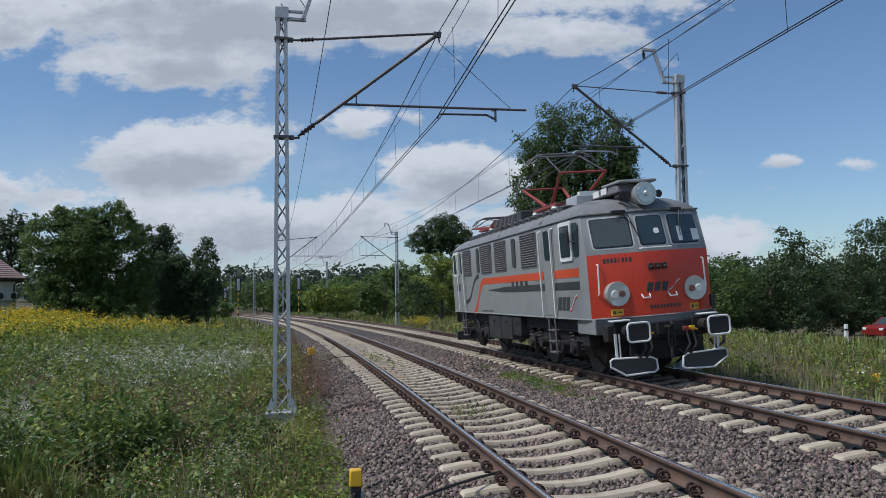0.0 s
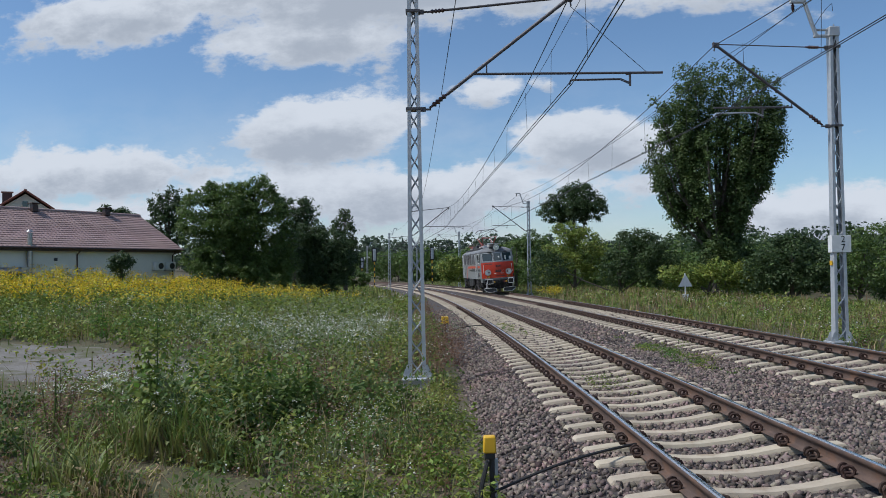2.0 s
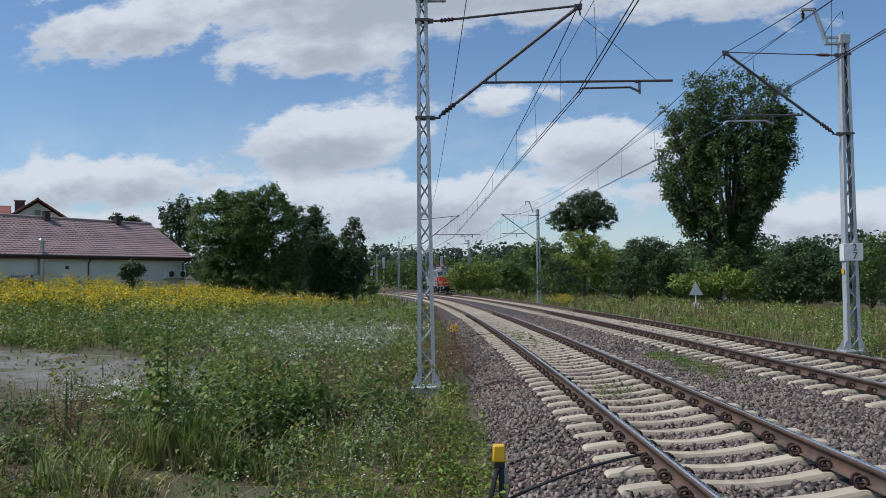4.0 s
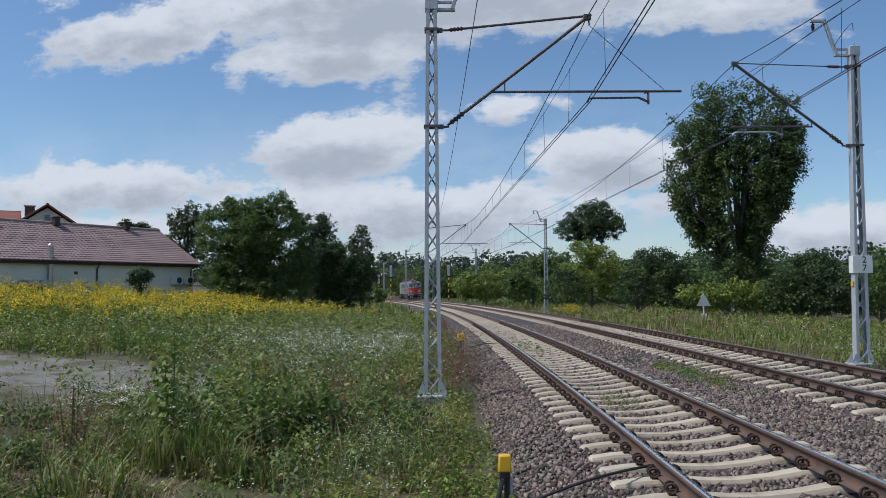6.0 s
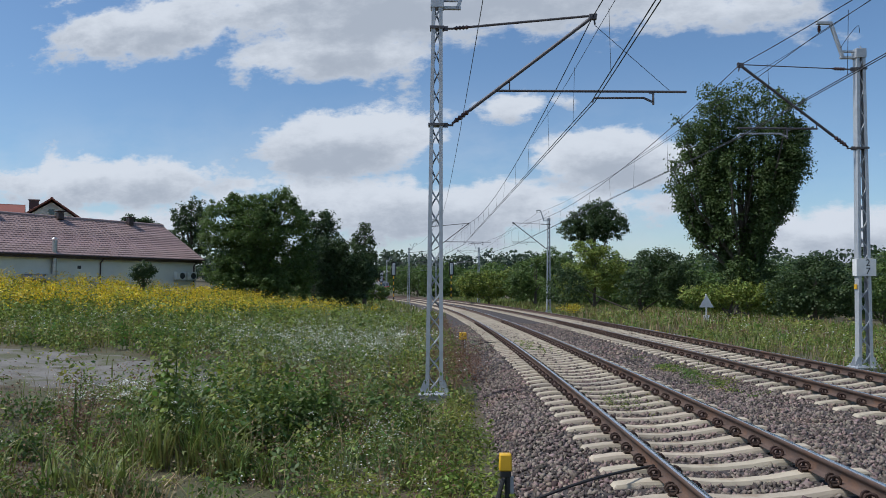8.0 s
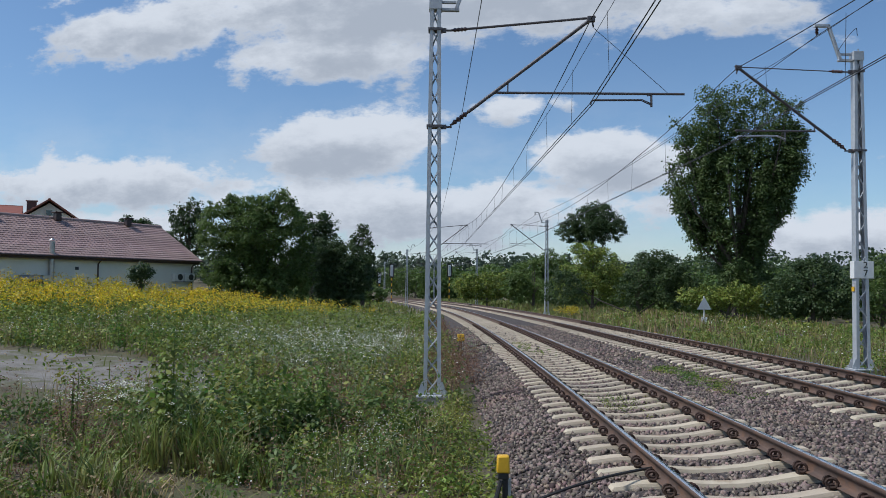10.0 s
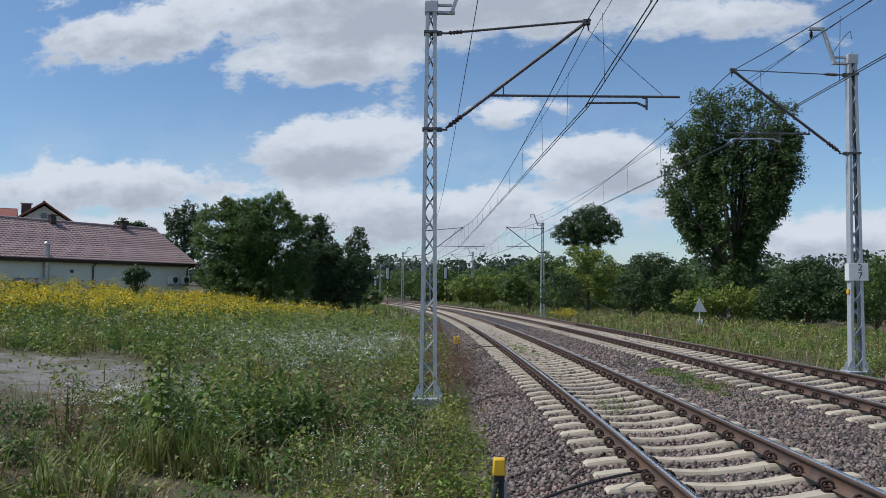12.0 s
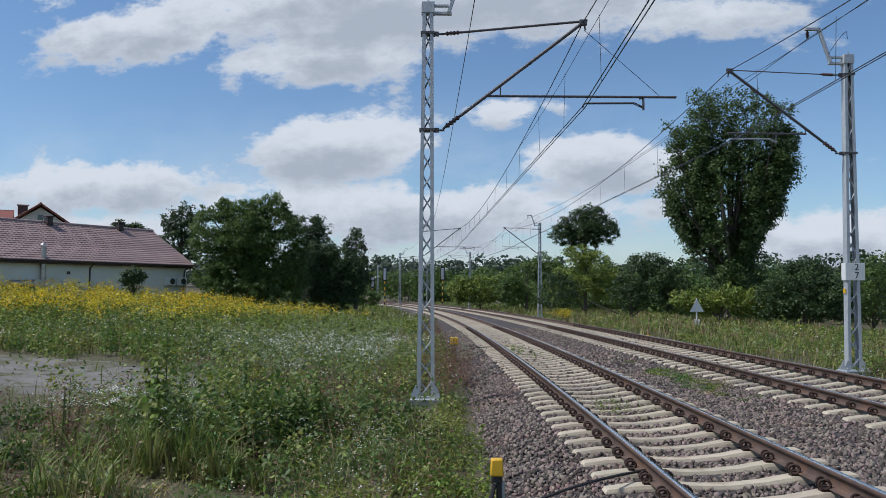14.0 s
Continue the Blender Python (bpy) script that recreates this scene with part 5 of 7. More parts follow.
def pantograph(loco, yc, up):
    base = part("pantograph_frame", Mesh().box((-0.55, yc, 4.14), (0.07, 1.9, 0.07)).box((0.55, yc, 4.14), (0.07, 1.9, 0.07)).box((0, yc - 0.75, 4.14), (1.1, 0.07, 0.07)).box((0, yc + 0.75, 4.14), (1.1, 0.07, 0.07)), M_PANTO, loco, "red pantograph base frame", bevel=0.01)
    for x in (-0.55, 0.55):
        for d in (-0.8, 0.8):
            part("base_insulator", Mesh().tube([(x, yc + d, 3.78 + k * 0.03) for k in range(12)], [0.075 if k % 3 else 0.11 for k in range(12)], 12), M_WHITE if up else M_LENS, base, "pale ribbed insulator")
    zk, yk, zh = (4.86, 1.62, 5.52) if up else (4.30, 1.6, 4.46)
    for d in (-1, 1):
        part("lower_arm", Mesh().tube([(-0.42, yc + 0.25 * d, 4.2), (-0.62, yc + yk * d, zk)], [0.055, 0.035], 8).tube([(0.42, yc + 0.25 * d, 4.2), (0.62, yc + yk * d, zk)], [0.055, 0.035], 8).tube([(-0.64, yc + yk * d, zk), (0.64, yc + yk * d, zk)], 0.028, 8), M_PANTO, base, "red lower arm")
        part("upper_arm", Mesh().tube([(-0.60, yc + yk * d, zk), (-0.46, yc + 0.18 * d, zh)], 0.018, 6).tube([(0.60, yc + yk * d, zk), (0.46, yc + 0.18 * d, zh)], 0.018, 6).tube([(-0.58, yc + yk * d, zk), (0.46, yc + 0.2 * d, zh - 0.02)], 0.012, 6), M_TUBE, base, "thin dark upper arm")
        shoe = part("contact_strip", Mesh().tube([(-0.98, yc + 0.2 * d, zh - 0.20), (-0.82, yc + 0.2 * d, zh - 0.02), (-0.6, yc + 0.2 * d, zh + 0.06), (0.6, yc + 0.2 * d, zh + 0.06), (0.82, yc + 0.2 * d, zh - 0.02), (0.98, yc + 0.2 * d, zh - 0.20)], 0.025, 7), M_LOUVRE, base, "curved contact strip")
    part("cross_link", Mesh().tube([(-0.46, yc - 0.2, zh), (-0.46, yc + 0.2, zh)], 0.02, 6).tube([(0.46, yc - 0.2, zh), (0.46, yc + 0.2, zh)], 0.02, 6), M_UNDER, base)


def loco_roof(loco):
    cab = part("air_conditioner", Mesh().box((-0.10, 1.0, 4.04), (0.80, 1.5, 0.20), taper=0.9), M_LOUVRE, loco, "grey roof air conditioner", bevel=0.03)
    part("unit_lid", Mesh().box((-0.06, 0.60, 4.165), (0.88, 0.95, 0.06)), M_GREY, cab, bevel=0.02)
    part("unit_front", Mesh().box((-0.50, 1.4, 4.04), (0.02, 0.35, 0.14)).box((-0.50, 0.95, 4.05), (0.02, 0.3, 0.14)), M_WHITE, cab)
    part("roof_box", Mesh().box((-0.5, 2.3, 4.0), (0.55, 0.7, 0.24)), M_GALV, loco, bevel=0.02)
    res = part("resistor_housing", Mesh().box((0, 8.3, 4.06), (1.5, 2.6, 0.38), taper=0.82), M_ROOF, loco, "grey roof resistor housing", bevel=0.03)
    for k in range(16):
        part("cooling_rib", Mesh().box((0, 7.15 + k * 0.155, 4.10), (1.52, 0.05, 0.30)), M_LOUVRE, res)
    part("roof_hatch", Mesh().box((-0.1, 6.75, 4.06), (1.3, 0.5, 0.42)), M_DARK, loco, bevel=0.03)
    part("breaker", Mesh().tube([(0.3, 3.2, 3.9), (0.3, 3.2, 4.25)], [0.11, 0.08], 12).box((0.0, 3.1, 4.27), (0.5, 0.16, 0.12)), M_LENS, loco, "pale roof circuit breaker")
    for side in (-1, 1):
        rail = part("roof_walkway", Mesh().box((side * 0.92, 6.9, 3.90), (0.24, 9.6, 0.03)), M_ROOF, loco, "roof walkway")
        for k in range(17):
            part("walkway_bracket", Mesh().box((side * 0.99, 2.3 + k * 0.575, 3.83), (0.3, 0.03, 0.14)), M_ROOF, rail)
        part("roof_conduit", Mesh().tube([(side * 0.7, 2.8, 3.98), (side * 0.7, 11.6, 3.98)], 0.03, 6), M_TUBE, loco)
    part("busbar", Mesh().tube([(0.15, 4.2, 4.25), (0.15, 6.4, 4.40), (0.15, 9.8, 4.42), (0.15, 11.2, 4.25)], 0.02, 6), M_WIRE, loco)
    for y in (3.0, 6.9, 10.7):
        part("roof_seam", Mesh().tube([(x, y, 3.52 + 0.45 * math.cos(x / 1.44 * math.pi / 2) ** 0.8) for x in np.linspace(-1.38, 1.38, 15)], 0.018, 5), M_ROOF, loco)
    pantograph(loco, 4.9, True)
    pantograph(loco, 11.4, False)


def build_loco():
    loco = thing("electric_locomotive", "grey electric locomotive with red front and orange stripe, driving", "locomotive")
    body = loco_body(loco)
    loco_front(loco, body)
    for side in (-1, 1):
        loco_side(loco, side)
    axles = bogie(loco, 2.95) + bogie(loco, LEN - 3.05)
    part("underframe", Mesh().box((0, LEN / 2, 1.10), (2.5, LEN - 0.6, 0.3)).box((0, LEN / 2, 0.8), (1.0, 3.6, 0.6)), M_UNDER, loco, bevel=0.02)
    loco_roof(loco)
    # the rear end's buffers
    for side in (-1, 1):
        part("rear_buffer", Mesh().tube([(side * 0.87, LEN + 0.1, 1.02), (side * 0.87, LEN + 0.75, 1.02)], 0.11, 12).box((side * 0.87, LEN + 0.78, 1.02), (0.5, 0.06, 0.4)), M_BLACK, loco)
        part("rear_guard", Mesh().box((side * 0.8, LEN + 0.2, 0.32), (1.0, 0.04, 0.34)), M_DARK, loco, bevel=0.02)
    return loco, axles


LOCO, AXLES = build_loco()


# ---- leaves, trees and meadow ----
RNG = np.random.RandomState(7)


def leaves(centres, size, aspect=0.6, flat=0.0):
    """Pointed leaf blades: one quad each, turned at random (flat: how far they lie level)."""
    c = np.asarray(centres, float)
    n = len(c)
    a = RNG.normal(size=(n, 3))
    b = RNG.normal(size=(n, 3))
    a[:, 2] *= 1 - flat
    b[:, 2] *= 1 - flat
    a /= np.linalg.norm(a, axis=1)[:, None]
    b -= a * (a * b).sum(1)[:, None]
    b /= np.linalg.norm(b, axis=1)[:, None]
    s = (np.broadcast_to(size, n) * RNG.uniform(0.6, 1.35, n))[:, None]
    v = np.stack([c - a * s * 0.5, c + b * s * aspect * 0.5 - a * s * 0.05, c + a * s * 0.5, c - b * s * aspect * 0.5 - a * s * 0.05], 1).reshape(-1, 3)
    return v, np.arange(4 * n).reshape(n, 4)


def blades(base, height, width, bend=0.35):
    """Grass blades in two quads, bowed over."""
    p = np.asarray(base, float)
    n = len(p)
    t = RNG.uniform(0, 2 * math.pi, n)
    d = np.stack([np.cos(t), np.sin(t), np.zeros(n)], 1)
    w = np.stack([-np.sin(t), np.cos(t), np.zeros(n)], 1) * (np.broadcast_to(width, n) * RNG.uniform(0.8, 1.5, n))[:, None] * 0.5
    h = (np.broadcast_to(height, n) * RNG.uniform(0.6, 1.25, n))[:, None]
    k = RNG.uniform(0.2, 1.0, n)[:, None] * bend
    up = np.array([[0, 0, 1.0]])
    m, e = p + up * h * 0.6 + d * h * k * 0.35, p + up * h * (1 - 0.25 * k) + d * h * k
    v = np.stack([p - w, p + w, m + w * 0.8, m - w * 0.8, e + w * 0.12, e - w * 0.12], 1).reshape(-1, 3)
    i = np.arange(n)[:, None] * 6
    f = np.concatenate([i + np.array([[0, 1, 2, 3]]), i + np.array([[3, 2, 4, 5]])], 1).reshape(-1, 4)
    return v, f


def join(pieces):
    vs, fs, k = [], [], 0
    for v, f in pieces:
        vs.append(v)
        fs.append(f + k)
        k += len(v)
    return np.concatenate(vs), np.concatenate(fs)


def facing(centres, normals, size, aspect=0.6, loose=0.55):
    """Leaf blades whose faces look the way the twig's skin does, with some disorder."""
    c = np.asarray(centres, float)
    n = len(c)
    d = normals / np.maximum(np.linalg.norm(normals, axis=1)[:, None], 1e-6) + RNG.normal(size=(n, 3)) * loose
    d /= np.linalg.norm(d, axis=1)[:, None]
    a = RNG.normal(size=(n, 3))
    a -= d * (a * d).sum(1)[:, None]
    a /= np.linalg.norm(a, axis=1)[:, None]
    b = np.cross(d, a)
    s = (np.broadcast_to(size, n) * RNG.uniform(0.6, 1.35, n))[:, None]
    v = np.stack([c - a * s * 0.5, c + b * s * aspect * 0.5 - a * s * 0.05, c + a * s * 0.5, c - b * s * aspect * 0.5 - a * s * 0.05], 1).reshape(-1, 3)
    return v, np.arange(4 * n).reshape(n, 4)


def sprays(c, r, tall, k, leaf, aspect=0.65, low=-0.5, loose=0.42, ragged=0.22):
    """Leafy sprays: round every centre c a shell of k leaves, r wide and tall high, denser above."""
    m = len(c)
    w = np.repeat(np.arange(m), k)
    d = RNG.normal(size=(len(w), 3))
    d /= np.linalg.norm(d, axis=1)[:, None]
    d[:, 2] = np.where(d[:, 2] < low, -d[:, 2], d[:, 2])
    f = RNG.uniform(0.35, 1.0, len(w)) ** 0.6 * (1 + ragged * RNG.normal(size=len(w)))
    rr, tt = np.broadcast_to(r, m)[w], np.broadcast_to(tall, m)[w]
    p = c[w] + d * f[:, None] * np.stack([rr, rr, tt], 1)
    return facing(p, d + np.array([[0, 0, 0.55]]), leaf, aspect, loose)


def trunk_and_limbs(ob, path, r0, limbs):
    part("trunk", Mesh().tube(path, [r0, r0 * 0.8, r0 * 0.5, r0 * 0.15], 9), M_BARK, ob)
    for pts in limbs:
        part("limb", Mesh().tube(pts, [r0 * 0.45, r0 * 0.3, r0 * 0.08], 6), M_BARK, ob)


def tree(name, label, mat, x, y, n, leaf, lobes):
    z0 = float(ground_z(x, y)[0])
    ob = thing(name, label, "tree" if name.endswith("tree") else "bush")
    ob.matrix_world = pose(x, y, z0)
    lo = [(dx, dy, z - z0, rx, rz) for dx, dy, z, rx, rz in lobes]
    area = np.array([rx * rz for *_, rx, rz in lo])
    pieces = []
    for (dx, dy, z, rx, rz), share in zip(lo, area / area.sum()):
        rc = np.clip(0.27 * min(rx, rz), leaf * 1.6, 0.75)
        m = max(10, int(5.2 * rx * rz / rc ** 2))
        d = RNG.normal(size=(m, 3))
        d /= np.linalg.norm(d, axis=1)[:, None]
        f = np.where(RNG.uniform(0, 1, m) < 0.78, RNG.uniform(0.72, 1.0, m), RNG.uniform(0.2, 0.7, m))
        c = d * f[:, None] * np.array([[rx, rx * 0.85, rz]]) + np.array([[dx, dy, z]])
        c = c[c[:, 2] > 0.15]
        if len(c):
            r = rc * RNG.uniform(0.7, 1.35, len(c))
            pieces.append(sprays(c, r, r * 0.8, max(8, int(1.15 * n * share / len(c))), leaf * 0.82, 0.68))
    v, f = join(pieces)
    bulk("crown", v, f, mat).parent = ob
    top = max(z + rz * 0.4 for _, _, z, _, rz in lo)
    cx, cy = np.average([l[0] for l in lo], weights=area), np.average([l[1] for l in lo], weights=area)
    limbs = []
    for dx, dy, z, rx, rz in lo:
        h = max(0.3, z - rz * 1.1) * 0.62
        k = min(0.85, h / top)
        q = Vector((cx * k, cy * k, h))
        limbs.append([q, q.lerp(Vector((dx, dy, z)), 0.5) + Vector((0, 0, 0.12 * rz)), (dx, dy, z + rz * 0.5)])
    trunk_and_limbs(ob, [(0, 0, -0.2), (cx * 0.3, cy * 0.3, top * 0.3), (cx * 0.6 + 0.1, cy * 0.6, top * 0.6), (cx, cy, top * 0.9)], 0.02 * top + 0.06, limbs)
    return ob


def poplar(x, y):
    """A many-stemmed poplar: rising limbs that fan out, each with upright tufts, and sky between the stems."""
    z0 = float(ground_z(x, y)[0])
    ob = thing("poplar_tree", "tall leafy poplar with split trunks above bushes", "tree")
    ob.matrix_world = pose(x, y, z0)
    zs = [1.0, 3.0, 4.5, 6.0, 7.4, 8.9, 10.6, 12.2, 13.6, 14.8, 15.7, 16.2]
    left = [1.4, 1.5, 1.6, 2.8, 4.5, 5.2, 5.1, 4.8, 4.3, 3.5, 2.3, 0.8]
    right = [1.9, 2.1, 1.9, 1.9, 2.3, 3.2, 4.9, 5.1, 4.6, 3.8, 2.6, 1.2]
    limbs, c, r = [], [], []
    for k in range(230):
        h = RNG.uniform(1.6, 15.9)
        wl, wr = np.interp(h, zs, left), np.interp(h, zs, right)
        if RNG.uniform(0, 1) > (wl + wr) / 9.0:
            continue
        u = np.sign(RNG.uniform(-1, 1)) * RNG.uniform(0, 1) ** 0.6
        px = (wl if u < 0 else wr) * u * 0.93
        if 6.5 < h < 10.0 and abs(px + 0.1) < 0.5:
            continue
        py = RNG.uniform(-1, 1) * math.sqrt(max(0.05, 1 - u * u)) * 0.42 * (wl + wr)
        e = Vector((px, py, h - z0))
        q = Vector((px * 0.16, py * 0.16, max(0.5, (h - z0) * 0.42)))
        mid = q.lerp(e, 0.55) + Vector((px * 0.10, py * 0.10, -0.35))
        if len(limbs) < 46:
            limbs.append([q, mid, e])
        for s in np.linspace(0.42, 1.02, 7):
            p = q.lerp(mid, s / 0.55) if s < 0.55 else mid.lerp(e, (s - 0.55) / 0.45)
            c.append(p + Vector(RNG.normal(size=3)) * 0.26)
            r.append(RNG.uniform(0.34, 0.66))
    for k in range(85):
        h = RNG.uniform(10.0, 15.3) if k % 3 else RNG.uniform(1.5, 6.0)
        c.append(Vector((RNG.normal() * 0.9, RNG.uniform(-2.2, 1.5), h - z0)))
        r.append(RNG.uniform(0.4, 0.7))
    c, r = np.array(c), np.array(r)
    ok = ~((np.abs(c[:, 0] + 0.1) < 0.45) & (c[:, 2] + z0 > 6.8) & (c[:, 2] + z0 < 9.6) & (RNG.uniform(0, 1, len(c)) < 0.6))
    v, f = sprays(c[ok], r[ok], r[ok] * 1.25, 112000 // int(ok.sum()), 0.165, 0.75)
    bulk("crown", v, f, L_POPLAR).parent = ob
    trunk_and_limbs(ob, [(0, 0, -0.2), (0.1, 0, 5.0), (-0.1, 0.1, 9.5), (0.2, 0, 14.0)], 0.27, limbs)
    for dx, dy in ((-1.3, 0.2), (1.2, -0.3), (0.5, 0.8)):
        part("side_trunk", Mesh().tube([(dx * 0.2, dy * 0.2, 0.0), (dx * 0.45, dy * 0.4, 4.0), (dx, dy, 8.5), (dx * 1.7, dy * 1.5, 13.0)], [0.22, 0.17, 0.10, 0.04], 8), M_BARK, ob)


poplar(10.00, 59.11)
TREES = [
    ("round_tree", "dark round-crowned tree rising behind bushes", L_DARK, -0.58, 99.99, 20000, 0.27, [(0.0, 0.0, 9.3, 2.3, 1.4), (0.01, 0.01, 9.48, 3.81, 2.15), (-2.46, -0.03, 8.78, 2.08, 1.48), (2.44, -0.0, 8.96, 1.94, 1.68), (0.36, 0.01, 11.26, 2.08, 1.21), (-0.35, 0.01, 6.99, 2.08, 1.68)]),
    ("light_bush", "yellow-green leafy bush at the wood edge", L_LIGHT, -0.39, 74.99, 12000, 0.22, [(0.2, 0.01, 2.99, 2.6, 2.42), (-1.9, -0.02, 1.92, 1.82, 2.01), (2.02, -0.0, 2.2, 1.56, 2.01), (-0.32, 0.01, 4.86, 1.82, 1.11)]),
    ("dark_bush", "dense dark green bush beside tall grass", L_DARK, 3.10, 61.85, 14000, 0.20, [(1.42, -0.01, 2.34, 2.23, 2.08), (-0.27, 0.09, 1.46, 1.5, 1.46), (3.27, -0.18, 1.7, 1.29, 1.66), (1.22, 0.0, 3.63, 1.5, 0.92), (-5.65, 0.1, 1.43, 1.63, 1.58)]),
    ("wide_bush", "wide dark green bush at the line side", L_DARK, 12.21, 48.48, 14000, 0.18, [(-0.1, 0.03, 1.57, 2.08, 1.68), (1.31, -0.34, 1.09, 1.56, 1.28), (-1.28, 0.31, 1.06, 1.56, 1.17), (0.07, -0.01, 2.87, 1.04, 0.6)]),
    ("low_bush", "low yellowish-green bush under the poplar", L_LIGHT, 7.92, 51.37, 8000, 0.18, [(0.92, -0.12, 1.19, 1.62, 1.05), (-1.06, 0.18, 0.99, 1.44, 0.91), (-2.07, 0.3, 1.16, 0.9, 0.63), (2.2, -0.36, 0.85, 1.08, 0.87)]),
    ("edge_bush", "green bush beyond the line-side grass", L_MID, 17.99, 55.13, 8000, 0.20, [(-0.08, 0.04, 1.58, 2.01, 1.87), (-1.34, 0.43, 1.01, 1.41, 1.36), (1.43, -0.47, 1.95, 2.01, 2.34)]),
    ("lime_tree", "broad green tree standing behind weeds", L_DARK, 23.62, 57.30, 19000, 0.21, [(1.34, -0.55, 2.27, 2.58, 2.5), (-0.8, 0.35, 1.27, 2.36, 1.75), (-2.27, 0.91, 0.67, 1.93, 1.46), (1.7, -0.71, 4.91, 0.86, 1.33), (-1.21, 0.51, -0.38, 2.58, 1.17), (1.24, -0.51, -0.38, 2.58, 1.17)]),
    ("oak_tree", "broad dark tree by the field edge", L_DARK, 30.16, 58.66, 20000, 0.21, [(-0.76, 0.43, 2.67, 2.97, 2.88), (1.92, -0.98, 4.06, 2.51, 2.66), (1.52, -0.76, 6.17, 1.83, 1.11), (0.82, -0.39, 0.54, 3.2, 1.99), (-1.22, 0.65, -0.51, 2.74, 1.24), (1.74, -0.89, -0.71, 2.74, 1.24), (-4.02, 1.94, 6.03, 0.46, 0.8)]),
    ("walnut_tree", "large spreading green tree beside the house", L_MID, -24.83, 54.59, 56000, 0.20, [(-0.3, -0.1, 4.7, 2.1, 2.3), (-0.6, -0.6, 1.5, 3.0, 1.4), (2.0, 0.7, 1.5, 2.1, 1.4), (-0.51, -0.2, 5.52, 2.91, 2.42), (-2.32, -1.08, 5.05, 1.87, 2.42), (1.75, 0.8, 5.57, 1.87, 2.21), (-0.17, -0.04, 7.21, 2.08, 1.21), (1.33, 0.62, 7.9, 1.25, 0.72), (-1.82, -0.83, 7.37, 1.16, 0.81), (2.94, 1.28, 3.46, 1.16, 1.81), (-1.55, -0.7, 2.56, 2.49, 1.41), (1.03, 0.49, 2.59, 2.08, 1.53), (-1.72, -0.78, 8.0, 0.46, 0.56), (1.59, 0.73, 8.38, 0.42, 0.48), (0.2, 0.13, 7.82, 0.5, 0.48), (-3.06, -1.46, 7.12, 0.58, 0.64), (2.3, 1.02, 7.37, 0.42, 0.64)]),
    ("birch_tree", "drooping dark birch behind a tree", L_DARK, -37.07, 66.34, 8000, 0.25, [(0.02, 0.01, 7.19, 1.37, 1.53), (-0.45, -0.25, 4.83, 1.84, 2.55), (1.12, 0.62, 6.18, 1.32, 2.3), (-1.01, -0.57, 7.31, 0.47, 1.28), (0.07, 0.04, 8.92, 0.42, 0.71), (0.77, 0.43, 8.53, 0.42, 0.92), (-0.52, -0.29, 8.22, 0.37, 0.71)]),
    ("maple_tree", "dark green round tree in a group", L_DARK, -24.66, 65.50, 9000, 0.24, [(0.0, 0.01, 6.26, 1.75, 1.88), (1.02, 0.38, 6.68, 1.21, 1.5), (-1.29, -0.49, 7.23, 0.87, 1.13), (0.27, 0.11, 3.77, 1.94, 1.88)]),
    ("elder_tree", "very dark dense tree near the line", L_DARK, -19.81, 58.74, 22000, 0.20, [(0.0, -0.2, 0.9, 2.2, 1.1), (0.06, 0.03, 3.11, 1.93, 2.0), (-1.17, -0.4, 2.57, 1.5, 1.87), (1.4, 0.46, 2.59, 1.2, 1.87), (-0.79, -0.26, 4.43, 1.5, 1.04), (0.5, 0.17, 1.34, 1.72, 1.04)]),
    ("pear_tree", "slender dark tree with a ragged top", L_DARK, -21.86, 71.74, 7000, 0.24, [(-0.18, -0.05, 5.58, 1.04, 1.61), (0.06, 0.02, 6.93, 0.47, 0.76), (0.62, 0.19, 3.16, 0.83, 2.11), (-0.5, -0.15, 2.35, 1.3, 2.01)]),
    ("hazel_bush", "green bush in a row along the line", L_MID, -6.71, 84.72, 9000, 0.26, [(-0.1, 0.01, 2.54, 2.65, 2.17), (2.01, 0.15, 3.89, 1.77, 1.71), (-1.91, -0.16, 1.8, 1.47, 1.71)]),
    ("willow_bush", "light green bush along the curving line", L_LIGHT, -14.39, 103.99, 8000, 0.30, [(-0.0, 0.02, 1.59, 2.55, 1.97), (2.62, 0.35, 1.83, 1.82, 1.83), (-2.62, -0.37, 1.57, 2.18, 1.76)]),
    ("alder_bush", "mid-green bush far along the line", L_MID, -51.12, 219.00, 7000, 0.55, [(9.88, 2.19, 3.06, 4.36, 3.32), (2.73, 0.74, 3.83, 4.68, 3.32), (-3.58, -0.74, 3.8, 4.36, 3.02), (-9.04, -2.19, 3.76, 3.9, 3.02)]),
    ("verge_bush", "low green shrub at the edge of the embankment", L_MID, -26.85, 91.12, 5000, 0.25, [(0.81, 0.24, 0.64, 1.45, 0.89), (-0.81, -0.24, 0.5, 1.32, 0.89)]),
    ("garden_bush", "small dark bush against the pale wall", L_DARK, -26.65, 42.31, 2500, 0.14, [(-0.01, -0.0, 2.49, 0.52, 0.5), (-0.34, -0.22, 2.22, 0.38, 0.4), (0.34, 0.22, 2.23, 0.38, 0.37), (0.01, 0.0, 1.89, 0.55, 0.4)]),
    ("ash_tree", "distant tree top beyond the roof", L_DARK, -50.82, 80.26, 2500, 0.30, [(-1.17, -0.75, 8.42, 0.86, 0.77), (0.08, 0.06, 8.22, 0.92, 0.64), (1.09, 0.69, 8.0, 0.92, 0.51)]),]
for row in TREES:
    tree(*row)


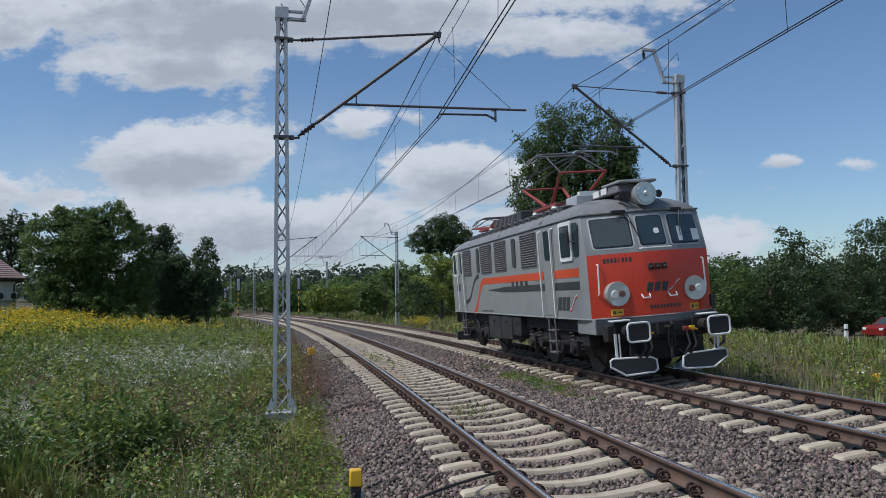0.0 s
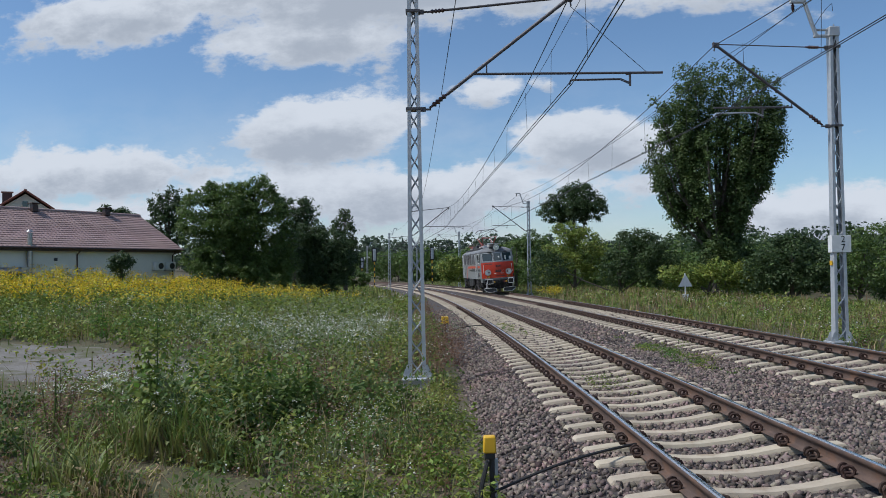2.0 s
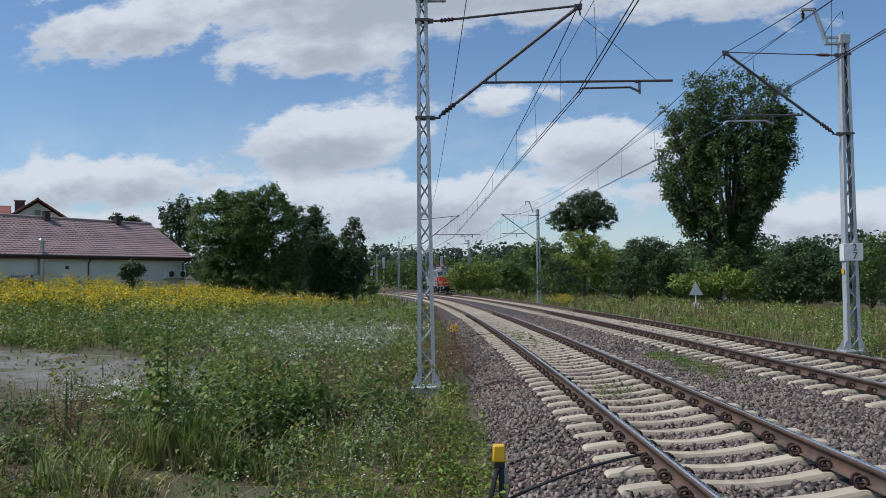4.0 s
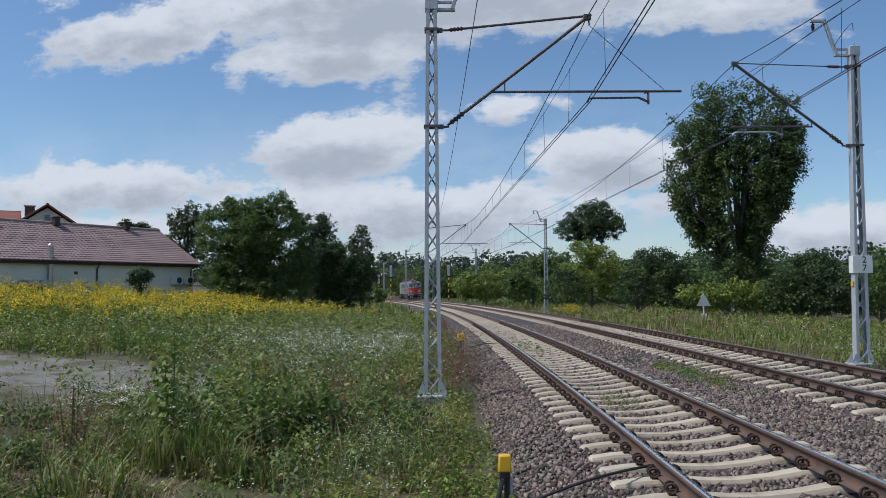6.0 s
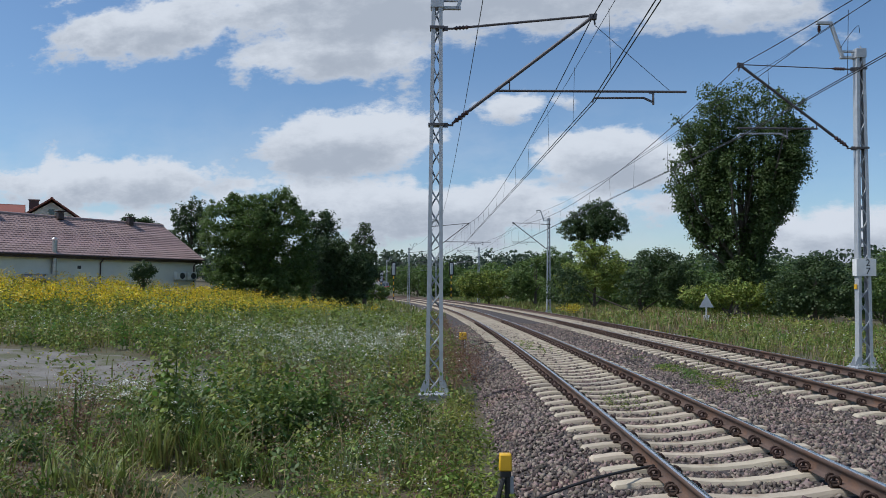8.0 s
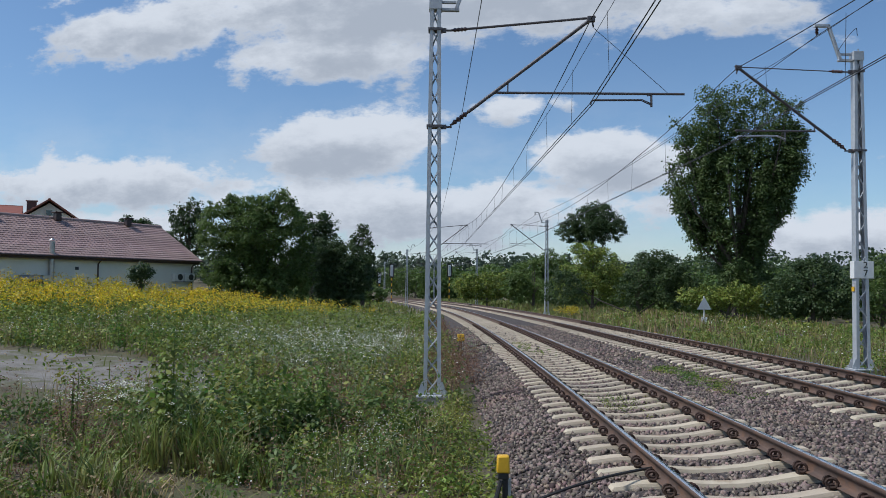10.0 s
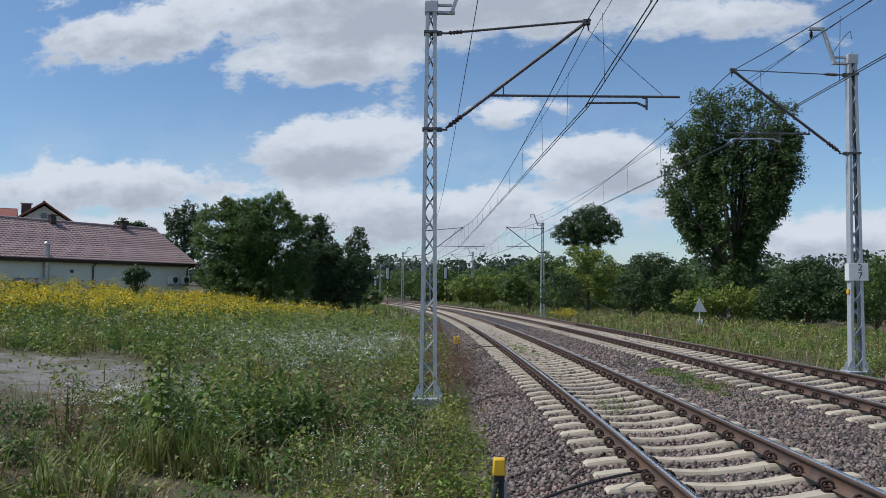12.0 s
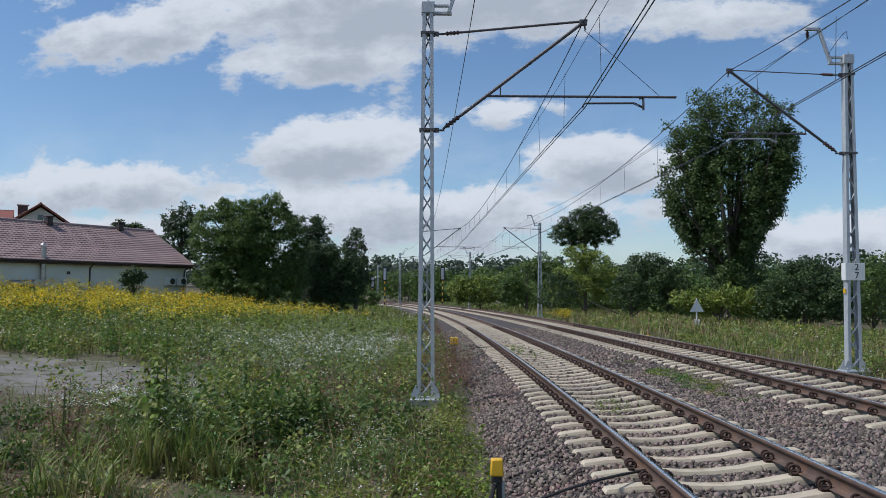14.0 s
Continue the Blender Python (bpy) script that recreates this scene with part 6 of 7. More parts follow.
def far_wood(name, label, mat, d0, d1, az0, az1, top, m, n, leaf, seed, slim=0.62):
    """A belt of woodland: crowns side by side along an arc with an uneven skyline."""
    rng = np.random.RandomState(seed)
    az, d = np.radians(np.linspace(az0, az1, m) + rng.uniform(-1, 1, m)), rng.uniform(d0, d1, m)
    x, y = np.sin(az) * d, np.cos(az) * d
    s, off = nearest(x, y)
    keep = (off < -9) | (off > 13)
    x, y, az = x[keep], y[keep], az[keep]
    g = ground_z(x, y)
    k = np.degrees(az)
    sky = top * (0.80 + 0.08 * np.sin(k * 0.9 + seed) + 0.07 * np.sin(k * 2.3) + 0.13 * rng.normal(size=len(x)).clip(-1.2, 1.2))
    rz = (sky - g) / 2
    per = n // len(x)
    c, r = [], []
    for i in range(len(x)):
        # sprays over each crown's skin
        e = rng.normal(size=(14, 3))
        e /= np.linalg.norm(e, axis=1)[:, None]
        w = rz[i] * slim * rng.uniform(0.8, 1.3)
        c.append(np.array([[x[i], y[i], g[i] + rz[i]]]) + e * np.array([[w, w, rz[i] * 0.86]]))
        r += [0.42 * w] * 14
    v, f = sprays(np.concatenate(c), np.array(r), np.array(r) * 0.9, max(4, per // 14), leaf, 0.8, ragged=0.06)
    tagged(bulk(name, v, f, mat), label, "woodland", kind="stuff")


# the ridge's haze comes from its leaf colour alone
far_wood("far_wood", "hazy dark green wooded ridge on the horizon", L_FAR_HAZE, 330, 420, -46, 36, 18.0, 240, 80000, 1.5, 1, 0.8)
far_wood("line_wood", "green thicket along the far curve of the line", L_MID, 205, 265, -24, 8, 8.4, 110, 56000, 0.8, 2, 1.1)
far_wood("field_wood", "dark hedge of trees beyond the right-hand field", L_DARK, 95, 150, 6, 34, 5.8, 80, 46000, 0.44, 3, 1.1)
far_wood("wood_edge", "mixed green thicket between the bushes", L_MID, 84, 120, -6, 14, 3.9, 80, 46000, 0.36, 4, 1.1)


MAST_FOOT = (-3.28, 15.66)


def on_ground(x, y):
    return np.stack([x, y, ground_z(x, y)], 1)


def scatter(s0, s1, o0, o1, n, bare=True):
    """Points on the ground in a strip beside the line, none on the lot or the trodden soil."""
    p = on_line(RNG.uniform(s0, s1, n), RNG.uniform(o0, o1, n), 0)
    p[:, 2] = ground_z(p[:, 0], p[:, 1])
    lot = in_lot(p[:, 0], p[:, 1], 1.0 + 0.4 * (patch(p, 6.1) - 0.5) + 0.06 * RNG.normal(size=n))
    # trodden ground at the mast's foot
    q = np.array(MAST_FOOT)
    w = np.array([-np.sin(0.195), np.cos(0.195)])
    a, b = (p[:, :2] - q) @ w, (p[:, :2] - q) @ np.array([w[1], -w[0]])
    lot |= (a > -1.9) & (a < 0.4) & (b > -0.7) & (b < 0.25)
    if bare:
        lot |= ((p[:, 0] + 3.9) / 0.9) ** 2 + ((p[:, 1] - 7.8) / 0.5) ** 2 < 1
    return p[~lot | (RNG.uniform(0, 1, len(p)) < 0.03)]


def blob(x, y, sx, sy, n):
    """Points on the ground in one stand of plants."""
    return on_ground(RNG.normal(x, sx, n), RNG.normal(y, sy, n))


def patch(p, a=0.0):
    """A smooth field over the ground from 0 to 1, for stands of one plant."""
    x, y = p[:, 0], p[:, 1]
    k = np.sin(x * 0.83 + 0.6 * np.sin(y * 0.7 + a) + a) + np.sin(y * 0.67 + 1.7 * a + 0.8 * np.sin(x * 0.9)) + 0.7 * np.sin(x * 2.1 - y * 1.6 + 2.3 * a) + 0.5 * np.sin(x * 4.3 + y * 3.1 + a)
    return 0.5 + k / 6.0


def stand(p, a, keep=0.5):
    """Only those points that lie in the stand a."""
    return p[patch(p, a) + RNG.normal(size=len(p)) * 0.07 > 1 - keep]


def mounds(p, r, h, k, leaf, aspect=0.5, ragged=0.2):
    """Bushy weeds: domes of leaves that hide their own stems."""
    n = len(p)
    j = RNG.uniform(0.6, 1.4, n)
    rr, hh = r * j, h * j * RNG.uniform(0.75, 1.25, n)
    return sprays(p + np.stack([np.zeros(n), np.zeros(n), hh * 0.12], 1), rr, hh * 0.88, k, leaf, aspect, -0.05, 0.6, ragged)


def plants(p, h, count, leaf, spread, low=0.05, flat=0.55, aspect=0.55):
    """Leafy stalks: count leaves up each stem."""
    n = len(p)
    hh = np.broadcast_to(h, n) * RNG.uniform(0.6, 1.25, n)
    w = np.repeat(np.arange(n), count)
    f = RNG.uniform(low, 1.0, len(w))
    a = RNG.uniform(0, 2 * math.pi, len(w))
    r = spread * RNG.uniform(0.2, 1.0, len(w)) * (1.15 - 0.75 * f)
    lean = RNG.normal(size=(n, 2)) * 0.12
    c = p[w] + np.stack([np.cos(a) * r + lean[w, 0] * f * hh[w], np.sin(a) * r + lean[w, 1] * f * hh[w], f * hh[w]], 1)
    return leaves(c, leaf, aspect, flat)


def heads(p, h, count, size, spread, flat=0.85, tall=0.6):
    """Flower heads in a loose tuft at height h."""
    w = np.repeat(np.arange(len(p)), count)
    hh = np.broadcast_to(h, len(p)) * RNG.uniform(0.7, 1.2, len(p))
    c = p[w] + np.stack([RNG.normal(size=len(w)) * spread, RNG.normal(size=len(w)) * spread, hh[w] + RNG.normal(size=len(w)) * spread * tall], 1)
    return leaves(c, size, 0.9, flat)


def tufts(p, n, h, width, bend=0.9, spread=0.07):
    """Tussocks: n blades arching out of one root."""
    w = np.repeat(np.arange(len(p)), n)
    q = p[w] + np.concatenate([RNG.normal(size=(len(w), 2)) * spread, np.zeros((len(w), 1))], 1)
    return blades(q, h * RNG.uniform(0.7, 1.3, len(p))[w], width, bend)


def stuff(name, pieces, mat, label, category="weeds"):
    v, f = join(pieces)
    tagged(bulk(name, v, f, mat), label, category, kind="stuff")


def meadow():
    near, mid, far = (2.5, 16, -13, -2.75), (14, 34, -17, -2.7), (32, 75, -34, -2.7)
    # grasses: a thin sward, tussocks by the bank's foot
    stuff("meadow_grass", [
        blades(scatter(*near, 1500), 0.30, 0.014, 0.8), blades(scatter(*mid, 3500), 0.34, 0.026), blades(scatter(*far, 8000), 0.40, 0.06),
        tufts(blob(-5.1, 7.6, 0.5, 0.35, 7), 30, 0.48, 0.020), tufts(blob(-4.4, 8.6, 0.5, 0.4, 4), 30, 0.45, 0.020), tufts(blob(-5.3, 9.2, 0.5, 0.4, 10), 34, 0.65, 0.018), tufts(stand(scatter(*near, 150), 2.0, 0.5), 24, 0.45, 0.016),
        blades(scatter(18, 40, -34, -12, 9000), 0.13, 0.045, 0.6), blades(scatter(60, 170, -60, -3.2, 9000), 0.6, 0.13),
        blades(scatter(6, 32, 7.3, 18, 5000), 0.36, 0.022, 0.9), blades(scatter(28, 80, 7.4, 26, 8000), 0.40, 0.05, 0.8), blades(scatter(75, 170, 7.6, 22, 5000), 0.55, 0.13), blades(scatter(-6, 30, 16, 60, 6000), 0.5, 0.07)],
        L_GRASS, "rough green grass beside the line", "grass")
    # leafy weeds, green
    stuff("leafy_weeds", [
        mounds(stand(scatter(*near, 240), 0.0, 0.6), 0.30, 0.40, 120, 0.070, 0.42, 0.3), mounds(stand(scatter(*mid, 420), 0.0, 0.62), 0.42, 0.55, 80, 0.10), mounds(scatter(*far, 420), 0.75, 0.62, 45, 0.20),
        mounds(blob(-5.0, 10.6, 0.6, 0.5, 12), 0.36, 0.85, 230, 0.095, 0.5, 0.25), mounds(blob(-7.8, 16.2, 1.2, 1.2, 22), 0.5, 0.8, 150, 0.09),
        mounds(scatter(9, 17, -3.3, -2.5, 70), 0.2, 0.14, 70, 0.04, 0.45, 0.3), mounds(scatter(4, 15, -9, -2.6, 330), 0.30, 0.17, 70, 0.05, 0.45, 0.3), plants(scatter(*near, 220), 0.62, 26, 0.065, 0.11, 0.05, 0.35, 0.34), plants(scatter(*mid, 420), 0.75, 18, 0.10, 0.16),
        mounds(scatter(8, 36, 7.6, 16, 260), 0.38, 0.42, 70, 0.085), mounds(scatter(34, 90, 7.7, 20, 300), 0.75, 0.5, 40, 0.18), mounds(scatter(62, 150, -48, -4, 300), 1.1, 0.8, 35, 0.30),
        mounds(scatter(22, 44, -26, -10, 200), 0.5, 0.38, 60, 0.12)],
        L_WEED, "tangle of leafy green weeds")
    # fresh yellowish green
    stuff("yellowish_weeds", [
        mounds(scatter(4, 15, -8, -2.6, 120), 0.28, 0.2, 80, 0.05, 0.4, 0.3), mounds(stand(scatter(*near, 150), 3.1, 0.5), 0.28, 0.38, 110, 0.062, 0.4, 0.3), mounds(stand(scatter(*mid, 240), 3.1, 0.5), 0.40, 0.5, 80, 0.09), mounds(scatter(36, 70, -22, -6, 120), 0.7, 0.5, 45, 0.18),
        mounds(blob(-5.2, 12.6, 0.5, 0.4, 6), 0.40, 0.7, 220, 0.07), mounds(blob(-1.8, 8.95, 0.3, 0.3, 14), 0.18, 0.2, 110, 0.05, 0.5), mounds(blob(-9.5, 21.5, 1.6, 1.2, 26), 0.6, 0.75, 90, 0.11),
        mounds(stand(scatter(8, 50, 7.6, 16, 260), 2.2, 0.55), 0.42, 0.4, 60, 0.085), plants(scatter(6, 12, -3.3, -2.3, 60), 0.34, 22, 0.07, 0.10)],
        L_LIGHT, "lush yellowish-green weeds")
    # dark broad-leaved growth: the big thicket on the bank and scattered nettles
    stuff("nettles", [
        mounds(blob(-5.1, 11.2, 0.7, 0.6, 15), 0.42, 0.95, 240, 0.10, 0.55, 0.22), mounds(blob(-4.5, 11.9, 0.6, 0.5, 9), 0.42, 0.9, 230, 0.095, 0.55), mounds(blob(-5.9, 10.3, 0.4, 0.4, 6), 0.36, 0.7, 200, 0.09, 0.5),
        mounds(stand(scatter(*near, 200), 5.2, 0.5), 0.32, 0.46, 120, 0.078, 0.5), mounds(stand(scatter(*mid, 260), 5.2, 0.45), 0.5, 0.6, 90, 0.10), mounds(blob(-11.0, 22.4, 2.4, 0.9, 40), 0.6, 0.62, 80, 0.13)],
        L_MID, "stand of dark green nettles")
    # dry stalks
    stuff("dry_grass", [
        blades(stand(scatter(*near, 900), 4.0, 0.5), 0.60, 0.010, 0.6), tufts(blob(-4.7, 7.1, 0.5, 0.25, 9), 30, 0.36, 0.013), blades(scatter(*mid, 1100), 0.6, 0.018), plants(stand(scatter(6, 30, -13, -2.9, 420), 4.0, 0.5), 0.7, 18, 0.04, 0.09),
        blades(scatter(8, 40, 7.4, 16, 1800), 0.40, 0.018, 0.6), blades(scatter(38, 90, 7.5, 20, 2000), 0.55, 0.05), blades(scatter(34, 75, -30, -3, 2500), 0.6, 0.04), heads(scatter(*near, 260), 0.62, 7, 0.034, 0.03, 0.2, 3.0)],
        L_DRY, "straw-coloured dry grass stalks", "grass")
    # withered docks and sorrel
    stuff("russet_weeds", [
        mounds(blob(-5.9, 16.4, 1.0, 1.3, 24), 0.42, 0.72, 150, 0.055, 0.4, 0.35), mounds(blob(-4.2, 13.0, 0.4, 1.2, 22), 0.32, 0.42, 150, 0.050, 0.4, 0.35), plants(blob(-3.25, 18.2, 0.28, 1.3, 110), 0.95, 60, 0.040, 0.12),
        plants(scatter(20, 60, -3.4, -2.4, 300), 0.8, 30, 0.05, 0.12), mounds(scatter(4, 15, -8, -2.7, 90), 0.28, 0.18, 80, 0.04, 0.4, 0.35), mounds(stand(scatter(*near, 260), 1.1, 0.55), 0.30, 0.36, 110, 0.045, 0.4, 0.4), plants(scatter(*near, 130), 0.6, 34, 0.03, 0.09), plants(blob(-7.0, 9.2, 0.5, 0.5, 30), 0.7, 36, 0.032, 0.10),
        mounds(stand(scatter(*mid, 160), 1.1, 0.5), 0.42, 0.5, 90, 0.065, 0.4, 0.35), mounds(stand(scatter(6, 60, 7.8, 14, 200), 1.1, 0.5), 0.4, 0.40, 60, 0.06)],
        L_RUSSET, "withered reddish-brown dock stalks")
    # silver sagewort on the crest
    stuff("grey_sagewort", [
        mounds(blob(-7.6, 20.5, 1.3, 2.0, 42), 0.46, 0.85, 120, 0.065, 0.4, 0.35), mounds(blob(-7.6, 25.5, 1.2, 2.6, 44), 0.5, 0.85, 90, 0.08, 0.4, 0.35), plants(scatter(18, 48, -10, -4.5, 320), 1.0, 36, 0.055, 0.16, 0.3, 0.4, 0.4), plants(stand(scatter(8, 20, -9, -3.2, 120), 2.7, 0.5), 0.55, 36, 0.045, 0.12), mounds(scatter(44, 62, -9, -3.4, 40), 0.7, 0.7, 60, 0.14)],
        L_SAGE, "silver-grey flowering sagewort")
    # small white daisies and umbels
    stuff("white_flowers", [
        heads(blob(-2.9, 10.6, 0.5, 1.2, 260), 0.40, 4, 0.019, 0.06), heads(stand(scatter(*near, 420), 1.9, 0.45), 0.48, 5, 0.019, 0.05), heads(stand(scatter(*mid, 800), 1.9, 0.5), 0.66, 6, 0.034, 0.08),
        heads(blob(-7.1, 10.2, 0.5, 0.5, 24), 0.62, 26, 0.024, 0.06, 0.92, 0.25), heads(blob(-6.7, 11.2, 0.4, 0.5, 18), 0.75, 26, 0.024, 0.06, 0.92, 0.25), heads(blob(-4.9, 9.4, 0.8, 0.7, 24), 0.8, 12, 0.020, 0.04, 0.92, 0.3), heads(blob(-7.4, 21.5, 1.4, 2.6, 260), 0.95, 9, 0.042, 0.07),
        heads(scatter(40, 75, -28, -3, 350), 0.7, 3, 0.09, 0.2), heads(stand(scatter(10, 60, 7.6, 16, 600), 1.9, 0.5), 0.5, 3, 0.05, 0.10)],
        L_PETAL, "scattered small white flower heads", "flowers")
    # goldenrod before the house
    n = 5600
    x, y = RNG.uniform(-40, -10, n), RNG.uniform(20, 52, n)
    k = (y > 20.5 + (x + 37) * 0.27 + 1.2 * np.sin(x * 0.6)) & (y < 33.5 + (x + 37) * 0.83 + 14) & ~in_lot(x, y, 1.5)
    p = on_ground(x[k], y[k])
    deep = np.clip((p[:, 1] - 20.5 - (p[:, 0] + 37) * 0.27) / 6, 0, 1)
    tall = (0.55 + 0.75 * deep) * (0.75 + 0.5 * patch(p, 1.4)) * (1 - 0.35 * np.clip((p[:, 0] + 31) / 10, 0, 1))
    stuff("goldenrod_leaves", [plants(p, tall, 12, 0.16, 0.22, 0.02), mounds(p[::9], 0.5, 0.8, 45, 0.15)], L_LIGHT, "green goldenrod stalks")
    stuff("field_herbs", [mounds(p[4::8], 0.55, 0.62, 45, 0.13, 0.45, 0.3)], L_LIGHT, "fresh yellow-green herbs before the goldenrod")
    gold = RNG.uniform(0, 1, len(p)) < np.clip(deep ** 1.5 * (1.2 - np.clip(p[:, 0] + 27, 0, 20) * 0.085) * np.clip((patch(p, 3.3) - 0.3) * 4, 0.1, 1.0), 0.0, 1.0)
    stuff("goldenrod_flowers", [heads(p[gold], tall[gold] * 1.04, 24, 0.08, 0.14, 0.3, 1.0)], L_GOLD, "bright yellow goldenrod in flower", "flowers")
    a = on_ground(RNG.uniform(-6.5, -1.5, 300), RNG.uniform(58, 66, 300))
    a = a[nearest(a[:, 0], a[:, 1])[1] > 7.6]
    stuff("yellow_ragwort", [heads(a, 0.75, 8, 0.10, 0.18, 0.4)], L_GOLD, "yellow flowers at the mast's foot", "flowers")
    # low weeds in the ballast
    stuff("ballast_weeds", [
        mounds(on_line(RNG.normal(18.6, 1.5, 70), RNG.normal(2.72, 0.26, 70), -0.31), 0.20, 0.15, 80, 0.045), plants(on_line(RNG.normal(13.6, 0.55, 60), RNG.normal(0.15, 0.3, 60), -0.25), 0.12, 14, 0.03, 0.09),
        plants(on_line(RNG.uniform(24, 30, 60), RNG.normal(0.1, 0.3, 60), -0.26), 0.09, 12, 0.05, 0.1)], L_WEED, "low green weeds growing in the ballast")


meadow()


def tall_plant(name, x, y, h, label, mat, leaf, spread, shoots=1, count=150):
    """A single weed: stems with their leaves set round them, largest below."""
    ob = thing(name, label, "plant", "tall weeds")
    ob.matrix_world = pose(x, y, float(ground_z(x, y)[0]))
    for k in range(shoots):
        a, g = RNG.uniform(0, 2 * math.pi), h * (1 if k == 0 else RNG.uniform(0.6, 0.9))
        dx, dy = (0.0, 0.0) if k == 0 else (spread * math.cos(a), spread * math.sin(a))
        part("stem", Mesh().tube([(dx * 0.3, dy * 0.3, -0.05), (dx * 0.7 + 0.02, dy * 0.7, g * 0.5), (dx, dy + 0.04, g)], [0.015, 0.011, 0.004], 6), L_MID, ob)
        f = RNG.uniform(0.06, 1.02, count)
        w = RNG.uniform(0, 2 * math.pi, count)
        r = spread * RNG.uniform(0.25, 1.0, count) * (1.05 - 0.8 * f)
        p = np.stack([dx * (0.3 + 0.7 * f) + np.cos(w) * r, dy * (0.3 + 0.7 * f) + np.sin(w) * r, f * g], 1)
        v, q = facing(p, np.stack([np.cos(w) * 0.6, np.sin(w) * 0.6, np.full(count, 0.8)], 1), leaf * (1.2 - 0.5 * f), 0.6, 0.3)
        bulk("foliage", v, q, mat).parent = ob


tall_plant("burdock_plant", -5.6, 9.7, 1.62, "tall broad-leaved weed standing above the meadow", L_WEED, 0.115, 0.30, 4, 150)
for x, y, h, mat, label, name in (
        (-5.0, 10.9, 1.35, L_MID, "tall dark green weed in a thicket", "nettle_plant"), (-4.6, 10.3, 1.1, L_MID, "tall dark green weed in a thicket", "nettle_plant"), (-5.4, 11.6, 1.3, L_WEED, "green leafy weed in a thicket", "nettle_plant"),
        (-4.2, 11.7, 1.1, L_WEED, "green leafy weed in a thicket", "nettle_plant"), (-6.9, 9.4, 0.95, L_RUSSET, "dry russet dock stalks in weeds", "dock_plant"), (-7.4, 10.2, 0.9, L_RUSSET, "dry russet dock stalks in weeds", "dock_plant"),
        (-6.4, 15.2, 0.95, L_RUSSET, "dry russet dock stalks in weeds", "dock_plant"), (-5.2, 15.6, 0.9, L_RUSSET, "dry russet dock stalks in weeds", "dock_plant"), (-3.3, 12.6, 0.7, L_RUSSET, "dry russet dock stalks in weeds", "dock_plant"),
        (-6.8, 18.6, 1.1, L_SAGE, "pale sage-green mugwort on the crest", "mugwort_plant"), (-6.0, 20.2, 1.1, L_SAGE, "pale sage-green mugwort on the crest", "mugwort_plant"), (-8.0, 17.3, 1.0, L_SAGE, "pale sage-green mugwort on the crest", "mugwort_plant")):
    tall_plant(name, x, y, h, label, mat, 0.085 if mat in (L_MID, L_WEED) else 0.045, 0.24, 3, 140)


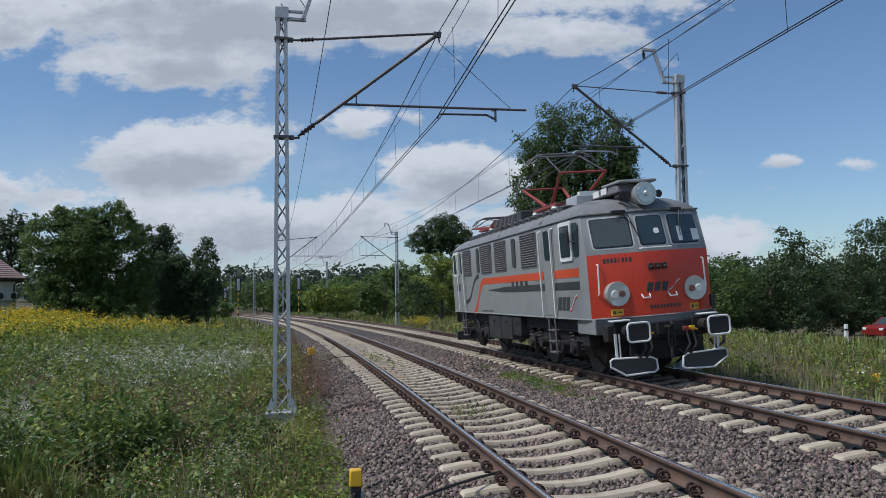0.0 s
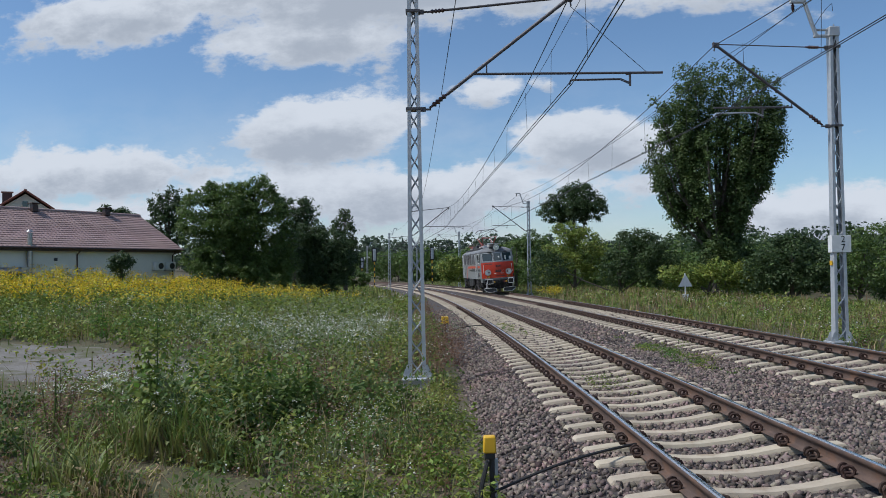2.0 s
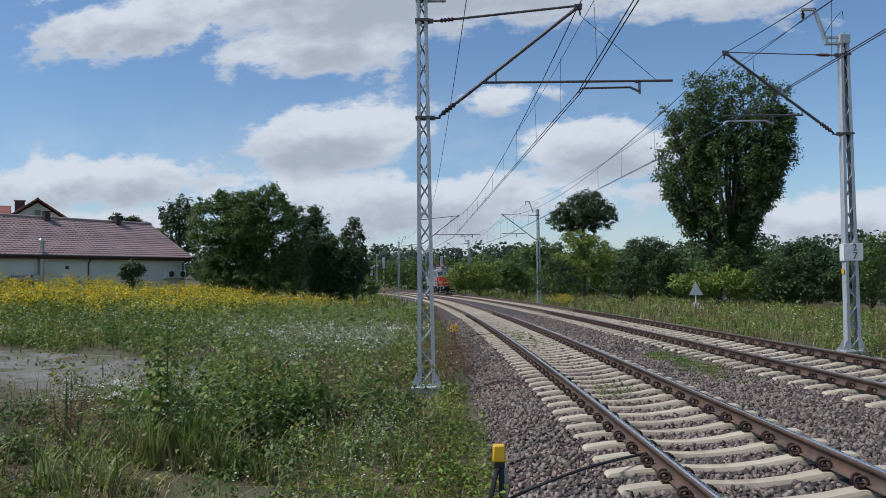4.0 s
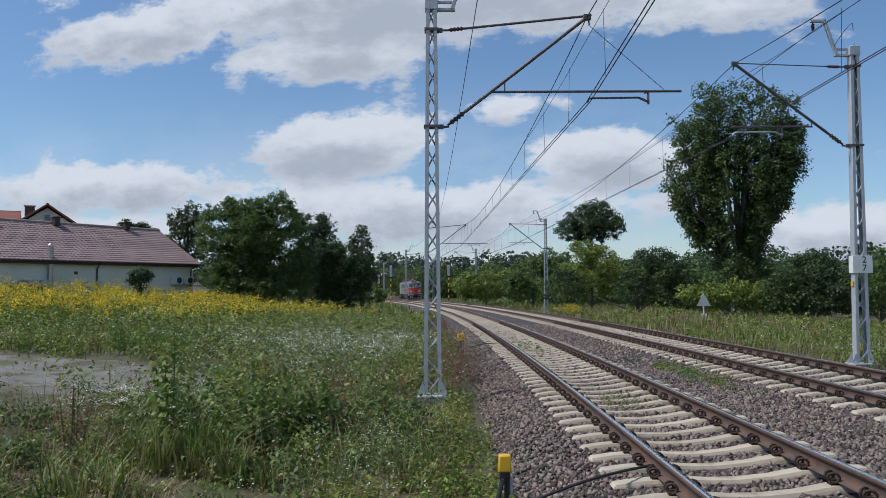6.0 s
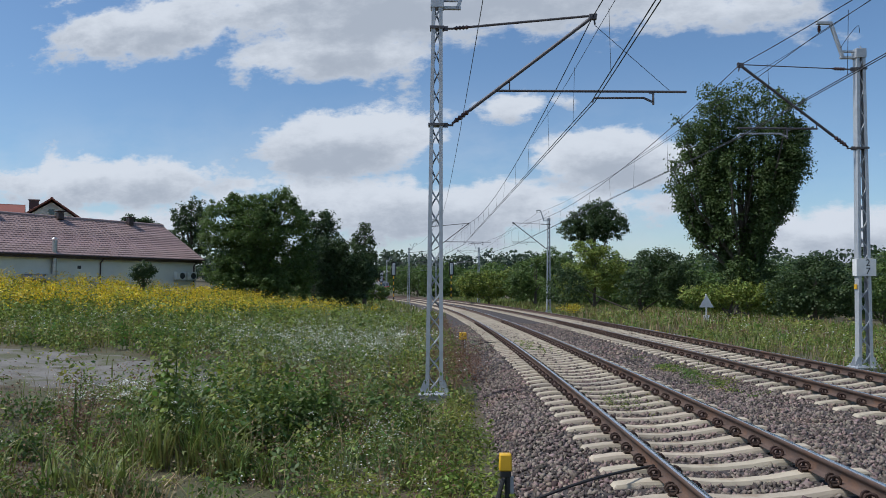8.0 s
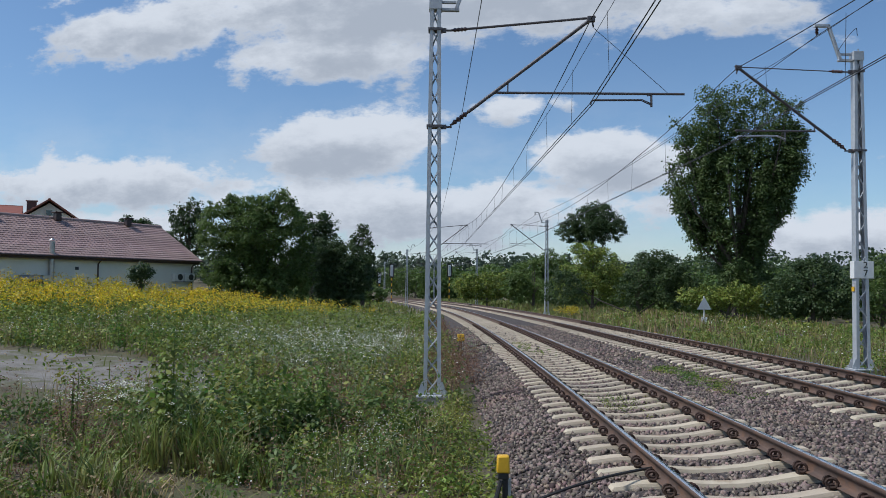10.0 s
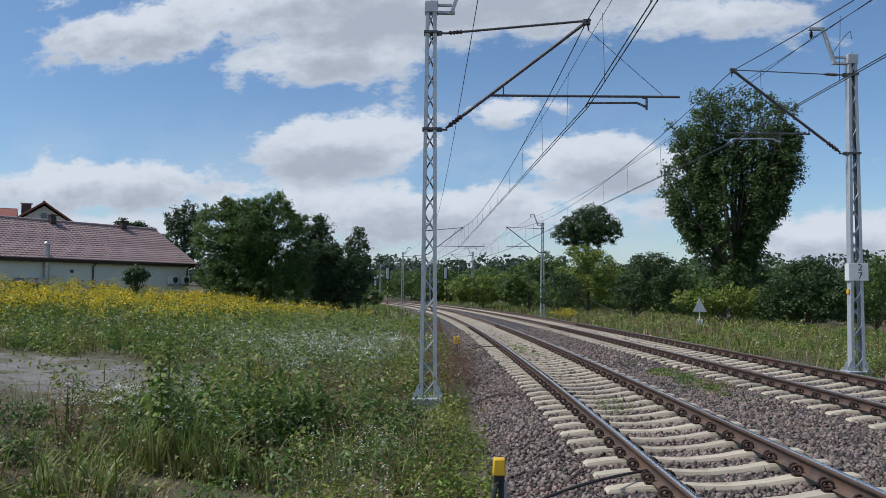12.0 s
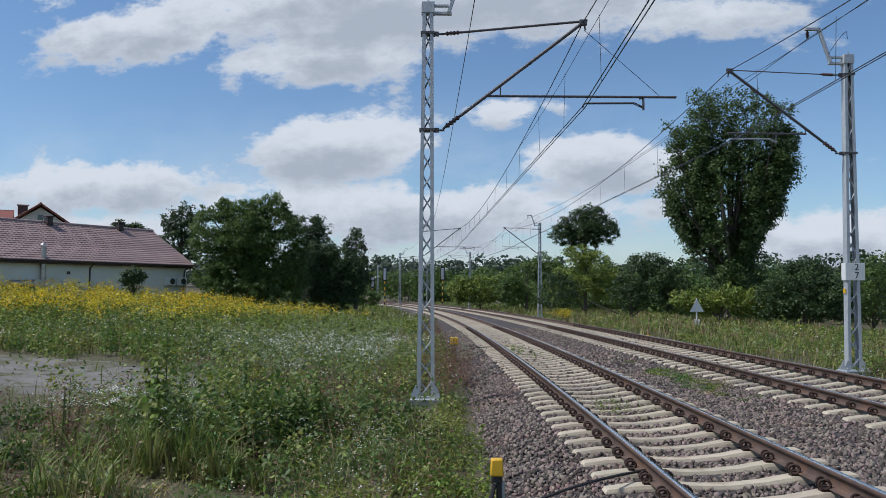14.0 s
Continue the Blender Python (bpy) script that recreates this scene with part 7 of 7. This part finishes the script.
# ---- loose stones of the ballast ----
def stones():
    rng = np.random.RandomState(11)
    cube = np.array([(x, y, z) for x in (-0.8, 0.8) for y in (-0.8, 0.8) for z in (-0.8, 0.8)], float)
    cubef = np.array([(0, 1, 3), (0, 3, 2), (4, 6, 7), (4, 7, 5), (0, 4, 5), (0, 5, 1), (2, 3, 7), (2, 7, 6), (0, 2, 6), (0, 6, 4), (1, 5, 7), (1, 7, 3)])
    octa = np.array([(1, 0, 0), (-1, 0, 0), (0, 1, 0), (0, -1, 0), (0, 0, 1), (0, 0, -1)], float)
    octf = np.array([(0, 2, 4), (2, 1, 4), (1, 3, 4), (3, 0, 4), (2, 0, 5), (1, 2, 5), (3, 1, 5), (0, 3, 5)])
    k = CANT / GAUGE
    for name, s0, s1, n, size, shape, faces in (("ballast_stones", 5.2, 20, 58000, 0.030, cube, cubef), ("far_ballast_stones", 20, 46, 20000, 0.055, octa, octf)):
        s, o = rng.uniform(s0, s1, n), rng.uniform(-2.75, 7.2, n)
        z = cant_z(o) + np.interp(o, BAL_O, BAL_D)
        ok = np.ones(n, bool)
        for c, sh in ((0.0, 0.0), (SPACING, 0.27)):
            ph = np.abs((s - PHASE - sh + PITCH / 2) % PITCH - PITCH / 2)
            ok &= ~((np.abs(o - c) < 1.33) & (ph < 0.10 + size * 0.5))
            for r in (-GAUGE / 2, GAUGE / 2):
                ok &= np.abs(o - c - r) > 0.10
        # the low shoulder thins out into the weeds
        ok &= (o > -2.3) | (rng.uniform(0, 1, n) < 0.45)
        s, o, z = s[ok], o[ok], z[ok]
        p = on_line(s, o, z)
        p[:, 2] += rng.uniform(-0.010, 0.022, len(p))
        m = len(p)
        q = rng.normal(size=(m, 4))
        q /= np.linalg.norm(q, axis=1)[:, None]
        w, x, y, zz = q.T
        rot = np.stack([1 - 2 * (y * y + zz * zz), 2 * (x * y - zz * w), 2 * (x * zz + y * w), 2 * (x * y + zz * w), 1 - 2 * (x * x + zz * zz), 2 * (y * zz - x * w),
                        2 * (x * zz - y * w), 2 * (y * zz + x * w), 1 - 2 * (x * x + y * y)], 1).reshape(m, 3, 3)
        sc = size * rng.uniform(0.65, 1.3, (m, 1)) * rng.uniform(0.32, 1.25, (m, 3))
        v = shape[None] * (1 + rng.uniform(-0.55, 0.30, (m, len(shape), 3))) * sc[:, None, :]
        v = np.einsum("nij,nkj->nki", rot, v) + p[:, None, :]
        f = faces[None] + (np.arange(m) * len(shape))[:, None, None]
        tagged(bulk(name, v.reshape(-1, 3), f.reshape(-1, 3), M_STONE), "loose crushed grey and reddish ballast stones", "ballast", kind="stuff")


stones()


def motions():
    """The locomotive runs off along the far track at a steady 25 m/s; its wheels roll."""
    first, speed = 15.57, 25.09
    lean = pose(0, 0, 0, 0, -math.degrees(CANT / GAUGE), 0)
    rows = []
    for k in range(0, 57):
        t = k * 0.25
        s = first + speed * t
        a, b = Vector(on_line(s, SPACING, RISE)), Vector(on_line(s + 13, SPACING, RISE))
        d = b - a
        rows.append((t, Matrix.Translation(a) @ pose(0, 0, 0, 0, 0, math.degrees(math.atan2(-d.x, d.y))) @ lean))
    walk(LOCO, rows)
    for axle, y in AXLES:
        walk(axle, [(k / FPS, pose(0, y, 0.605, -math.degrees(speed * k / FPS / 0.62))) for k in range(0, 14 * FPS + 1)])


motions()
